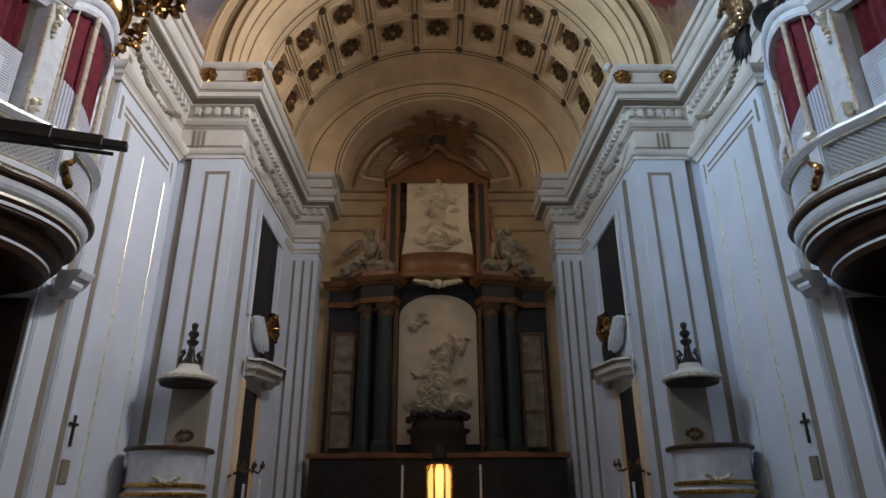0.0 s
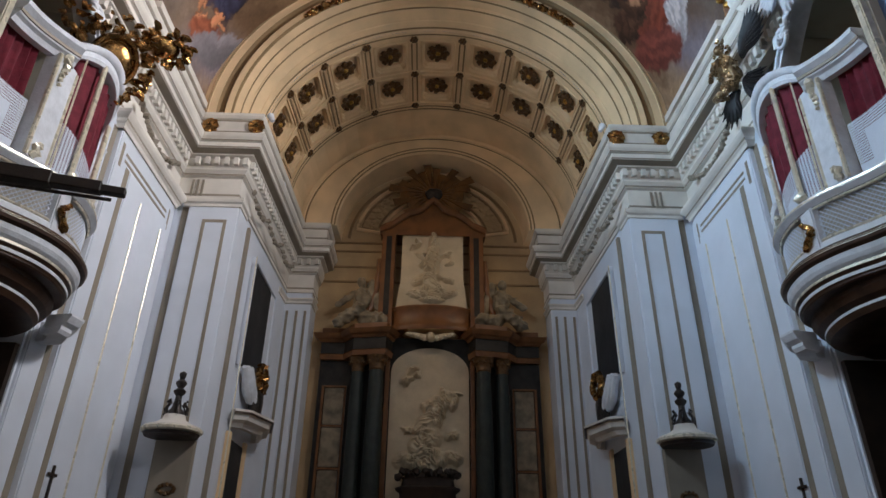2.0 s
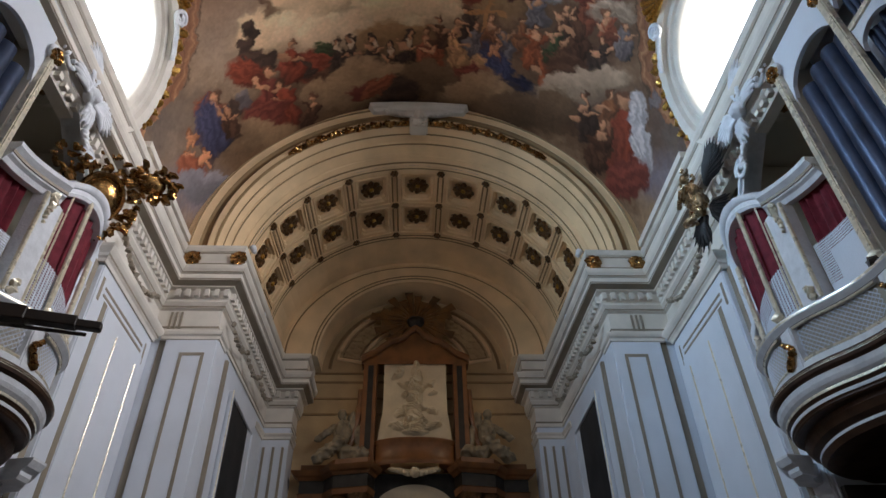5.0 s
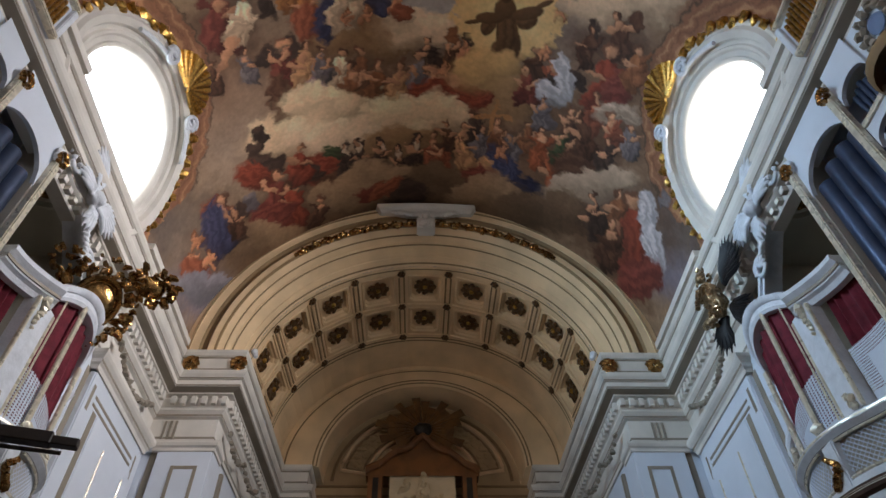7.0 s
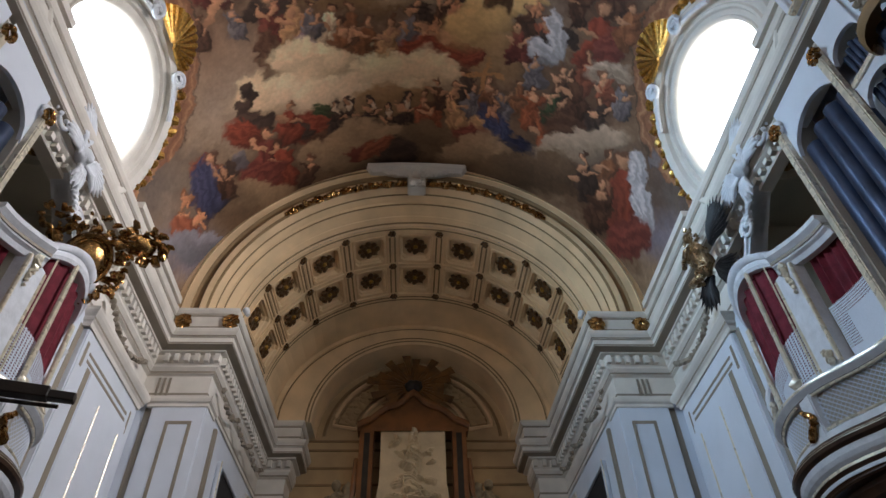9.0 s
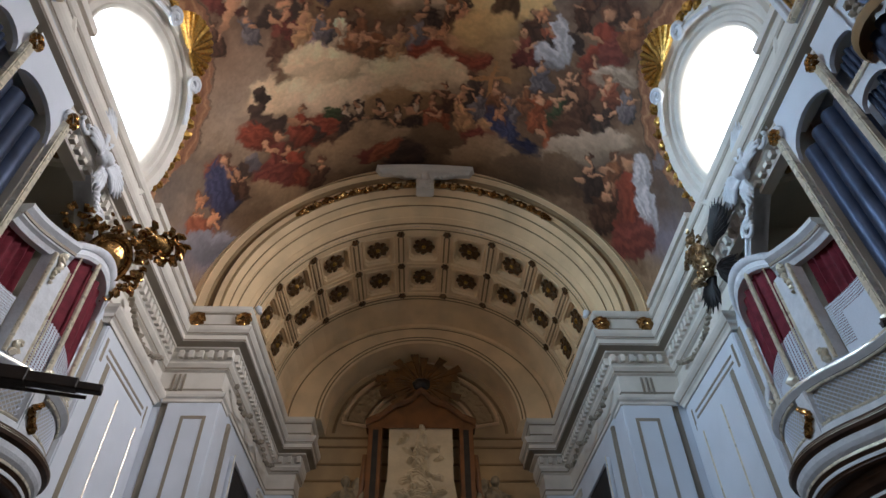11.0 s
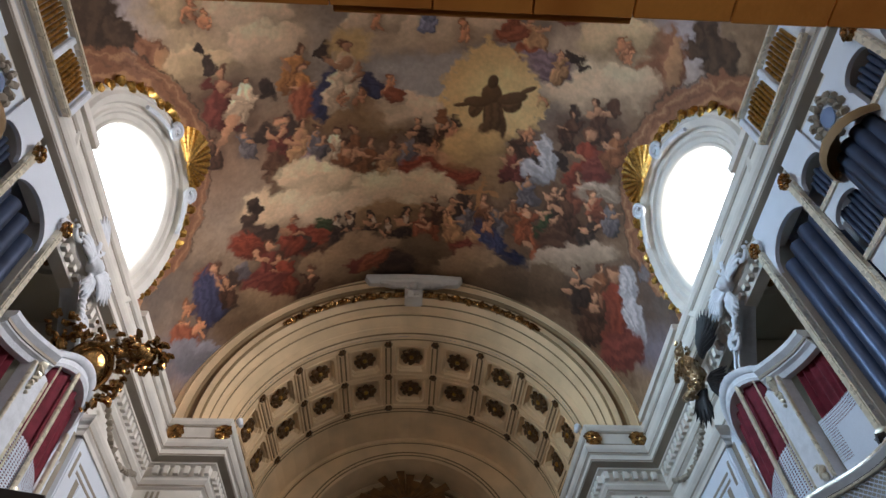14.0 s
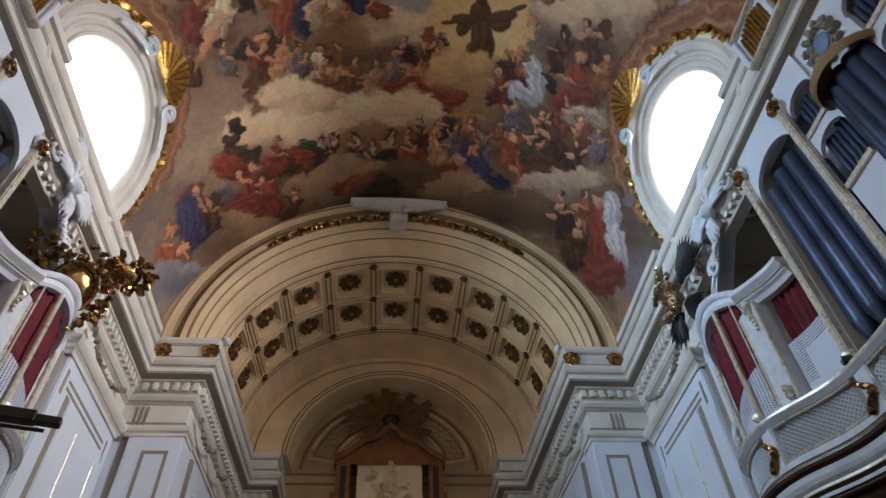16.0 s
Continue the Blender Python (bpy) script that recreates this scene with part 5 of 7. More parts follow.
    for x in (4.98, 4.66, 4.36):
        addp("edge", bm_strip(s, x, x - 0.08, RY - 0.03, RY + 0.02, 0.0, 9.75), M_TAN)
    addp("far_cap", sweep(bmesh.new(), [(0, 10.0), (0.05, 10.02), (0.05, 10.10), (0.10, 10.16), (0.10, 10.2), (0, 10.22)],
                          [(s * 5.1, 19.75), (s * CX, RY), (s * RX, RY), (s * RX, 21.6)], 1 if s < 0 else -1), M_CORN)
    # a shallow festoon over the chancel windows
    pts = [(s * (PX - 0.24 - 0.012 * i) - s * 5.9, 15.2 + 0.22 * i - PY, 11.0 - 0.28 * abs(math.sin(math.pi * i / 7))) for i in range(22)]
    festoon("garland", pp, pts, 0.075, M_TAN, 5)

# ---------------------------------------------------------------- tall chancel windows and the crests below
for s, nm in ((-1, "left"), (1, "right")):
    xw = 5.13
    win = thing("window_%d" % (5 if s < 0 else 6), "tall dark unlit window in the chancel wall", "window", kind="structure", at=(s * xw, 18.1, 8.2))
    off = Matrix.Translation((-s * xw, -18.1, -8.2))
    part("pane", xform(bm_strip(s, xw - 0.03, xw + 0.1, 16.75, 19.45, 6.7, 9.62), off), M_DARK, win, "black glass")
    for y0, y1, z0, z1 in ((16.60, 16.75, 6.6, 9.74), (19.45, 19.58, 6.6, 9.74), (16.752, 19.448, 9.62, 9.74)):
        part("window_frame", xform(bevelled(bm_strip(s, xw - 0.09, xw + 0.1, y0, y1, z0, z1), 0.02), off), M_WHITE, win)
    bm = bmesh.new()
    tube(bm, [(s * (xw - 0.12), 16.5, 0.2), (s * (xw - 0.12), 16.5, 9.7)], 0.018)
    part("bead", xform(bm, off), M_PALEGOLD, win, "pale gilded bead")

    tr = thing("carved_crest", "gilded crest over a dark shield on a moulded bracket", "crest", "chancel crests", at=(s * (xw - 0.1), 18.0, 5.3))
    offc = Matrix.Translation((-s * (xw - 0.1), -18.0, -5.3))
    bm = bmesh.new()
    for i in range(16):
        a = math.tau * i / 16
        blob(bm, (s * (xw - 0.35), 18.1 + 0.42 * math.cos(a), 6.62 + 0.33 * math.sin(a)), 0.12, i, 0.7, 1, 3)
    part("crown", xform(bm, offc), M_OLDGOLD, tr, "gilded leafy crown", True)
    bm = bmesh.new()
    blob(bm, (s * (xw - 0.25), 18.15, 5.95), (0.18, 0.42, 0.5), 3, 0.15, 2)
    part("shield", xform(bm, offc), M_BRONZE, tr, "dark shield", True)
    bm = bmesh.new()
    for i in range(3):
        tube(bm, [(s * (xw - 0.15 - 0.06 * i), 16.85 + 0.12 * i + 0.14 * k, 6.6 - 0.13 * k + 0.05 * math.sin(k * 1.3 + i)) for k in range(7)], 0.11, 8, lambda u: 0.6 + 0.5 * math.sin(math.pi * u))
    part("drapery", xform(bm, offc), M_STUCCO, tr, "white stucco drapery", True)
    bm = sweep(bmesh.new(), [(0, 5.0), (0.10, 5.02), (0.16, 5.12), (0.30, 5.18), (0.34, 5.32), (0.42, 5.36), (0.42, 5.42), (0, 5.5)],
               [(s * xw, 16.9), (s * (xw - 0.2), 17.0), (s * (xw - 0.45), 17.9), (s * (xw - 0.2), 18.9), (s * xw, 19.0)], 1 if s < 0 else -1)
    part("bracket", xform(bm, offc), M_CORN, tr, "")
    bm = sweep(bmesh.new(), [(0.35, 5.33), (0.425, 5.33), (0.425, 5.36), (0.35, 5.36)],
               [(s * xw, 16.9), (s * (xw - 0.2), 17.0), (s * (xw - 0.45), 17.9), (s * (xw - 0.2), 18.9), (s * xw, 19.0)], 1 if s < 0 else -1)
    part("bracket_line", xform(bm, offc), M_WOOD, tr, "brown bracket line")
    door = thing("door_%d" % (1 if s < 0 else 2), "dark doorway below a bracket in the chancel", "door", kind="structure", at=(s * xw, 17.6, 0))
    offd = Matrix.Translation((-s * xw, -17.6, 0))
    part("leaf", xform(bm_strip(s, xw - 0.03, xw + 0.05, 16.9, 18.3, 0.0, 4.75), offd), M_DARK, door)
    for y0, y1 in ((16.72, 16.9), (18.3, 18.5)):
        part("jamb", xform(bevelled(bm_strip(s, xw - 0.1, xw + 0.05, y0, y1, 0.0, 4.9), 0.02), offd), M_CREAM, door)

# ---------------------------------------------------------------- balconies, screens and organs
HALF = [(6.86, 10.46), (6.50, 10.28), (6.10, 9.98), (5.84, 9.52), (5.72, 9.0), (5.74, 8.55), (5.88, 8.15), (6.12, 7.75), (6.30, 7.35), (6.38, 6.9), (6.40, 6.2), (6.34, 5.5), (6.20, 4.8), (6.10, 4.1)]
MID = 4.1


def curve(points, n=5):
    out = []
    for i in range(len(points) - 1):
        p = [Vector(points[max(0, min(len(points) - 1, j))]) for j in (i - 1, i, i + 1, i + 2)]
        for k in range(n):
            t = k / n
            out.append(0.5 * ((2 * p[1]) + (p[2] - p[0]) * t + (2 * p[0] - 5 * p[1] + 4 * p[2] - p[3]) * t * t + (3 * p[1] - p[0] - 3 * p[2] + p[3]) * t ** 3))
    out.append(Vector(points[-1]))
    return out


OUTLINE = curve(HALF + [(x, 2 * MID - y) for x, y in reversed(HALF[:-1])], 4)


def outline_piece(y0, y1, back=0.0):
    """The balcony front between two places along the nave, from far to near, moved back to the wall."""
    return [(p.x + back, p.y) for p in OUTLINE if y1 <= p.y <= y0]


def along(path, f):
    d = [0.0]
    for a, b in zip(path, path[1:]):
        d.append(d[-1] + math.dist(a, b))
    x = f * d[-1]
    i = min(max(int(np.searchsorted(d, x)), 1), len(path) - 1)
    u = (x - d[i - 1]) / max(1e-6, d[i] - d[i - 1])
    return path[i - 1][0] + (path[i][0] - path[i - 1][0]) * u, path[i - 1][1] + (path[i][1] - path[i - 1][1]) * u


def path_length(path):
    return sum(math.dist(a, b) for a, b in zip(path, path[1:]))


def lattice(s, path, low, high, pitch, w, inset=0.0):
    """Crossing slats in a panel whose lower and upper edge are given as functions of the place along it."""
    bm = bmesh.new()
    L = path_length(path)
    zmax = max(high(k / 10) for k in range(11))
    zmin = min(low(k / 10) for k in range(11))
    for lean in (-1, 1):
        x = -(zmax - zmin)
        while x < L + (zmax - zmin):
            run = []
            n = 14
            for k in range(n + 1):
                z = zmin + (zmax - zmin) * k / n
                u = x + lean * (z - zmin) + (0 if lean > 0 else (zmax - zmin))
                f = u / L
                if 0 <= f <= 1 and low(f) <= z <= high(f):
                    px, py = along(path, f)
                    run.append((px + inset + 0.004 * lean, py, z))
            if len(run) > 1:
                a = [bm.verts.new((s * p[0], p[1] - w, p[2])) for p in run]
                b = [bm.verts.new((s * p[0], p[1] + w, p[2])) for p in run]
                for i in range(len(run) - 1):
                    bm.faces.new((a[i], a[i + 1], b[i + 1], b[i]))
            x += pitch
    return bm


def curtain(s, path, z0, z1, inset, folds):
    bm = bmesh.new()
    rows = []
    n = folds * 6
    for q in range(6):
        z = z0 + (z1 - z0) * q / 5
        row = []
        for k in range(n + 1):
            x, y = along(path, k / n)
            w = 0.035 * math.sin(k / n * folds * math.tau + 0.4 * q) + 0.012 * math.sin(k * 1.3)
            row.append((s * (x + inset + w), y + 0.02 * math.sin(q * 0.8), z))
        rows.append(row)
    grid(bm, rows)
    return bm


def sheet(s, path, low, high, inset, holes=None):
    """A white pierced board with a curved upper edge."""
    bm = bmesh.new()
    n, m_ = 76, 44
    vs = []
    for k in range(n + 1):
        f = k / n
        x, y = along(path, f)
        vs.append([bm.verts.new((s * (x + inset), y, low(f) + (high(f) - low(f)) * q / m_)) for q in range(m_ + 1)])
    for k in range(n):
        for q in range(m_):
            z = (vs[k][q].co.z + vs[k][q + 1].co.z) / 2
            if holes and holes(k, q, (k + 0.5) / n, (q + 0.5) / m_):
                continue
            bm.faces.new((vs[k][q], vs[k + 1][q], vs[k + 1][q + 1], vs[k][q + 1]))
    return bm


def bm_arch_head(s, c, half, spring, rise, top):
    """A board with an arched cut below: its two feet stand at spring."""
    bm = bmesh.new()
    n = 14
    for k in range(n):
        q = [(-1 + 2 * (k + d) / n) for d in (0, 1)]
        z = [spring + rise * math.sqrt(max(0, 1 - u * u)) for u in q]
        v = []
        for x in (6.48, 6.56):
            v += [bm.verts.new((s * x, c + half * q[0], z[0])), bm.verts.new((s * x, c + half * q[1], z[1])), bm.verts.new((s * x, c + half * q[1], top)), bm.verts.new((s * x, c + half * q[0], top))]
        for f in ((0, 1, 2, 3), (4, 5, 6, 7), (0, 1, 5, 4), (2, 3, 7, 6)):
            bm.faces.new([v[i] for i in f])
    bmesh.ops.remove_doubles(bm, verts=bm.verts[:], dist=0.0005)
    return bm


for s, nm in ((-1, "left"), (1, "right")):
    side = -1 if s < 0 else 1
    base = (s * 6.5, MID, 6.0)
    off = Matrix.Translation((-base[0], -base[1], -base[2]))
    bal = thing("organ_balcony", "white and gilt bow-fronted organ balcony with dark wooden underside", "balcony", "organ balconies", at=base)

    def addb(name, bm, m_, label="", smooth=False, parent=None):
        return part(name, xform(bm, off), m_, parent or bal, label, smooth)
    path = [(s * p.x, p.y) for p in OUTLINE]
    # floor slab and mouldings
    bm = bmesh.new()
    lo = [bm.verts.new((s * (p.x + 0.04), p.y, 5.50)) for p in OUTLINE] + [bm.verts.new((s * 9.35, p, 5.50)) for p in (2 * MID - 10.38, 10.38)]
    hi = [bm.verts.new((v.co.x, v.co.y, 6.0)) for v in lo]
    bm.faces.new(lo)
    bm.faces.new(hi)
    for i in range(len(lo)):
        bm.faces.new((lo[i], lo[(i + 1) % len(lo)], hi[(i + 1) % len(lo)], hi[i]))
    addb("floor_slab", bm, M_WOOD, "dark walnut underside")
    addb("moulding", sweep(bmesh.new(), [(-0.3, 5.70), (0.02, 5.70), (0.06, 5.74), (0.09, 5.80), (0.10, 5.88), (-0.3, 5.88)], path, side), M_STUCCO, "white bowed moulding")
    addb("upper_moulding", sweep(bmesh.new(), [(-0.3, 5.884), (0.10, 5.884), (0.16, 5.92), (0.18, 5.99), (0.14, 6.05), (0.0, 6.08), (-0.3, 6.08)], path, side), M_WOOD, "brown and gilt bowed moulding")
    addb("lower_band", sweep(bmesh.new(), [(-0.3, 5.46), (-0.06, 5.48), (-0.02, 5.54), (-0.02, 5.60), (0.02, 5.64), (0.02, 5.696), (-0.3, 5.696)], path, side), M_WOOD, "walnut band")
    for o, z0, z1, mm in ((-0.016, 5.545, 5.595, M_STUCCO), (0.17, 5.97, 6.0, M_PALEGOLD), (0.022, 5.65, 5.69, M_PALEGOLD)):
        addb("moulding_line", sweep(bmesh.new(), [(o - 0.03, z0), (o + 0.006, z0), (o + 0.006, z1), (o - 0.03, z1)], path, side), mm)
    inner = [(s * (p.x + 0.42), p.y) for p in OUTLINE]
    addb("lower_moulding", sweep(bmesh.new(), [(-0.4, 5.08), (0.0, 5.10), (0.05, 5.18), (0.05, 5.24), (0.14, 5.30), (0.20, 5.40), (0.20, 5.47), (-0.4, 5.47)], inner, side), M_WOOD, "walnut moulding")
    addb("lower_line", sweep(bmesh.new(), [(0.03, 5.19), (0.056, 5.19), (0.056, 5.23), (0.03, 5.23)], inner, side), M_STUCCO)
    bm = bmesh.new()
    deep = [(s * (p.x + 0.75), p.y) for p in OUTLINE]
    lo = [bm.verts.new((x, y, 5.04)) for x, y in deep] + [bm.verts.new((s * 9.3, y, 5.04)) for y in (2 * MID - 10.36, 10.36)]
    bm.faces.new(lo)
    addb("soffit", bm, M_WOOD, "dark walnut soffit")
    # moulded corbel end against the far pier
    cp = [(s * 6.9, 10.95), (s * 6.45, 10.85), (s * 6.15, 10.45), (s * 6.2, 10.2)]
    addb("corbel", sweep(bmesh.new(), [(-0.3, 5.12), (-0.02, 5.14), (0.02, 5.20), (0.02, 5.26), (0.10, 5.32), (0.16, 5.42), (0.16, 5.46), (-0.3, 5.46)], cp, side), M_STUCCO, "white moulded corbel")
    # parapet
    addb("top_rail", sweep(bmesh.new(), [(-0.12, 6.80), (0.02, 6.80), (0.06, 6.84), (0.10, 6.88), (0.10, 6.94), (0.04, 6.98), (-0.12, 6.98)], path, side), M_STUCCO)
    addb("rail_line", sweep(bmesh.new(), [(0.06, 6.895), (0.107, 6.895), (0.107, 6.925), (0.06, 6.925)], path, side), M_PALEGOLD, "gilt line")
    addb("rail_line", sweep(bmesh.new(), [(-0.05, 6.805), (0.03, 6.805), (0.03, 6.83), (-0.05, 6.83)], path, side), M_WOOD)
    addb("bottom_rail", sweep(bmesh.new(), [(-0.08, 6.08), (0.05, 6.08), (0.05, 6.18), (0.0, 6.22), (-0.08, 6.22)], path, side), M_STUCCO)
    panels = ((10.2, 8.75), (8.45, 7.1), (6.8, 5.0), (4.8, 3.4))
    for y0, y1 in panels:
        pc = outline_piece(y0, y1)
        addb("parapet_backing", sheet(s, pc, lambda f: 6.2, lambda f: 6.82, 0.10), M_GREY, "shadowed parapet backing")
        addb("parapet_lattice", lattice(s, pc, lambda f: 6.22 + 0.12 * (abs(2 * f - 1)) ** 3, lambda f: 6.80 - 0.10 * (abs(2 * f - 1)) ** 4, 0.085, 0.014, 0.03), M_LACE, "white lattice")
        bm = bmesh.new()
        for zz in (6.235, 6.785):
            tube(bm, [(s * (x - 0.01), y, zz) for x, y in pc], 0.022, 6)
        addb("panel_bead", bm, M_PALEGOLD, "pale gilded bead", True)
    for y in (10.3, 8.6, 6.95, 4.9, 3.3):
        x, yy = min(((p.x, p.y) for p in OUTLINE), key=lambda q: abs(q[1] - y))
        post = addb("parapet_post", bevelled(bm_strip(s, x - 0.03, x + 0.12, yy - 0.15, yy + 0.15, 6.1, 6.82), 0.02), M_STUCCO)
        bm = bmesh.new()
        for i in range(8):
            blob(bm, (s * (x - 0.08), yy + 0.09 * math.cos(i * 0.8), 6.22 + 0.055 * i), 0.08 - 0.004 * i, i, 0.6, 1)
        addb("gilt_ornament", bm, M_OLDGOLD, "gilded leaf ornament", True, post)
        if y < 10:
            bm = bmesh.new()
            blob(bm, (s * (x - 0.02), yy, 7.06), (0.09, 0.12, 0.09), 2, 0.6, 2)
            addb("rail_ornament", bm, M_PALEGOLD, "", True, post)

    # screen above the parapet
    scr = thing("choir_screen", "white latticed choir screen with crimson curtains behind gilt posts", "screen", "choir screens", at=(s * 6.5, 8.6, 7.0))
    offs = Matrix.Translation((-s * 6.5, -8.6, -7.0))

    def adds(name, bm, m_, label="", smooth=False):
        return part(name, xform(bm, offs), m_, scr, label, smooth)
    lobe, flat = outline_piece(10.22, 7.9, 0.20), outline_piece(7.8, 6.95, 0.06)
    adds("curtain", curtain(s, outline_piece(10.22, 8.25, 0.20), 7.0, 9.5, 0.12, 8), M_RED, "crimson pleated curtain", True)
    adds("curtain", curtain(s, flat, 7.0, 8.90, 0.12, 6), M_RED, "crimson pleated curtain", True)

    def pierced(k, q, f, h):
        return q > 8 and k % 2 == 1 and q % 2 == 1 and (abs(f - 0.5) > 0.10 or h > 0.55)
    adds("lattice_board", sheet(s, lobe, lambda f: 6.98, lambda f: 7.60 + 0.50 * f, 0.04, pierced), M_LACE, "white pierced board with a slanting top")
    adds("lattice_board", sheet(s, flat, lambda f: 6.98, lambda f: 7.92 + 0.10 * f, 0.04, lambda k, q, f, h: (h > 0.72 or f < 0.28) and k % 2 == 1 and q % 2 == 1 and q > 8), M_LACE, "white pierced board with a curved top")
    for y, w, z1 in ((9.80, 0.055, 9.0), (8.78, 0.05, 9.55), (8.36, 0.022, 9.3)):
        x, yy = min(((p.x + 0.14, p.y) for p in OUTLINE), key=lambda q: abs(q[1] - y))
        adds("gilt_post", bevelled(bm_strip(s, x + 0.02, x + 0.02 + w, yy - w, yy + w, 6.98, z1), 0.012), M_PALEGOLD, "pale gilded square post", True)
    x, yy = min(((p.x + 0.10, p.y) for p in OUTLINE), key=lambda q: abs(q[1] - 8.05))
    adds("pillar", bevelled(bm_strip(s, x - 0.02, x + 0.22, yy - 0.26, yy + 0.26, 6.98, 8.95), 0.02), M_STUCCO, "broad white square pillar")
    for e in (-1, 1):
        adds("pillar_bead", bevelled(bm_strip(s, x - 0.045, x + 0.02, yy + e * 0.25 - 0.025, yy + e * 0.25 + 0.025, 7.0, 8.9), 0.012), M_PALEGOLD)
    bm = bmesh.new()
    for i in range(7):
        blob(bm, (s * (x - 0.06), yy - 0.12 + 0.02 * math.sin(i), 8.92 - 0.09 * i), 0.09 - 0.009 * i, i, 0.6, 1)
    adds("pendant", bm, M_PALEGOLD, "gilded drop ornament", True)
    bm = bmesh.new()
    for i in range(4):
        blob(bm, (s * (x - 0.06), yy - 0.14 + 0.06 * (i % 2), 7.06 + 0.06 * i), 0.07, i, 0.6, 1)
    adds("pillar_foot", bm, M_PALEGOLD, "gilded foot ornament", True)
    adds("head_cornice", sweep(bmesh.new(), [(-0.12, 8.84), (0.0, 8.84), (0.04, 8.92), (0.10, 8.96), (0.12, 9.04), (0.20, 9.12), (0.20, 9.20), (-0.12, 9.24)], [(s * a, b) for a, b in outline_piece(8.1, 6.95)], side), M_STUCCO, "white moulded cornice")
    adds("head_line", sweep(bmesh.new(), [(0.0, 9.0), (0.127, 8.99), (0.127, 9.06), (0.0, 9.06)], [(s * a, b) for a, b in outline_piece(8.05, 6.95)], side), M_TAN)
    bm = bmesh.new()
    rows = []
    for k in range(33):
        f = k / 32
        px, py = along(outline_piece(10.25, 7.85, 0.20), f)
        z = 8.78 + 0.78 * math.sin(math.pi * f) ** 0.55
        rows.append([(s * (px + o), py, z + h) for o, h in ((0.16, -0.03), (-0.02, -0.03), (-0.05, 0.04), (-0.03, 0.06), (-0.03, 0.15), (-0.07, 0.17), (-0.11, 0.24), (-0.11, 0.29), (0.02, 0.33), (0.16, 0.33))])
    grid(bm, rows, close=True)
    adds("hood", bm, M_STUCCO, "white moulded arched hood", True)
    # scrolled bracket beside the far pier
    bm = bmesh.new()
    pts = [(s * (6.55 + 0.12 * math.sin(k * 0.5)), 10.42 + 0.10 * math.cos(k * 0.55), 9.0 - 0.12 * k) for k in range(15)]
    tube(bm, pts, 0.075, 8)
    adds("scroll_bracket", bm, M_STUCCO, "white scrolled bracket", True)
    bm = bmesh.new()
    for i in range(6):
        blob(bm, (s * 6.4, 10.35 + 0.03 * i, 7.75 - 0.09 * i), 0.08, i, 0.6, 1)
    adds("bracket_leaf", bm, M_PALEGOLD, "", True)

    # bay arch and cherub
    hd = tagged(part("bay_arch", bmesh.new(), M_STUCCO), "white moulded arch band over the organ bay", "arch", kind="structure")
    bm = bmesh.new()
    pts = curve([(10.35, 9.2), (9.75, 10.15), (9.15, 10.85), (8.4, 11.5), (7.6, 12.1), (6.9, 12.5)], 4)
    for o, w in ((0.0, 0.12), (-0.09, 0.035), (0.09, 0.03)):
        rows = []
        for i, p in enumerate(pts):
            d = (pts[min(i + 1, len(pts) - 1)] - pts[max(0, i - 1)]).normalized()
            n_ = Vector((-d.y, d.x))
            c = p + n_ * o
            xx = 6.62 - (0.06 if o else 0.0)
            rows.append([(s * a, *(c + n_ * b)) for a, b in ((xx, -w), (xx, w), (xx + 0.3, w), (xx + 0.3, -w))])
        vs = grid(bm, rows, close=True)
        bm.faces.new(vs[0])
        bm.faces.new(vs[-1])
    bmesh.ops.recalc_face_normals(bm, faces=bm.faces[:])
    bm.to_mesh(hd.data)
    bm.free()
    bm = bmesh.new()
    cy, cz, cx = 8.12, 11.72, s * 6.34
    blob(bm, (cx, cy, cz), (0.17, 0.17, 0.18), 1, 0.12, 3)
    blob(bm, (cx - s * 0.1, cy + 0.02, cz - 0.03), (0.1, 0.1, 0.12), 2, 0.1, 2)
    for y0, z0, aim, spread, L, n_ in ((cy - 0.08, cz + 0.08, 70, 46, 1.05, 8), (cy - 0.1, cz - 0.05, 15, 40, 0.7, 6), (cy + 0.12, cz - 0.02, 168, 66, 0.95, 9), (cy + 0.05, cz - 0.15, -110, 60, 0.6, 6)):
        for k in range(n_):
            a = radians(aim - spread / 2 + spread * k / (n_ - 1))
            d_ = Vector((0, -math.cos(a), math.sin(a)))
            p = Vector((cx + s * 0.04, y0, z0))
            q = L * (0.6 + 0.4 * math.sin(math.pi * (k + 0.5) / n_))
            tube(bm, [p, p + d_ * q * 0.4 + Vector((-s * 0.07, 0, 0)), p + d_ * q * 0.75 + Vector((-s * 0.04, 0, 0)), p + d_ * q], 0.052, 6, lambda u: 0.7 + 0.7 * math.sin(math.pi * min(1, u)) - 0.45 * u)
    for c0, c1, e, R in ((8.85, 10.80, 1, 0.26), (7.30, 11.75, -1, 0.26), (6.95, 11.35, 1, 0.18), (9.3, 10.2, -1, 0.20), (9.75, 9.75, 1, 0.16)):
        sp = []
        for k in range(30):
            a = k / 29 * math.tau * 1.6
            r = R * (1 - 0.8 * k / 29)
            sp.append((cx + s * (0.10 - 0.05 * k / 29), c0 + e * r * math.cos(a), c1 + r * math.sin(a)))
        tube(bm, sp, 0.05, 6)
    for k in range(6):
        blob(bm, (cx + s * 0.06, 8.4 + 0.07 * k, 11.15 - 0.07 * k), (0.07, 0.10, 0.06), k, 0.5, 2, 3)
    ob = part("stucco_cherub", bm, M_STUCCO, None, "", True)
    fused(ob, 0.014)
    tagged(ob, "white stucco winged head with scrolls on the bay arch", "sculpture", "stucco heads")

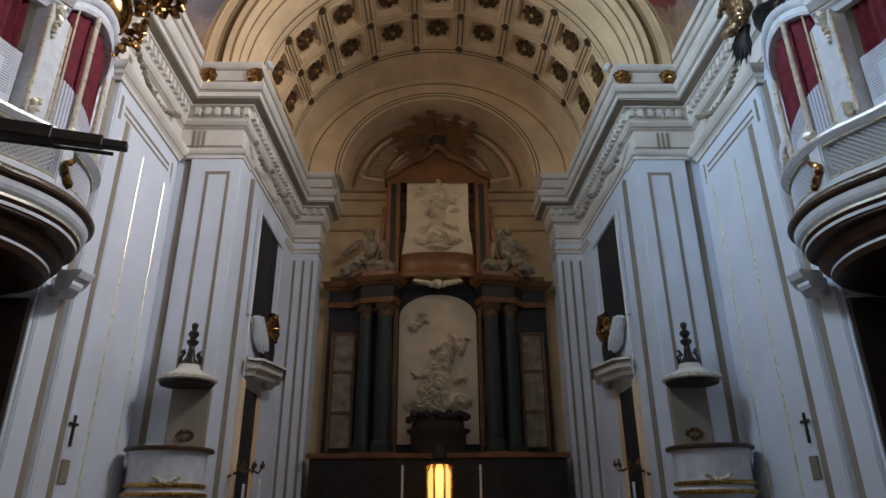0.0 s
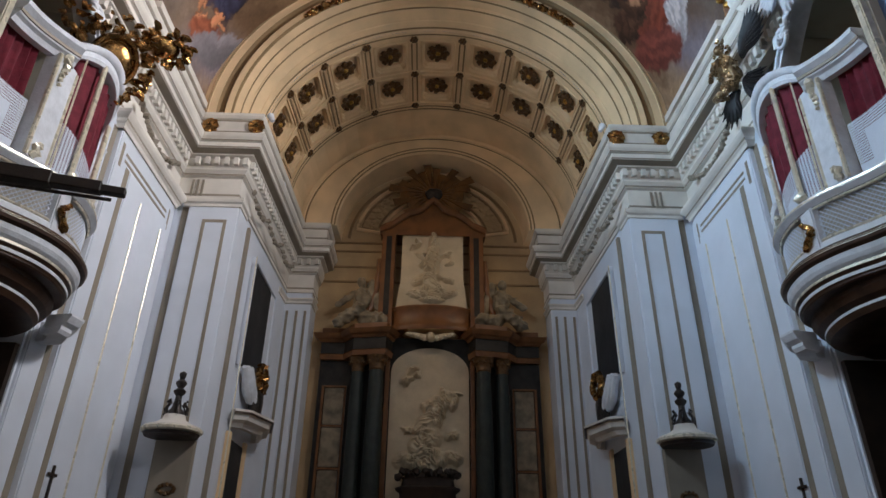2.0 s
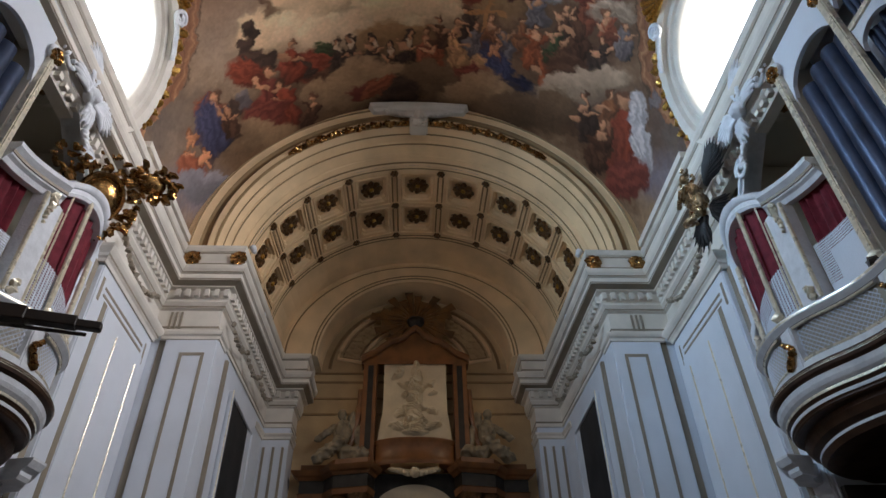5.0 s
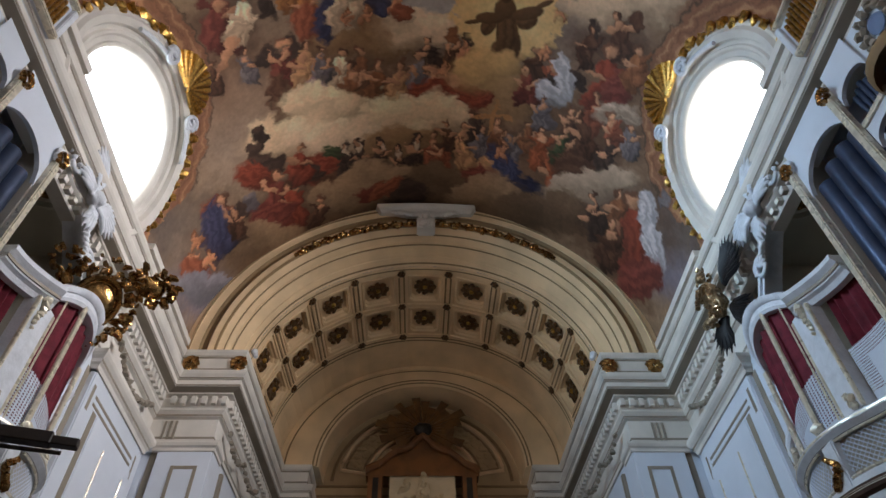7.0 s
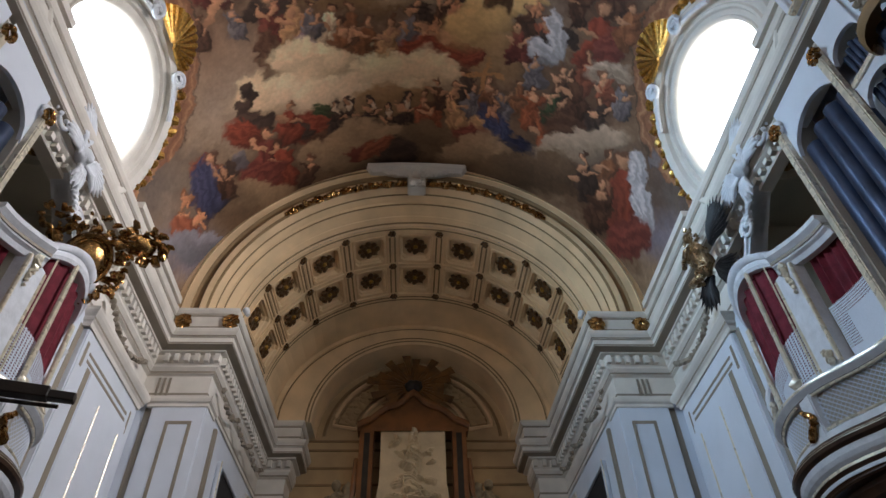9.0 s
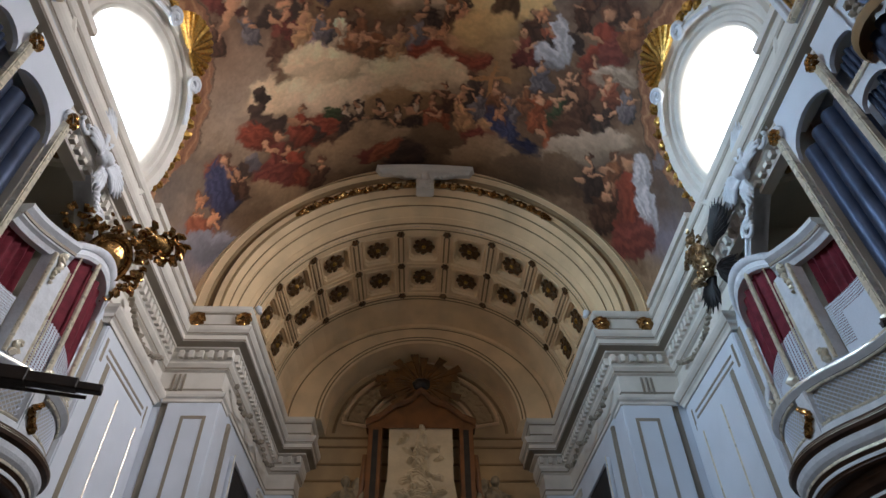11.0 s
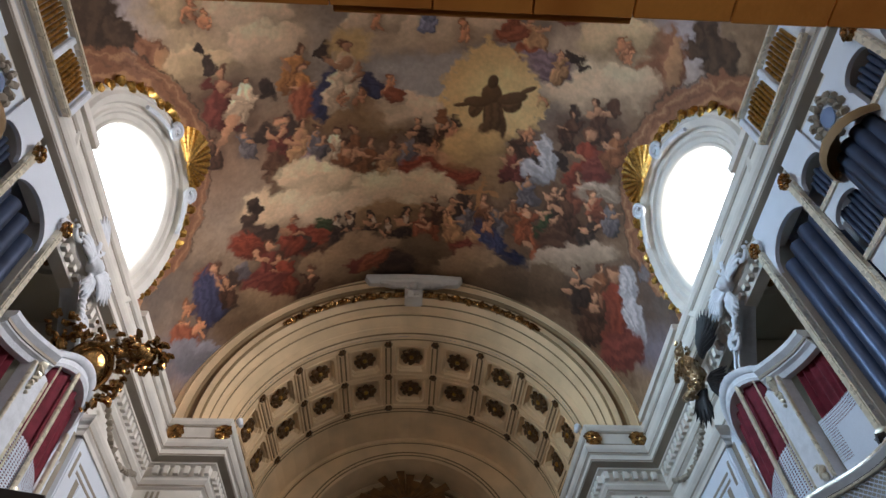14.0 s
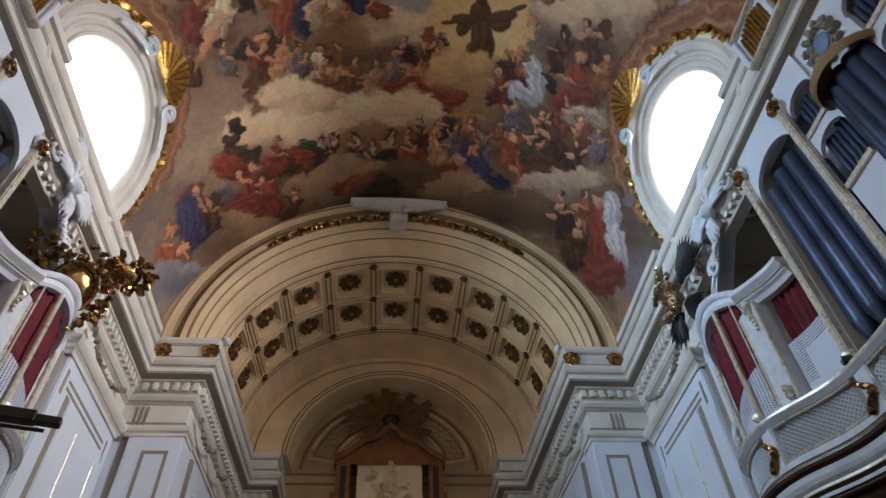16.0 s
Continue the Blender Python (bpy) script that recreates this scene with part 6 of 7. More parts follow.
    # organ
    og = thing("pipe_organ", "white and gilt organ case with dull blue-grey metal pipes", "organ", "organs", at=(s * 6.7, MID, 7.0))
    offo = Matrix.Translation((-s * 6.7, -MID, -7.0))

    def addo(name, bm, m_, label="", smooth=False, parent=None):
        return part(name, xform(bm, offo), m_, parent or og, label, smooth)
    rails = (6.95, 5.42, 2 * MID - 5.42, 2 * MID - 6.95)
    addo("case_back", bm_strip(s, 7.15, 7.3, 2 * MID - 7.0, 7.0, 6.0, 12.3), M_WHITE, "white painted case")
    addo("case_side", bm_strip(s, 6.5, 7.15, 6.86, 7.0, 6.0, 12.3), M_GREY, "grey case side")
    for y in rails:
        rail = addo("gilt_rail", bevelled(bm_strip(s, 6.36, 6.5, y - 0.07, y + 0.07, 6.95, 11.2), 0.02), M_PALEGOLD, "pale gilded rail")
        bm = bmesh.new()
        for i in range(8):
            blob(bm, (s * 6.36, y + 0.1 * math.cos(i * 0.8), 11.3 + 0.12 * math.sin(i * 0.8)), 0.065, i, 0.6, 1)
        addo("gilt_capital", bm, M_OLDGOLD, "small gilded capital", True, rail)
        bm = bmesh.new()
        blob(bm, (s * 6.36, y, 7.0), (0.1, 0.13, 0.13), 4, 0.5, 2)
        addo("rail_foot", bm, M_BRONZE, "", True, rail)

    def pipe(y, x, r, z0, z1):
        bm = bmesh.new()
        lathe(bm, [(0.03, z0), (r * 0.55, z0 + 0.25), (r * 0.98, z0 + 0.5), (r, z0 + 0.52), (r, z1), (r * 0.9, z1), (r * 0.9, z1 - 0.1)], 16, (s * x, y))
        return addo("pipe", bm, M_PIPE, "", True)
    for c, e in ((6.185, 1), (2 * MID - 6.185, -1)):
        for i in range(4):
            pipe(c + (i - 1.5) * 0.345, 6.72, 0.165, 7.0, 10.75 - 0.10 * abs(i - 1.5))
        # white arched head over the tall pipes
        addo("pipe_arch", bm_arch_head(s, c, 0.70, 10.45, 0.62, 12.0), M_WHITE, "white panel with an arched cut")
    for c in (4.98, 2 * MID - 4.98):
        for i in range(6):
            pipe(c + (i - 2.5) * 0.105, 6.66, 0.048, 8.95, 9.95 + 0.05 * (i % 3))
            pipe(c + (i - 2.5) * 0.105, 6.66, 0.048, 10.2, 11.05 - 0.05 * (i % 3))
        addo("panel_head", bm_arch_head(s, c, 0.36, 9.7, 0.3, 10.22), M_WHITE)
        addo("panel_head", bm_arch_head(s, c, 0.36, 10.85, 0.3, 12.0), M_WHITE)
        addo("panel", bevelled(bm_strip(s, 6.5, 6.62, c - 0.36, c + 0.36, 7.0, 8.95), 0.02), M_WHITE, "white panel")
        bm = bmesh.new()
        for z in (8.9, 10.18):
            strip(bm, s, 6.44, 6.5, c - 0.34, c + 0.34, z, z + 0.09)
        addo("gilt_bar", bm, M_PALEGOLD)
    for i in range(5):
        a = radians(-60 + 30 * i)
        pipe(MID + 0.42 * math.sin(a), 6.62 - 0.30 * math.cos(a), 0.125, 7.3, 10.15)
    bm = bmesh.new()
    lathe(bm, [(0.62, 10.05), (0.66, 10.12), (0.66, 10.2), (0.60, 10.28), (0.42, 10.45), (0.2, 10.55)], 24, (s * 6.6, MID), 1.0)
    addo("tower_hood", bm, M_OCHRE, "gilt-edged hood of the pipe tower", True)
    addo("tower_back", bm_strip(s, 6.55, 6.7, MID - 0.52, MID + 0.52, 10.3, 12.0), M_WHITE)
    bm = bmesh.new()
    for i in range(26):
        a = math.tau * i / 13
        blob(bm, (s * 6.5, MID + 0.25 * math.cos(a) * (1 + i // 13 * 0.4), 11.1 + 0.35 * math.sin(a) * (1 + i // 13 * 0.25)), 0.075, i, 0.6, 1)
    addo("crest", bm, M_TAN, "painted crest ornament", True)
    bm = bmesh.new()
    blob(bm, (s * 6.5, MID, 11.1), (0.05, 0.17, 0.2), 1, 0.1, 2)
    addo("crest_medallion", bm, mat("slate_blue", (0.16, 0.22, 0.36), 0.5), "blue medallion", True)
    addo("case_cornice", sweep(bmesh.new(), [(-0.3, 11.75), (0.0, 11.75), (0.06, 11.82), (0.06, 11.90), (0.16, 11.96), (0.20, 12.06), (-0.3, 12.1)], [(s * 6.5, 7.0), (s * 6.5, 2 * MID - 7.0)], side), M_STUCCO)
    addo("case_gilt", sweep(bmesh.new(), [(0.04, 11.83), (0.067, 11.83), (0.067, 11.89), (0.04, 11.89)], [(s * 6.5, 7.0), (s * 6.5, 2 * MID - 7.0)], side), M_PALEGOLD)
    # crowning grille of gilt balusters, breaking through the main cornice
    addo("crown_back", bm_strip(s, 6.24, 6.6, MID - 1.0, MID + 1.0, 12.05, 13.15), M_WHITE)
    for c in (MID - 0.48, MID + 0.48):
        bm = bmesh.new()
        for i in range(9):
            y = c + (i - 4) * 0.088
            tube(bm, [(s * 6.215, y, 12.18 + 0.1 * (abs(i - 4) / 4) ** 2), (s * 6.205, y, 12.6), (s * 6.215, y, 13.0 - 0.12 * (abs(i - 4) / 4) ** 2)], 0.036, 8)
        addo("grille", bm, M_GOLD, "row of gilded bars", True)
    for z in (12.06, 13.06):
        addo("crown_bar", bevelled(bm_strip(s, 6.12, 6.26, MID - 1.02, MID + 1.02, z, z + 0.1), 0.02), M_PALEGOLD)
    for y in (MID - 1.0, MID, MID + 1.0):
        addo("crown_post", bevelled(bm_strip(s, 6.15, 6.25, y - 0.06, y + 0.06, 12.17, 13.05), 0.015), M_STUCCO)

# rosettes on the ceilings of the organ bays
for s in (-1, 1):
    ros = thing("ceiling_rosette", "gilded leaf rosette in a round plaster moulding", "rosette", "bay rosettes", at=(s * 7.7, 8.3, 12.38))
    bm = bmesh.new()
    lathe(bm, [(0.62, 0.02), (0.62, -0.05), (0.54, -0.07), (0.50, -0.02), (0.48, 0.02)], 32)
    part("ring", bm, M_GREY, ros, "grey plaster ring", True)
    for i in range(8):
        bm = bmesh.new()
        blob(bm, (0.2 * math.cos(i * 0.785), 0.2 * math.sin(i * 0.785), -0.04), (0.13, 0.13, 0.06), i, 0.4, 2)
        part("petal", bm, M_OLDGOLD, ros, "", True)

# stepped ends of the blocking course beside the window bay
for s, nm in ((-1, "left"), (1, "right")):
    for y0, y1 in ((10.55, 14.05), (1.9, 6.2)):
        slab("trim_ledge_%s" % nm, "raised plaster ledge on the blocking course", *sorted((s * 6.3, s * 6.6)), y0, y1, 12.95, 13.14, material=M_CORN, category="ledge")


# ---------------------------------------------------------------- high altar
AY = 21.4


def altar_part(name, bm, m_, parent, label="", smooth=False):
    return part(name, xform(bm, Matrix.Translation((0, -AY, 0))), m_, parent, label, smooth)


def figure_group(seed, spread):
    """Centres and half-axes of the swellings of a carved group: a large draped body, its limbs, clouds and small heads."""
    rng = random.Random(seed)
    out = []
    if seed > 4:
        # upright: robe, lap, torso, arms and head over a cloud
        spine = ((0.05, 0.16), (0.0, 0.26), (-0.06, 0.36), (-0.02, 0.48), (0.04, 0.58), (0.02, 0.68), (0.0, 0.78))
        widths = (0.30, 0.34, 0.32, 0.30, 0.26, 0.22, 0.12)
        extra = ((0.38, 0.62, 0.26, 0.03, 0.6), (-0.38, 0.60, 0.26, 0.03, -0.7), (0.55, 0.52, 0.16, 0.025, 0.3), (-0.58, 0.72, 0.2, 0.03, 0.5), (-0.5, 0.78, 0.14, 0.03, 0.0), (0.48, 0.32, 0.22, 0.04, -0.5), (-0.45, 0.30, 0.24, 0.05, 0.5), (0.5, 0.16, 0.25, 0.05, 0.2), (-0.5, 0.15, 0.28, 0.05, -0.2), (0.0, 0.09, 0.4, 0.045, 0.0), (0.03, 0.87, 0.13, 0.042, 0.0))
    else:
        # a rising diagonal of bodies on clouds
        spine = ((-0.35, 0.24), (-0.1, 0.30), (0.15, 0.26), (-0.25, 0.36), (0.05, 0.40), (-0.1, 0.48), (0.12, 0.55), (0.25, 0.62), (0.42, 0.66))
        widths = (0.28, 0.30, 0.28, 0.25, 0.30, 0.26, 0.26, 0.24, 0.2)
        extra = ((0.6, 0.70, 0.28, 0.02, 0.5), (-0.12, 0.60, 0.12, 0.03, 0.0), (-0.45, 0.86, 0.2, 0.025, 0.4), (-0.6, 0.80, 0.2, 0.03, -0.3), (-0.3, 0.82, 0.12, 0.025, 0.0), (0.55, 0.42, 0.18, 0.03, 0.4), (0.6, 0.28, 0.25, 0.04, 0.0), (-0.65, 0.27, 0.22, 0.04, 0.0), (0.45, 0.18, 0.3, 0.035, 0.1), (-0.5, 0.15, 0.3, 0.035, -0.1), (-0.55, 0.46, 0.18, 0.02, -0.6))
    for (u, v), w in zip(spine, widths):
        out.append((u, v, w, 0.065, rng.uniform(-0.5, 0.5), 0.9))
        for k in range(3):
            out.append((u + rng.uniform(-w, w), v + rng.uniform(-0.05, 0.05), rng.uniform(0.06, 0.12), rng.uniform(0.035, 0.075), rng.uniform(-1.2, 1.2), 1.1))
    for u, v, a, b, t in extra:
        out.append((u, v, a, b, t, 0.75))
        out.append((u + rng.uniform(-0.08, 0.08), v + rng.uniform(-0.02, 0.02), a * 0.5, b * 0.8, -t, 0.85))
    return out


def carved(half_low, half_high, z0, z1, y, depth, seed, arch=0.0):
    """A marble slab out of which rounded limbs and drapery swell; one plain mesh."""
    bm = bmesh.new()
    nx, nz = 84, 150
    group = figure_group(int(seed), 0.62)
    rows = []
    for j in range(nz + 1):
        v = j / nz
        half = half_low + (half_high - half_low) * min(1, v * 3 if half_low > half_high else v)
        row = []
        for i in range(nx + 1):
            u = -1 + 2 * i / nx
            x = u * half
            top = z1 - arch * (1 - math.sqrt(max(0, 1 - u * u)))
            z = z0 + (top - z0) * v
            d = 0.0
            wob = 0.07 * noise.noise(Vector((x * 2.2, z * 2.2, seed))) + 0.04 * noise.noise(Vector((x * 5.5, z * 5.5, seed)))
            for gu, gv, ru, rv, tilt, h in group:
                du, dv = u - gu + wob, v - gv + wob * 0.4
                c, n_ = math.cos(tilt), math.sin(tilt)
                a = (du * c + dv * 3 * n_) / ru
                b = (dv * c - du * n_ / 3) / rv
                k = 1 - a * a - b * b
                if k > 0:
                    fold = 0.10 * math.sin(14 * b + 5 * a + gu * 30)
                    d = max(d, h * depth * (k ** 0.7 * 0.62 + fold * k))
            d += 0.03 * max(0.0, noise.noise(Vector((x * 1.6, z * 1.6, seed * 3))))
            e = min(1.0, (1 - abs(u)) * 8, v * 12, (1 - v) * 12)
            row.append((x, y - d * e, z))
        rows.append(row)
    grid(bm, rows)
    grid(bm, [[r[0] for r in rows], [(r[0][0], y + 0.12, r[0][2]) for r in rows]])
    grid(bm, [[r[-1] for r in rows], [(r[-1][0], y + 0.12, r[-1][2]) for r in rows]])
    return bm


def angel_lump(c, s, seed):
    """A seated winged statue, one plain mesh."""
    bm = bmesh.new()
    x, y, z = c
    blob(bm, (x, y, z + 1.0), (0.30, 0.26, 0.46), seed, 0.45, 3, 3)
    blob(bm, (x + s * 0.05, y - 0.1, z + 1.62), (0.16, 0.17, 0.20), seed + 1, 0.2, 2)
    for i in range(6):
        blob(bm, (x + s * (0.05 + 0.13 * i), y - 0.18, z + 0.62 - 0.11 * i), (0.24, 0.22, 0.2), seed + 2 + i, 0.6, 2, 3)
    for i in range(5):
        blob(bm, (x - s * (0.28 + 0.09 * i), y + 0.12, z + 1.55 - 0.22 * i), (0.17, 0.09, 0.26), seed + 3 + i, 0.5, 2, 3)
        blob(bm, (x + s * (0.28 + 0.13 * i), y + 0.1, z + 1.25 - 0.1 * i), (0.16, 0.09, 0.13), seed + 4 + i, 0.5, 2, 3)
    for i in range(4):
        blob(bm, (x - s * (0.1 + 0.2 * i), y - 0.05, z + 0.3), (0.24, 0.22, 0.26), seed + 5 + i, 0.6, 2, 3)
    return bm


alt = thing("high_altar", "tall altarpiece of brown and dark green marble with pale carved reliefs", "altarpiece", at=(0, AY, 0))
altar_part("relief_panel", carved(1.32, 1.32, 3.7, 8.72, AY - 0.06, 0.42, 3.0, 0.85), M_MARBLE, alt, "pale carved marble relief with an arched top", True)
altar_part("upper_relief", carved(1.27, 1.12, 10.1, 13.42, AY - 0.32, 0.36, 5.0, 0.05), M_MARBLE, alt, "pale carved marble relief", True)
bm = bmesh.new()
box(bm, -3.75, 3.75, AY + 0.05, AY + 0.3, 0.0, 9.1)
altar_part("back_wall", bm, M_BLACKM, alt, "dark marble backing")
for s in (-1, 1):
    for z0, z1 in ((6.08, 7.28), (4.75, 5.98), (3.6, 4.65)):
        altar_part("side_panel", bevelled(bm_strip(s, 2.86, 3.50, AY - 0.02, AY + 0.04, z0, z1), 0.02), M_PANEL, alt, "veined grey marble panel")
    for x0, x1 in ((3.52, 3.60), (2.78, 2.84)):
        altar_part("panel_frame", bm_strip(s, x0, x1, AY - 0.05, AY + 0.04, 3.5, 7.35), M_REDM, alt)
    for z in (6.0, 4.67, 7.30):
        altar_part("panel_frame", bm_strip(s, 2.845, 3.515, AY - 0.045, AY + 0.04, z, z + 0.06), M_REDM, alt)
    for x, r, dy in ((2.42, 0.235, 0.28), (1.78, 0.275, 0.50)):
        bm = bmesh.new()
        lathe(bm, [(r * 1.35, 3.45), (r * 1.35, 3.6), (r * 1.2, 3.64), (r * 1.2, 3.75), (r, 3.82), (r * 1.02, 5.2), (r * 0.86, 7.75)], 24, (s * x, AY - dy))
        col = altar_part("column", bm, M_GREENM, alt, "polished dark green marble column", True)
        bm = bmesh.new()
        lathe(bm, [(r * 0.86, 7.75), (r * 0.95, 7.80), (r * 0.9, 7.86), (r * 1.0, 8.0), (r * 1.35, 8.2), (r * 1.3, 8.24)], 24, (s * x, AY - dy))
        for i in range(8):
            a = math.tau * i / 8
            blob(bm, (s * x + r * 1.1 * math.cos(a), AY - dy + r * 1.1 * math.sin(a), 8.05), 0.07, i, 0.5, 1)
        altar_part("capital", bm, M_ROSETTE, col, "dull gilded capital", True)
        altar_part("pedestal", bevelled(bm_strip(s, x - 0.34, x + 0.34, AY - dy - 0.34, AY, 0.0, 3.44), 0.03), M_REDM, alt, "brown marble pedestal")
    altar_part("inner_pier", bm_strip(s, 1.36, 1.50, AY - 0.2, AY + 0.06, 3.4, 8.24), M_REDM, alt)
    # attic
    altar_part("attic_pier", bevelled(bm_strip(s, 1.36, 1.86, AY - 0.38, AY + 0.1, 9.35, 13.2), 0.03), M_REDM, alt, "brown marble attic pier")
    altar_part("attic_panel", bm_strip(s, 1.50, 1.70, AY - 0.39, AY - 0.375, 9.8, 12.9), M_BLACKM, alt)
    bm = bmesh.new()
    tube(bm, [(s * (1.9 + 0.5 * (1 - u) ** 2), AY - 0.2, 9.4 + 2.6 * u) for u in (0, 0.15, 0.3, 0.45, 0.6, 0.8, 1)], 0.12, 8)
    altar_part("volute", bm, M_REDM, alt, "brown marble volute", True)
ent_path = [(-3.75, AY + 0.05), (-3.75, AY - 0.1), (-2.95, AY - 0.1), (-2.6, AY - 0.62), (-1.5, AY - 0.85), (-1.3, AY - 0.3), (1.3, AY - 0.3), (1.5, AY - 0.85), (2.6, AY - 0.62), (2.95, AY - 0.1), (3.75, AY - 0.1), (3.75, AY + 0.05)]
outer_l, outer_r = ent_path[:6], ent_path[6:]
for pth in (outer_l, outer_r):
    bm = bmesh.new()
    sweep(bm, [(-0.6, 8.24), (0.0, 8.24), (0.03, 8.40), (0.05, 8.42), (-0.6, 8.44)], pth, 1)
    altar_part("architrave", bm, M_REDM, alt, "brown marble architrave")
    bm = bmesh.new()
    sweep(bm, [(-0.6, 8.44), (0.0, 8.44), (0.0, 8.84), (-0.6, 8.84)], pth, 1)
    altar_part("frieze", bm, M_BLACKM, alt, "dark marble frieze")
    bm = bmesh.new()
    sweep(bm, [(-0.6, 8.84), (0.04, 8.84), (0.10, 8.92), (0.18, 8.96), (0.24, 9.04), (0.28, 9.10), (-0.6, 9.14)], pth, 1)
    altar_part("cornice", bm, M_REDM, alt, "brown marble cornice")
    bm = bmesh.new()
    sweep(bm, [(-0.6, 9.14), (0.0, 9.14), (0.0, 9.36), (-0.6, 9.40)], pth, 1)
    altar_part("attic_base", bm, M_REDM, alt)
bm = bmesh.new()
lathe(bm, [(1.45, 9.22), (1.5, 9.30), (1.44, 9.40), (1.38, 9.46), (1.38, 9.92), (1.46, 9.98), (1.50, 10.06), (1.44, 10.10)], 32, (0, AY - 0.1), 0.4)
altar_part("relief_base", bm, M_REDM, alt, "brown marble base of the upper relief", True)
bm = bmesh.new()
pts = [(-1.95, 13.0), (-1.8, 13.1), (-1.5, 13.22), (-1.2, 13.5), (-0.9, 13.72), (-0.6, 13.8), (-0.35, 13.95), (-0.15, 14.2), (0, 14.3), (0.15, 14.2), (0.35, 13.95), (0.6, 13.8), (0.9, 13.72), (1.2, 13.5), (1.5, 13.22), (1.8, 13.1), (1.95, 13.0)]
rows = []
for x, z in pts:
    rows.append([(x, AY + 0.2, z), (x, AY - 0.55, z), (x, AY - 0.62, z + 0.1), (x, AY - 0.62, z + 0.2), (x, AY + 0.2, z + 0.28)])
vs = grid(bm, rows, close=True)
bm.faces.new(vs[0])
bm.faces.new(vs[-1])
altar_part("pediment", bm, M_REDM, alt, "curved brown marble pediment")
bm = bmesh.new()
rows = [[(x, AY - 0.4, max(13.0, z)) for x, z in pts], [(x, AY - 0.4, 12.95) for x, z in pts]]
grid(bm, rows)
altar_part("pediment_field", bm, M_REDM, alt)
# sunburst
M_RAY = mat("dull_gilding", (0.20, 0.095, 0.028), 0.5, 0.3, var=0.3, scale=3, col2=(0.11, 0.06, 0.025), bump=0.2)
bm = bmesh.new()
blob(bm, (0, AY - 0.2, 14.85), (0.36, 0.2, 0.28), 2, 0.2, 3)
altar_part("sun_disc", bm, M_BRONZE, alt, "dark oval at the heart of the sunburst", True)
for i in range(26):
    a = math.tau * i / 26 + 0.05
    L = 1.15 + 0.75 * ((i * 7) % 5) / 5
    bm = bmesh.new()
    d, n_ = Vector((math.cos(a), 0, math.sin(a) * 0.85)), Vector((-math.sin(a), 0, math.cos(a)))
    c = Vector((0, AY - 0.22, 14.85))
    q = [c + d * 0.3 + n_ * 0.04, c + d * 0.3 - n_ * 0.04, c + d * L - n_ * 0.17, c + d * L + n_ * 0.17]
    v = [bm.verts.new(p) for p in q] + [bm.verts.new(c + d * 0.5 - Vector((0, 0.07, 0)))]
    for f in ((0, 1, 4), (1, 2, 4), (2, 3, 4), (3, 0, 4), (0, 1, 2, 3)):
        bm.faces.new([v[k] for k in f])
    altar_part("ray", bm, M_RAY, alt)
# winged head over the relief
bm = bmesh.new()
blob(bm, (0, AY - 0.55, 8.95), 0.17, 2, 0.2, 2)
for e in (-1, 1):
    for i in range(5):
        blob(bm, (e * (0.2 + 0.13 * i), AY - 0.5, 8.95 + 0.03 * i), (0.13, 0.08, 0.12 - 0.01 * i), i, 0.4, 2)
altar_part("winged_head", bm, M_MARBLE, alt, "pale carved winged head", True)
for s in (-1, 1):
    ob = part("angel_statue", angel_lump((s * 2.45, AY - 0.35, 9.36), s, 3 + s), M_PANEL, None, "", True)
    fused(ob, 0.03)
    tagged(ob, "seated pale marble winged statue on the altar cornice", "statue", "altar statues")

# altar table, tabernacle and stands before the altarpiece
tb = thing("altar_base", "brown and black marble altar base with dark panels", "altar", at=(0, 20.4, 0))
part("block", bevelled(bm_box(-3.9, 3.9, 0.0, 0.6, 0, 3.2), 0.03), M_BLACKM, tb)
for s in (-1, 1):
    for x in (1.55, 2.15, 2.75):
        part("panel", bevelled(bm_strip(s, x, x + 0.45, -0.03, 0.02, 1.2, 3.05), 0.02), M_BLACKM, tb, "black marble panel")
part("top", bevelled(bm_box(-4.0, 4.0, -0.1, 0.62, 3.204, 3.36), 0.03), M_REDM, tb)
ped = thing("tabernacle_stand", "dark carved wooden stand before the relief", "pedestal", at=(0, 20.75, 3.5))
bm = bmesh.new()
lathe(bm, [(0.86, -0.1), (0.86, 0.42), (0.98, 0.5), (1.0, 0.58), (0.82, 0.64), (0.78, 0.82), (0.86, 0.88)], 24, (0, 0), 0.35)
part("body", bm, M_DARKWOOD, ped, "", True)
bm = bmesh.new()
for i in range(14):
    blob(bm, (-0.9 + 0.138 * i, -0.05, 0.9 + 0.16 * abs(math.sin(i * 1.9))), 0.13, i, 0.6, 2)
part("carving", bm, M_DARKWOOD, ped, "dark carved foliage", True)

M_LAMP = bpy.data.materials.new("lamp_glow")
M_LAMP.use_nodes = True
_b = M_LAMP.node_tree.nodes["Principled BSDF"]
_b.inputs["Base Color"].default_value = (1.0, 0.7, 0.35, 1)
_b.inputs["Emission Color"].default_value = (1.0, 0.46, 0.12, 1)
_b.inputs["Emission Strength"].default_value = 1.8
lan = thing("tabernacle_lamp", "glowing gilded tabernacle with arched lights and small finials", "tabernacle", at=(0.0, 18.6, 1.95))
part("plinth", bevelled(bm_box(-0.4, 0.4, -0.4, 0.4, -1.95, 0.0), 0.02), M_REDM, lan)
bm = bmesh.new()
lathe(bm, [(0.30, 0.0), (0.30, 0.75), (0.22, 0.95), (0.05, 1.05)], 16)
part("light", bm, M_LAMP, lan, "warm glowing glass", True)
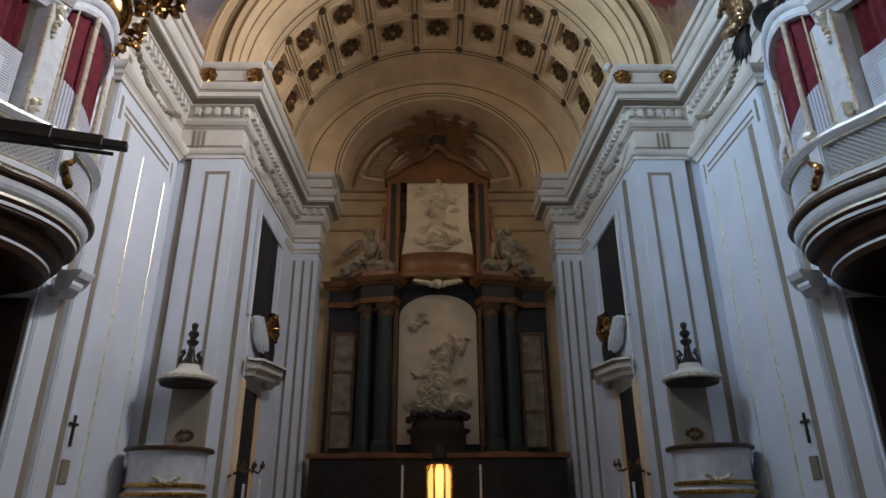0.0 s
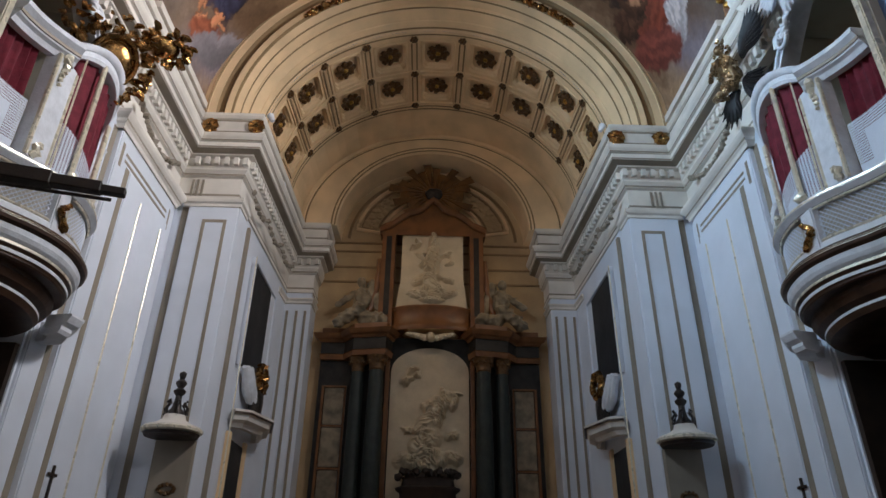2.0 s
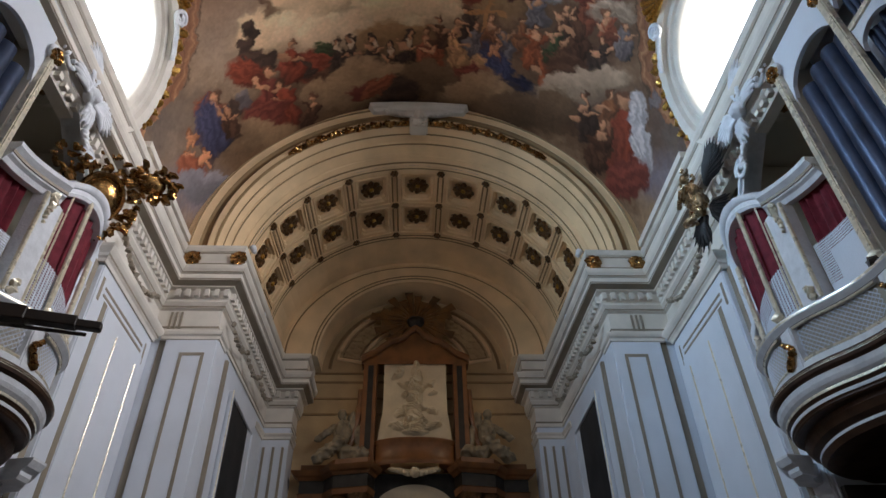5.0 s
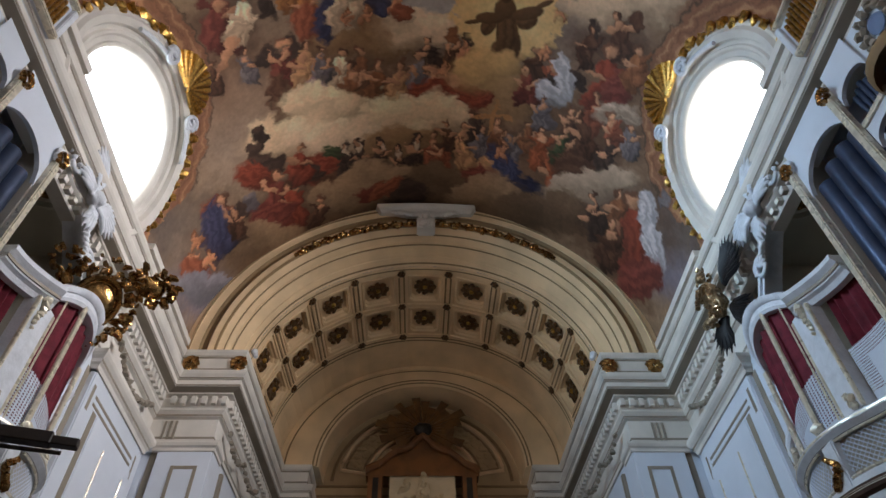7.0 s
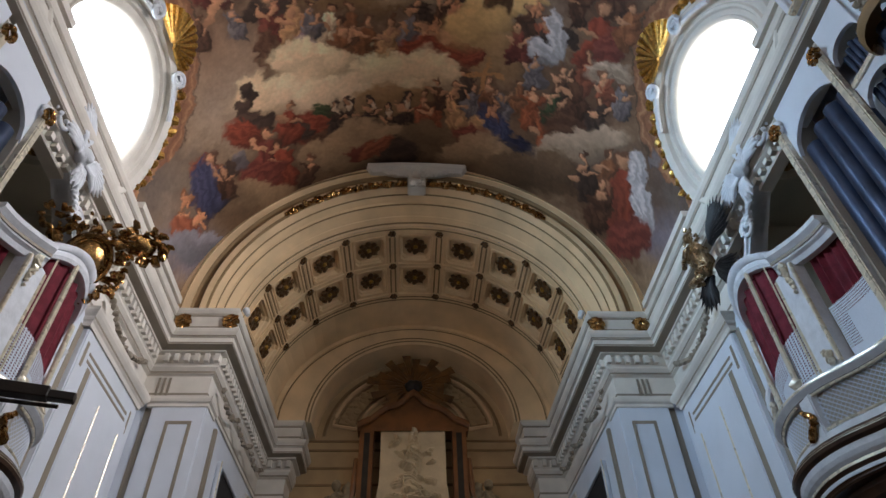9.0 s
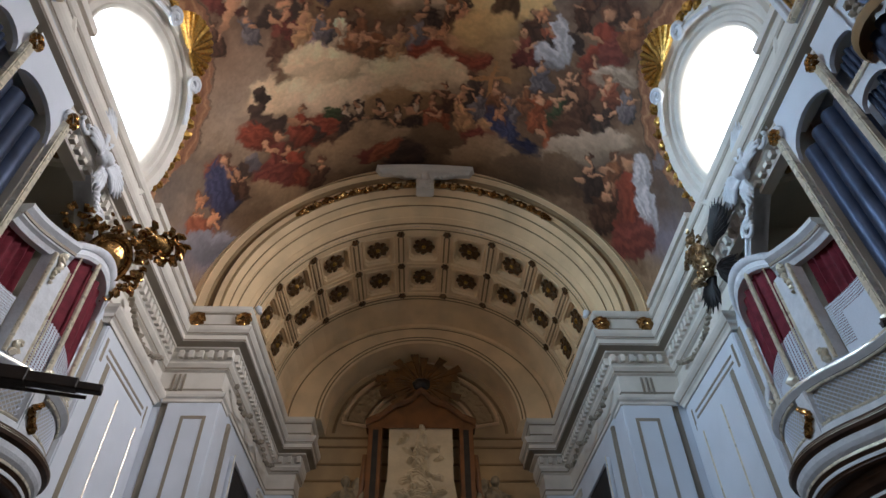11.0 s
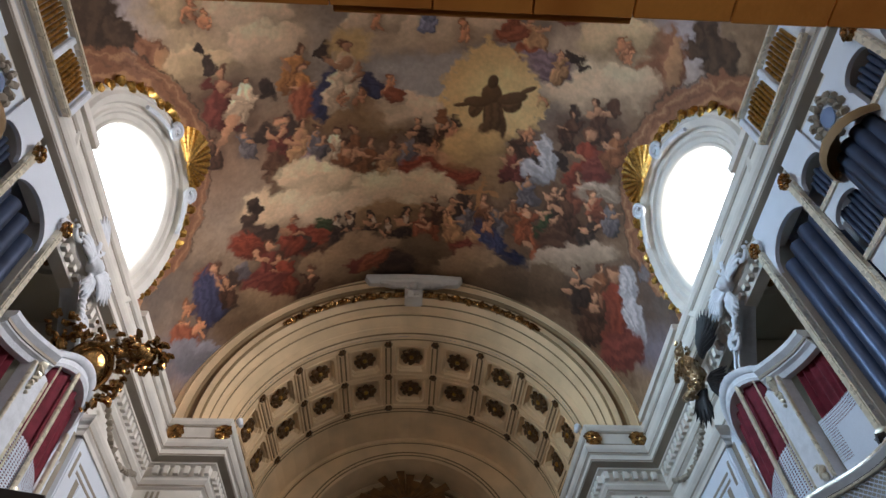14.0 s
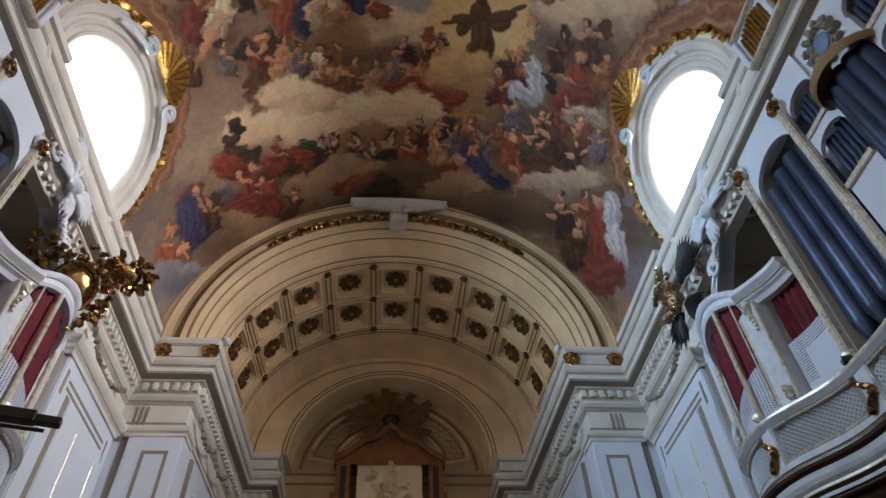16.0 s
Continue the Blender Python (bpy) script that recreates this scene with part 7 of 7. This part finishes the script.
for i in range(8):
    a = math.tau * i / 8 + 0.39
    bm = bmesh.new()
    tube(bm, [(0.36 * math.cos(a), 0.36 * math.sin(a), 0.0), (0.36 * math.cos(a), 0.36 * math.sin(a), 0.8), (0.27 * math.cos(a), 0.27 * math.sin(a), 0.98)], 0.03, 8)
    blob(bm, (0.36 * math.cos(a), 0.36 * math.sin(a), 0.88), 0.06, i, 0.3, 1)
    part("colonnette", bm, M_GOLD, lan, "", True)
bm = bmesh.new()
lathe(bm, [(0.42, 0.93), (0.42, 1.0), (0.25, 1.08), (0.20, 1.12), (0.2, 1.45), (0.16, 1.5), (0.0, 1.52)], 16)
part("cap", bm, M_BRONZE, lan, "", True)
lamp = bpy.data.lights.new("tabernacle_light", "POINT")
lamp.energy, lamp.color, lamp.shadow_soft_size = 9, (1.0, 0.62, 0.25), 0.3
new("tabernacle_light", lamp).location = (0, 18.1, 2.6)


def candlestick(x, y, z1):
    ob = thing("candlestick", "tall brass candlestick with a pale candle", "candlestick", "altar candlesticks", at=(x, y, 0))
    bm = bmesh.new()
    lathe(bm, [(0.14, 0.0), (0.15, 0.05), (0.05, 0.15), (0.04, 0.6), (0.07, 0.7), (0.035, 0.85), (0.03, 1.5), (0.10, 1.58), (0.1, 1.62), (0.0, 1.62)], 12)
    part("stand", bm, M_GOLD, ob, "", True)
    bm = bmesh.new()
    lathe(bm, [(0.035, 1.62), (0.035, z1), (0.0, z1 + 0.02)], 10)
    part("candle", bm, M_STUCCO, ob, "pale wax candle", True)
    return ob


for x, y, z1 in ((-1.05, 19.6, 2.95), (1.2, 19.6, 2.95), (-4.55, 15.9, 2.3), (4.5, 15.9, 2.3), (-4.2, 15.95, 2.4), (4.15, 15.95, 2.4)):
    candlestick(x, y, z1)
for s in (-1, 1):
    ob = thing("candelabrum", "dull brass wall candelabrum with many arms", "candelabrum", "wall candelabra", at=(s * 4.95, 16.6, 2.6))
    bm = bmesh.new()
    tube(bm, [(s * 0.2, 0, -0.1), (0, 0, 0), (-s * 0.35, 0, 0.05)], 0.03, 8)
    part("arm", bm, M_BRONZE, ob, "", True)
    for i in range(7):
        a = math.tau * i / 7
        bm = bmesh.new()
        c = Vector((-s * 0.35, 0, 0.05))
        tube(bm, [c, c + Vector((0.2 * math.cos(a), 0.3 * math.sin(a), -0.06)), c + Vector((0.28 * math.cos(a), 0.42 * math.sin(a), 0.06)), c + Vector((0.28 * math.cos(a), 0.42 * math.sin(a), 0.22))], 0.02, 6)
        blob(bm, c + Vector((0.28 * math.cos(a), 0.42 * math.sin(a), 0.1)), 0.06, i, 0.3, 1)
        part("branch", bm, M_ROSETTE, ob, "", True)

# ---------------------------------------------------------------- pulpits
for s in (-1, 1):
    pu = thing("pulpit", "round white pulpit with gilt mouldings under a sounding board", "pulpit", "pulpits", at=(s * 5.66, 14.12, 1.88))
    bm = bmesh.new()
    lathe(bm, [(0.10, -0.9), (0.2, -0.6), (0.5, -0.2), (0.78, 0.1), (0.80, 0.16), (0.74, 0.22), (0.76, 0.9), (0.82, 0.98)], 32)
    part("tub", bm, M_STUCCO, pu, "white plastered pulpit body", True)
    for z, r in ((0.13, 0.82), (0.30, 0.78), (1.0, 0.86)):
        bm = bmesh.new()
        lathe(bm, [(r - 0.06, z - 0.045), (r + 0.02, z - 0.03), (r + 0.03, z + 0.01), (r, z + 0.045), (r - 0.08, z + 0.045)], 32)
        part("moulding", bm, M_GOLD if z < 1 else M_WOOD, pu, "gilt moulding" if z < 1 else "brown wooden rim", True)
    bm = bmesh.new()
    for i in range(11):
        blob(bm, (-s * 0.25 + 0.05 * i - 0.2, -0.76, 0.45 - 0.1 * math.sin(math.pi * i / 10)), 0.045, i, 0.5, 1)
    part("swag", bm, M_PALEGOLD, pu, "", True)
    hat = pose(-s * 0.14, 0, 2.34) @ Matrix.Diagonal((0.82, 0.82, 0.88, 1)) @ pose(0, 0, -2.42)
    bm = bmesh.new()
    lathe(bm, [(0.0, 2.42), (0.55, 2.44), (0.70, 2.52), (0.74, 2.60), (0.70, 2.66), (0.45, 2.74), (0.30, 2.84), (0.26, 2.95), (0.0, 2.96)], 32)
    can = part("sounding_board", xform(bm, hat), M_CORN, pu, "cream sounding board", True)
    bm = bmesh.new()
    lathe(bm, [(0.66, 2.50), (0.765, 2.54), (0.775, 2.60), (0.72, 2.63)], 32)
    part("board_rim", xform(bm, hat), M_PALEGOLD, can, "gilded rim", True)
    bm = bmesh.new()
    lathe(bm, [(0.0, 2.405), (0.66, 2.43), (0.70, 2.50)], 32)
    part("board_soffit", xform(bm, hat), M_DARKWOOD, can, "dark underside", True)
    bm = bmesh.new()
    lathe(bm, [(0.24, 2.96), (0.22, 3.03), (0.13, 3.12), (0.09, 3.3), (0.08, 3.42), (0.15, 3.50), (0.16, 3.55), (0.07, 3.62), (0.14, 3.72), (0.14, 3.77), (0.06, 3.85), (0.09, 3.94), (0.09, 4.0), (0.0, 4.06)], 16)
    part("finial", xform(bm, hat), M_BRONZE, can, "dark turned finial", True)
    for i in range(6):
        a = math.tau * i / 6
        bm = bmesh.new()
        tube(bm, [(0.30 * math.cos(a), 0.30 * math.sin(a), 2.95), (0.30 * math.cos(a), 0.30 * math.sin(a), 3.1), (0.2 * math.cos(a), 0.2 * math.sin(a), 3.22), (0.26 * math.cos(a), 0.26 * math.sin(a), 3.3)], 0.04, 6)
        part("leaf", xform(bm, hat), M_BRONZE, can, "", True)
    # back board coloured tan so the brownish shade there is in its colour
    bm = bmesh.new()
    box(bm, -s * 0.14 - 0.4, -s * 0.14 + 0.4, 0.32, 0.5, 1.0, 2.36)
    part("back_board", bm, M_TAN, pu, "back board in tan, darkened for the shade behind the pulpit")
    bm = bmesh.new()
    for i in range(12):
        a = math.tau * i / 12
        blob(bm, (0.16 * math.cos(a) - s * 0.14, 0.30, 1.35 + 0.09 * math.sin(a)), 0.05, i, 0.5, 1)
    part("book_rest", bm, M_ROSETTE, pu, "small dull gilt ornament", True)

# small crucifixes on the nave walls
for s in (-1, 1):
    ob = thing("wall_cross", "small dark wooden crucifix hung on the white wall", "cross", "wall crosses", at=(s * (WX - 0.25), 11.95, 3.05))
    part("upright", bevelled(bm_box(-0.02, 0.02, -0.025, 0.025, -0.28, 0.26), 0.006, 1), M_DARKWOOD, ob)
    part("arm", bevelled(bm_box(-0.024, 0.016, -0.14, 0.14, 0.08, 0.13), 0.006, 1), M_DARKWOOD, ob)
    ob = thing("wall_plaque", "small grey plaque below a wall crucifix", "plaque", "wall plaques", at=(s * (WX - 0.24), 11.95, 2.35))
    part("plate", bevelled(bm_box(-0.02, 0.02, -0.13, 0.13, -0.2, 0.2), 0.01), M_TAN, ob)

# ---------------------------------------------------------------- crests high on the nave walls
M_BODY = mat("worn_gilt_bronze", (0.42, 0.30, 0.17), 0.28, 0.85, var=0.3, scale=6, col2=(0.08, 0.05, 0.03), bump=0.2)
CREST = Vector((-6.15, 9.25, 10.12))


def leaf_spray(bm, c, n, spread, size, rg):
    """Curled leaves thrown round a centre."""
    for i in range(n):
        a = math.tau * (i + rg.uniform(-0.4, 0.4)) / n
        r = rg.uniform(0.75, 1.15)
        p = c + Vector((rg.uniform(-0.08, 0.14), spread[0] * r * math.cos(a), spread[1] * r * math.sin(a)))
        d = Vector((rg.uniform(-0.2, 0.9), math.cos(a + rg.uniform(-1.3, 1.3)), math.sin(a + rg.uniform(-1.3, 1.3)))).normalized()
        e = d.orthogonal().normalized()
        k = size * rg.uniform(0.6, 1.3)
        tube(bm, [p, p + d * k * 0.5 + e * k * 0.25, p + d * k + e * k * 0.2, p + d * k * 1.25 - e * k * 0.1], k * 0.34, 6, lambda u: 0.3 + 1.1 * math.sin(math.pi * min(0.95, u + 0.08)))


rg = np.random.default_rng(3)
crest = thing("gilded_crest", "large antique gilded crest with a crown fixed to the wall corner", "crest", at=CREST)
facing = Vector((0.62, -0.60, -0.50)).normalized()
across = Vector((0, 0, 1)).cross(facing).normalized()
upward = facing.cross(across)
TILT = Matrix((facing, across, upward)).transposed().to_4x4() @ Matrix.Scale(1.22, 4)
bm = bmesh.new()
lathe(bm, [(0.0, 0.10), (0.14, 0.095), (0.25, 0.06), (0.30, 0.02), (0.32, 0.02), (0.35, 0.07), (0.40, 0.08), (0.43, 0.03), (0.43, -0.05)], 32)
part("shield", xform(bm, TILT @ pose(0.1, 0, 0, 0, 90, 0) @ Matrix.Diagonal((1.0, 0.82, 1, 1)) @ pose(0, 0, 0, 0, 0, 20)), M_OLDGOLD, crest, "smooth oval gilded shield", True)
bm = bmesh.new()
leaf_spray(bm, Vector((0, 0, 0)), 60, (0.46, 0.48), 0.12, rg)
leaf_spray(bm, Vector((0, 0, 0)), 54, (0.58, 0.60), 0.10, rg)
part("leaf_border", xform(bm, TILT), M_OLDGOLD, crest, "curled gilded leaves", True)
bm = bmesh.new()
for i in range(7):
    leaf_spray(bm, Vector((-0.05, -0.05 - 0.01 * i, -0.62 - 0.07 * i)), 6, (0.07, 0.05), 0.085, rg)
part("drop", xform(bm, TILT), M_OLDGOLD, crest, "gilded leaf drop", True)
bm = bmesh.new()
blob(bm, (-0.15, 0.60, 0.60), (0.2, 0.26, 0.2), 3, 0.4, 2)
leaf_spray(bm, Vector((-0.1, 0.60, 0.60)), 30, (0.26, 0.22), 0.12, rg)
leaf_spray(bm, Vector((-0.1, 0.78, 0.60)), 20, (0.18, 0.15), 0.10, rg)
part("crown", xform(bm, TILT), M_OLDGOLD, crest, "dark gilded crown", True)
bm = bmesh.new()
leaf_spray(bm, Vector((-0.1, -0.62, 0.36)), 18, (0.2, 0.14), 0.10, rg)
part("side_spray", xform(bm, TILT), M_OLDGOLD, crest, "", True)

FIG = Vector((6.05, 10.05, 11.0))
M_PLUME = mat("blackened_bronze", (0.012, 0.011, 0.012), 0.5, 0.3, var=0.3, scale=6, bump=0.2)
bm = bmesh.new()
blob(bm, FIG + Vector((-0.05, 0.0, 0.05)), (0.20, 0.22, 0.40), 1, 0.5, 3, 2.5)
blob(bm, FIG + Vector((-0.14, 0.14, 0.36)), (0.16, 0.24, 0.16), 4, 0.5, 3, 3)
blob(bm, FIG + Vector((-0.14, 0.06, 0.74)), (0.11, 0.12, 0.13), 3, 0.25, 2)
leaf_spray(bm, FIG + Vector((-0.1, 0.08, 0.80)), 34, (0.15, 0.13), 0.07, rg)
leaf_spray(bm, FIG + Vector((-0.15, 0.05, 0.05)), 26, (0.14, 0.30), 0.09, rg)
leaf_spray(bm, FIG + Vector((-0.15, 0.25, -0.25)), 20, (0.26, 0.10), 0.09, rg)
tube(bm, [FIG + Vector(q) for q in ((-0.1, 0.15, 0.4), (-0.25, 0.36, 0.3), (-0.32, 0.3, 0.08))], 0.06, 8)
tube(bm, [FIG + Vector(q) for q in ((-0.05, 0.05, -0.25), (-0.2, 0.3, -0.3), (-0.15, 0.55, -0.2))], 0.09, 8)
nb = len(bm.faces)
for base, d0, d1, L, n_ in (((0.12, -0.25, 0.25), (0.0, -0.55, 0.95), (0.0, -1.0, -0.25), 1.02, 19), ((0.08, 0.05, -0.3), (-0.1, 0.95, -0.1), (0.0, 0.15, -1.0), 0.8, 13), ((0.05, -0.25, -0.35), (0.0, -0.95, -0.35), (0.0, -0.25, -1.0), 0.95, 12)):
    for k in range(n_):
        f = k / (n_ - 1)
        d = Vector(d0).lerp(Vector(d1), f).normalized()
        p = FIG + Vector(base)
        w = L * (0.72 + 0.22 * math.sin(math.pi * f) + 0.13 * (k % 2))
        tube(bm, [p + d * 0.05, p + d * w * 0.45 + Vector((-0.05, 0, 0)), p + d * w * 0.8, p + d * w], 0.042, 6, lambda u: 1.25 - 1.1 * u * u)
bm.faces.ensure_lookup_table()
for i in range(nb, len(bm.faces)):
    bm.faces[i].material_index = 1
ob = part("bronze_figure", bm, M_BODY, None, "", True)
ob.data.materials.append(M_PLUME)
tagged(ob, "gilt bronze winged figure with blackened feathers on the wall corner", "sculpture")

# ---------------------------------------------------------------- keystone and garland on the chancel arch
ks = thing("keystone", "white moulded keystone with a winged head and gilt garlands", "keystone", at=(0, 14.2, 18.7))
part("slab", sweep(bmesh.new(), [(-0.3, 0.12), (0.0, 0.12), (0.06, 0.2), (0.14, 0.24), (0.18, 0.32), (0.18, 0.38), (-0.3, 0.42)], [(-1.55, 0.2), (-1.5, 0.0), (-0.5, -0.05), (0.5, -0.05), (1.5, 0.0), (1.55, 0.2)], 1), M_CORN, ks, "white cornice slab")
part("block", bevelled(bm_box(-0.3, 0.3, -0.05, 0.4, -0.62, 0.12), 0.04), M_CORN, ks)
bm = bmesh.new()
blob(bm, (0, -0.12, -0.12), (0.15, 0.15, 0.18), 2, 0.2, 3)
for e in (-1, 1):
    for i in range(7):
        blob(bm, (e * (0.2 + 0.14 * i), -0.06, -0.05 + 0.02 * i), (0.15, 0.07, 0.16 - 0.014 * i), i, 0.5, 2, 3)
blob(bm, (0, -0.1, -0.5), (0.26, 0.12, 0.16), 4, 0.5, 3, 3)
part("winged_head", bm, M_CORN, ks, "white winged head", True)
for e in (-1, 1):
    for i in range(30):
        bm = bmesh.new()
        t = radians(e * (4 + 1.42 * i))
        k = 0.10 + 0.035 * math.sin(i * 1.9)
        blob(bm, (5.76 * math.sin(t), 14.36 - 14.2, Z0 + 5.48 * math.cos(t) - 18.7 + 0.03 * math.sin(i * 2.7)), (k, k * 0.9, k), i, 0.7, 2, 3)
        part("garland_leaf", bm, M_OLDGOLD, ks, "", True)

# small white figures on the chancel cornice ends
for s in (-1, 1):
    for y, z in ((14.6, 12.75), (16.9, 12.6)):
        bm = bmesh.new()
        lathe(bm, [(0.0, 0.0), (0.06, 0.02), (0.09, 0.16), (0.10, 0.24), (0.0, 0.26)], 10)
        ob = part("spot_lamp", xform(bm, pose(s * 4.62, y, 12.22 if y > 15 else 13.0, 0, s * 25, 0)), M_STUCCO, None, "", True)
        tagged(ob, "small white spotlight housing on the cornice", "lamp", "cornice lamps")

# ---------------------------------------------------------------- wooden gallery overhead and the projecting beam
gal = thing("entrance_gallery", "orange-brown boarded underside of a gallery overhead", "gallery", kind="structure", at=(0, 0.86, 4.6))
gal.matrix_basis = pose(0, 0.86, 4.6, 0, 0, -0.4)
part("deck", bm_box(-6.6, 6.6, -5.0, -0.012, 0.03, 0.4), M_TERRA, gal)
for i in range(-14, 14):
    x = i * 0.462 - 0.13
    bm = bevelled(bm_box(x + 0.004, x + 0.458, -5.0, -0.002 * (i % 3), -0.004 * (i % 2), 0.028), 0.004, 1)
    part("board", bm, M_TERRA, gal)
part("lip", bevelled(bm_box(-0.58, 0.8, -0.03, 0.035, 0.03, 0.10), 0.006, 1), M_TERRA, gal, "short raised wooden lip")

bmx = thing("wooden_beam", "dark wooden beam projecting from the balcony front", "beam", at=(-4.13, 7.24, 6.02))
d = Vector((-6.42 + 4.13, 6.55 - 7.24, 0.03))
ang = math.degrees(math.atan2(d.y, d.x))
L = d.length
for f0, f1, w, h, dz in ((0.0, 1.0, 0.06, 0.055, 0.0), (0.12, 1.0, 0.08, 0.075, 0.012), (0.36, 1.0, 0.095, 0.095, 0.02)):
    bm = bevelled(bm_box(L * f0, L * f1, -w, w, -h + dz, h + dz), 0.012, 1)
    part("timber", xform(bm, pose(0, 0, 0, 0, 0, ang)), M_DARKWOOD, bmx)
bm = bmesh.new()
tube(bm, [(L * 0.06, 0, -0.13), (L * 0.98, 0, -0.16)], 0.025, 8)
part("iron_rod", xform(bm, pose(0, 0, 0, 0, 0, ang)), M_BRONZE, bmx, "black iron rod", True)
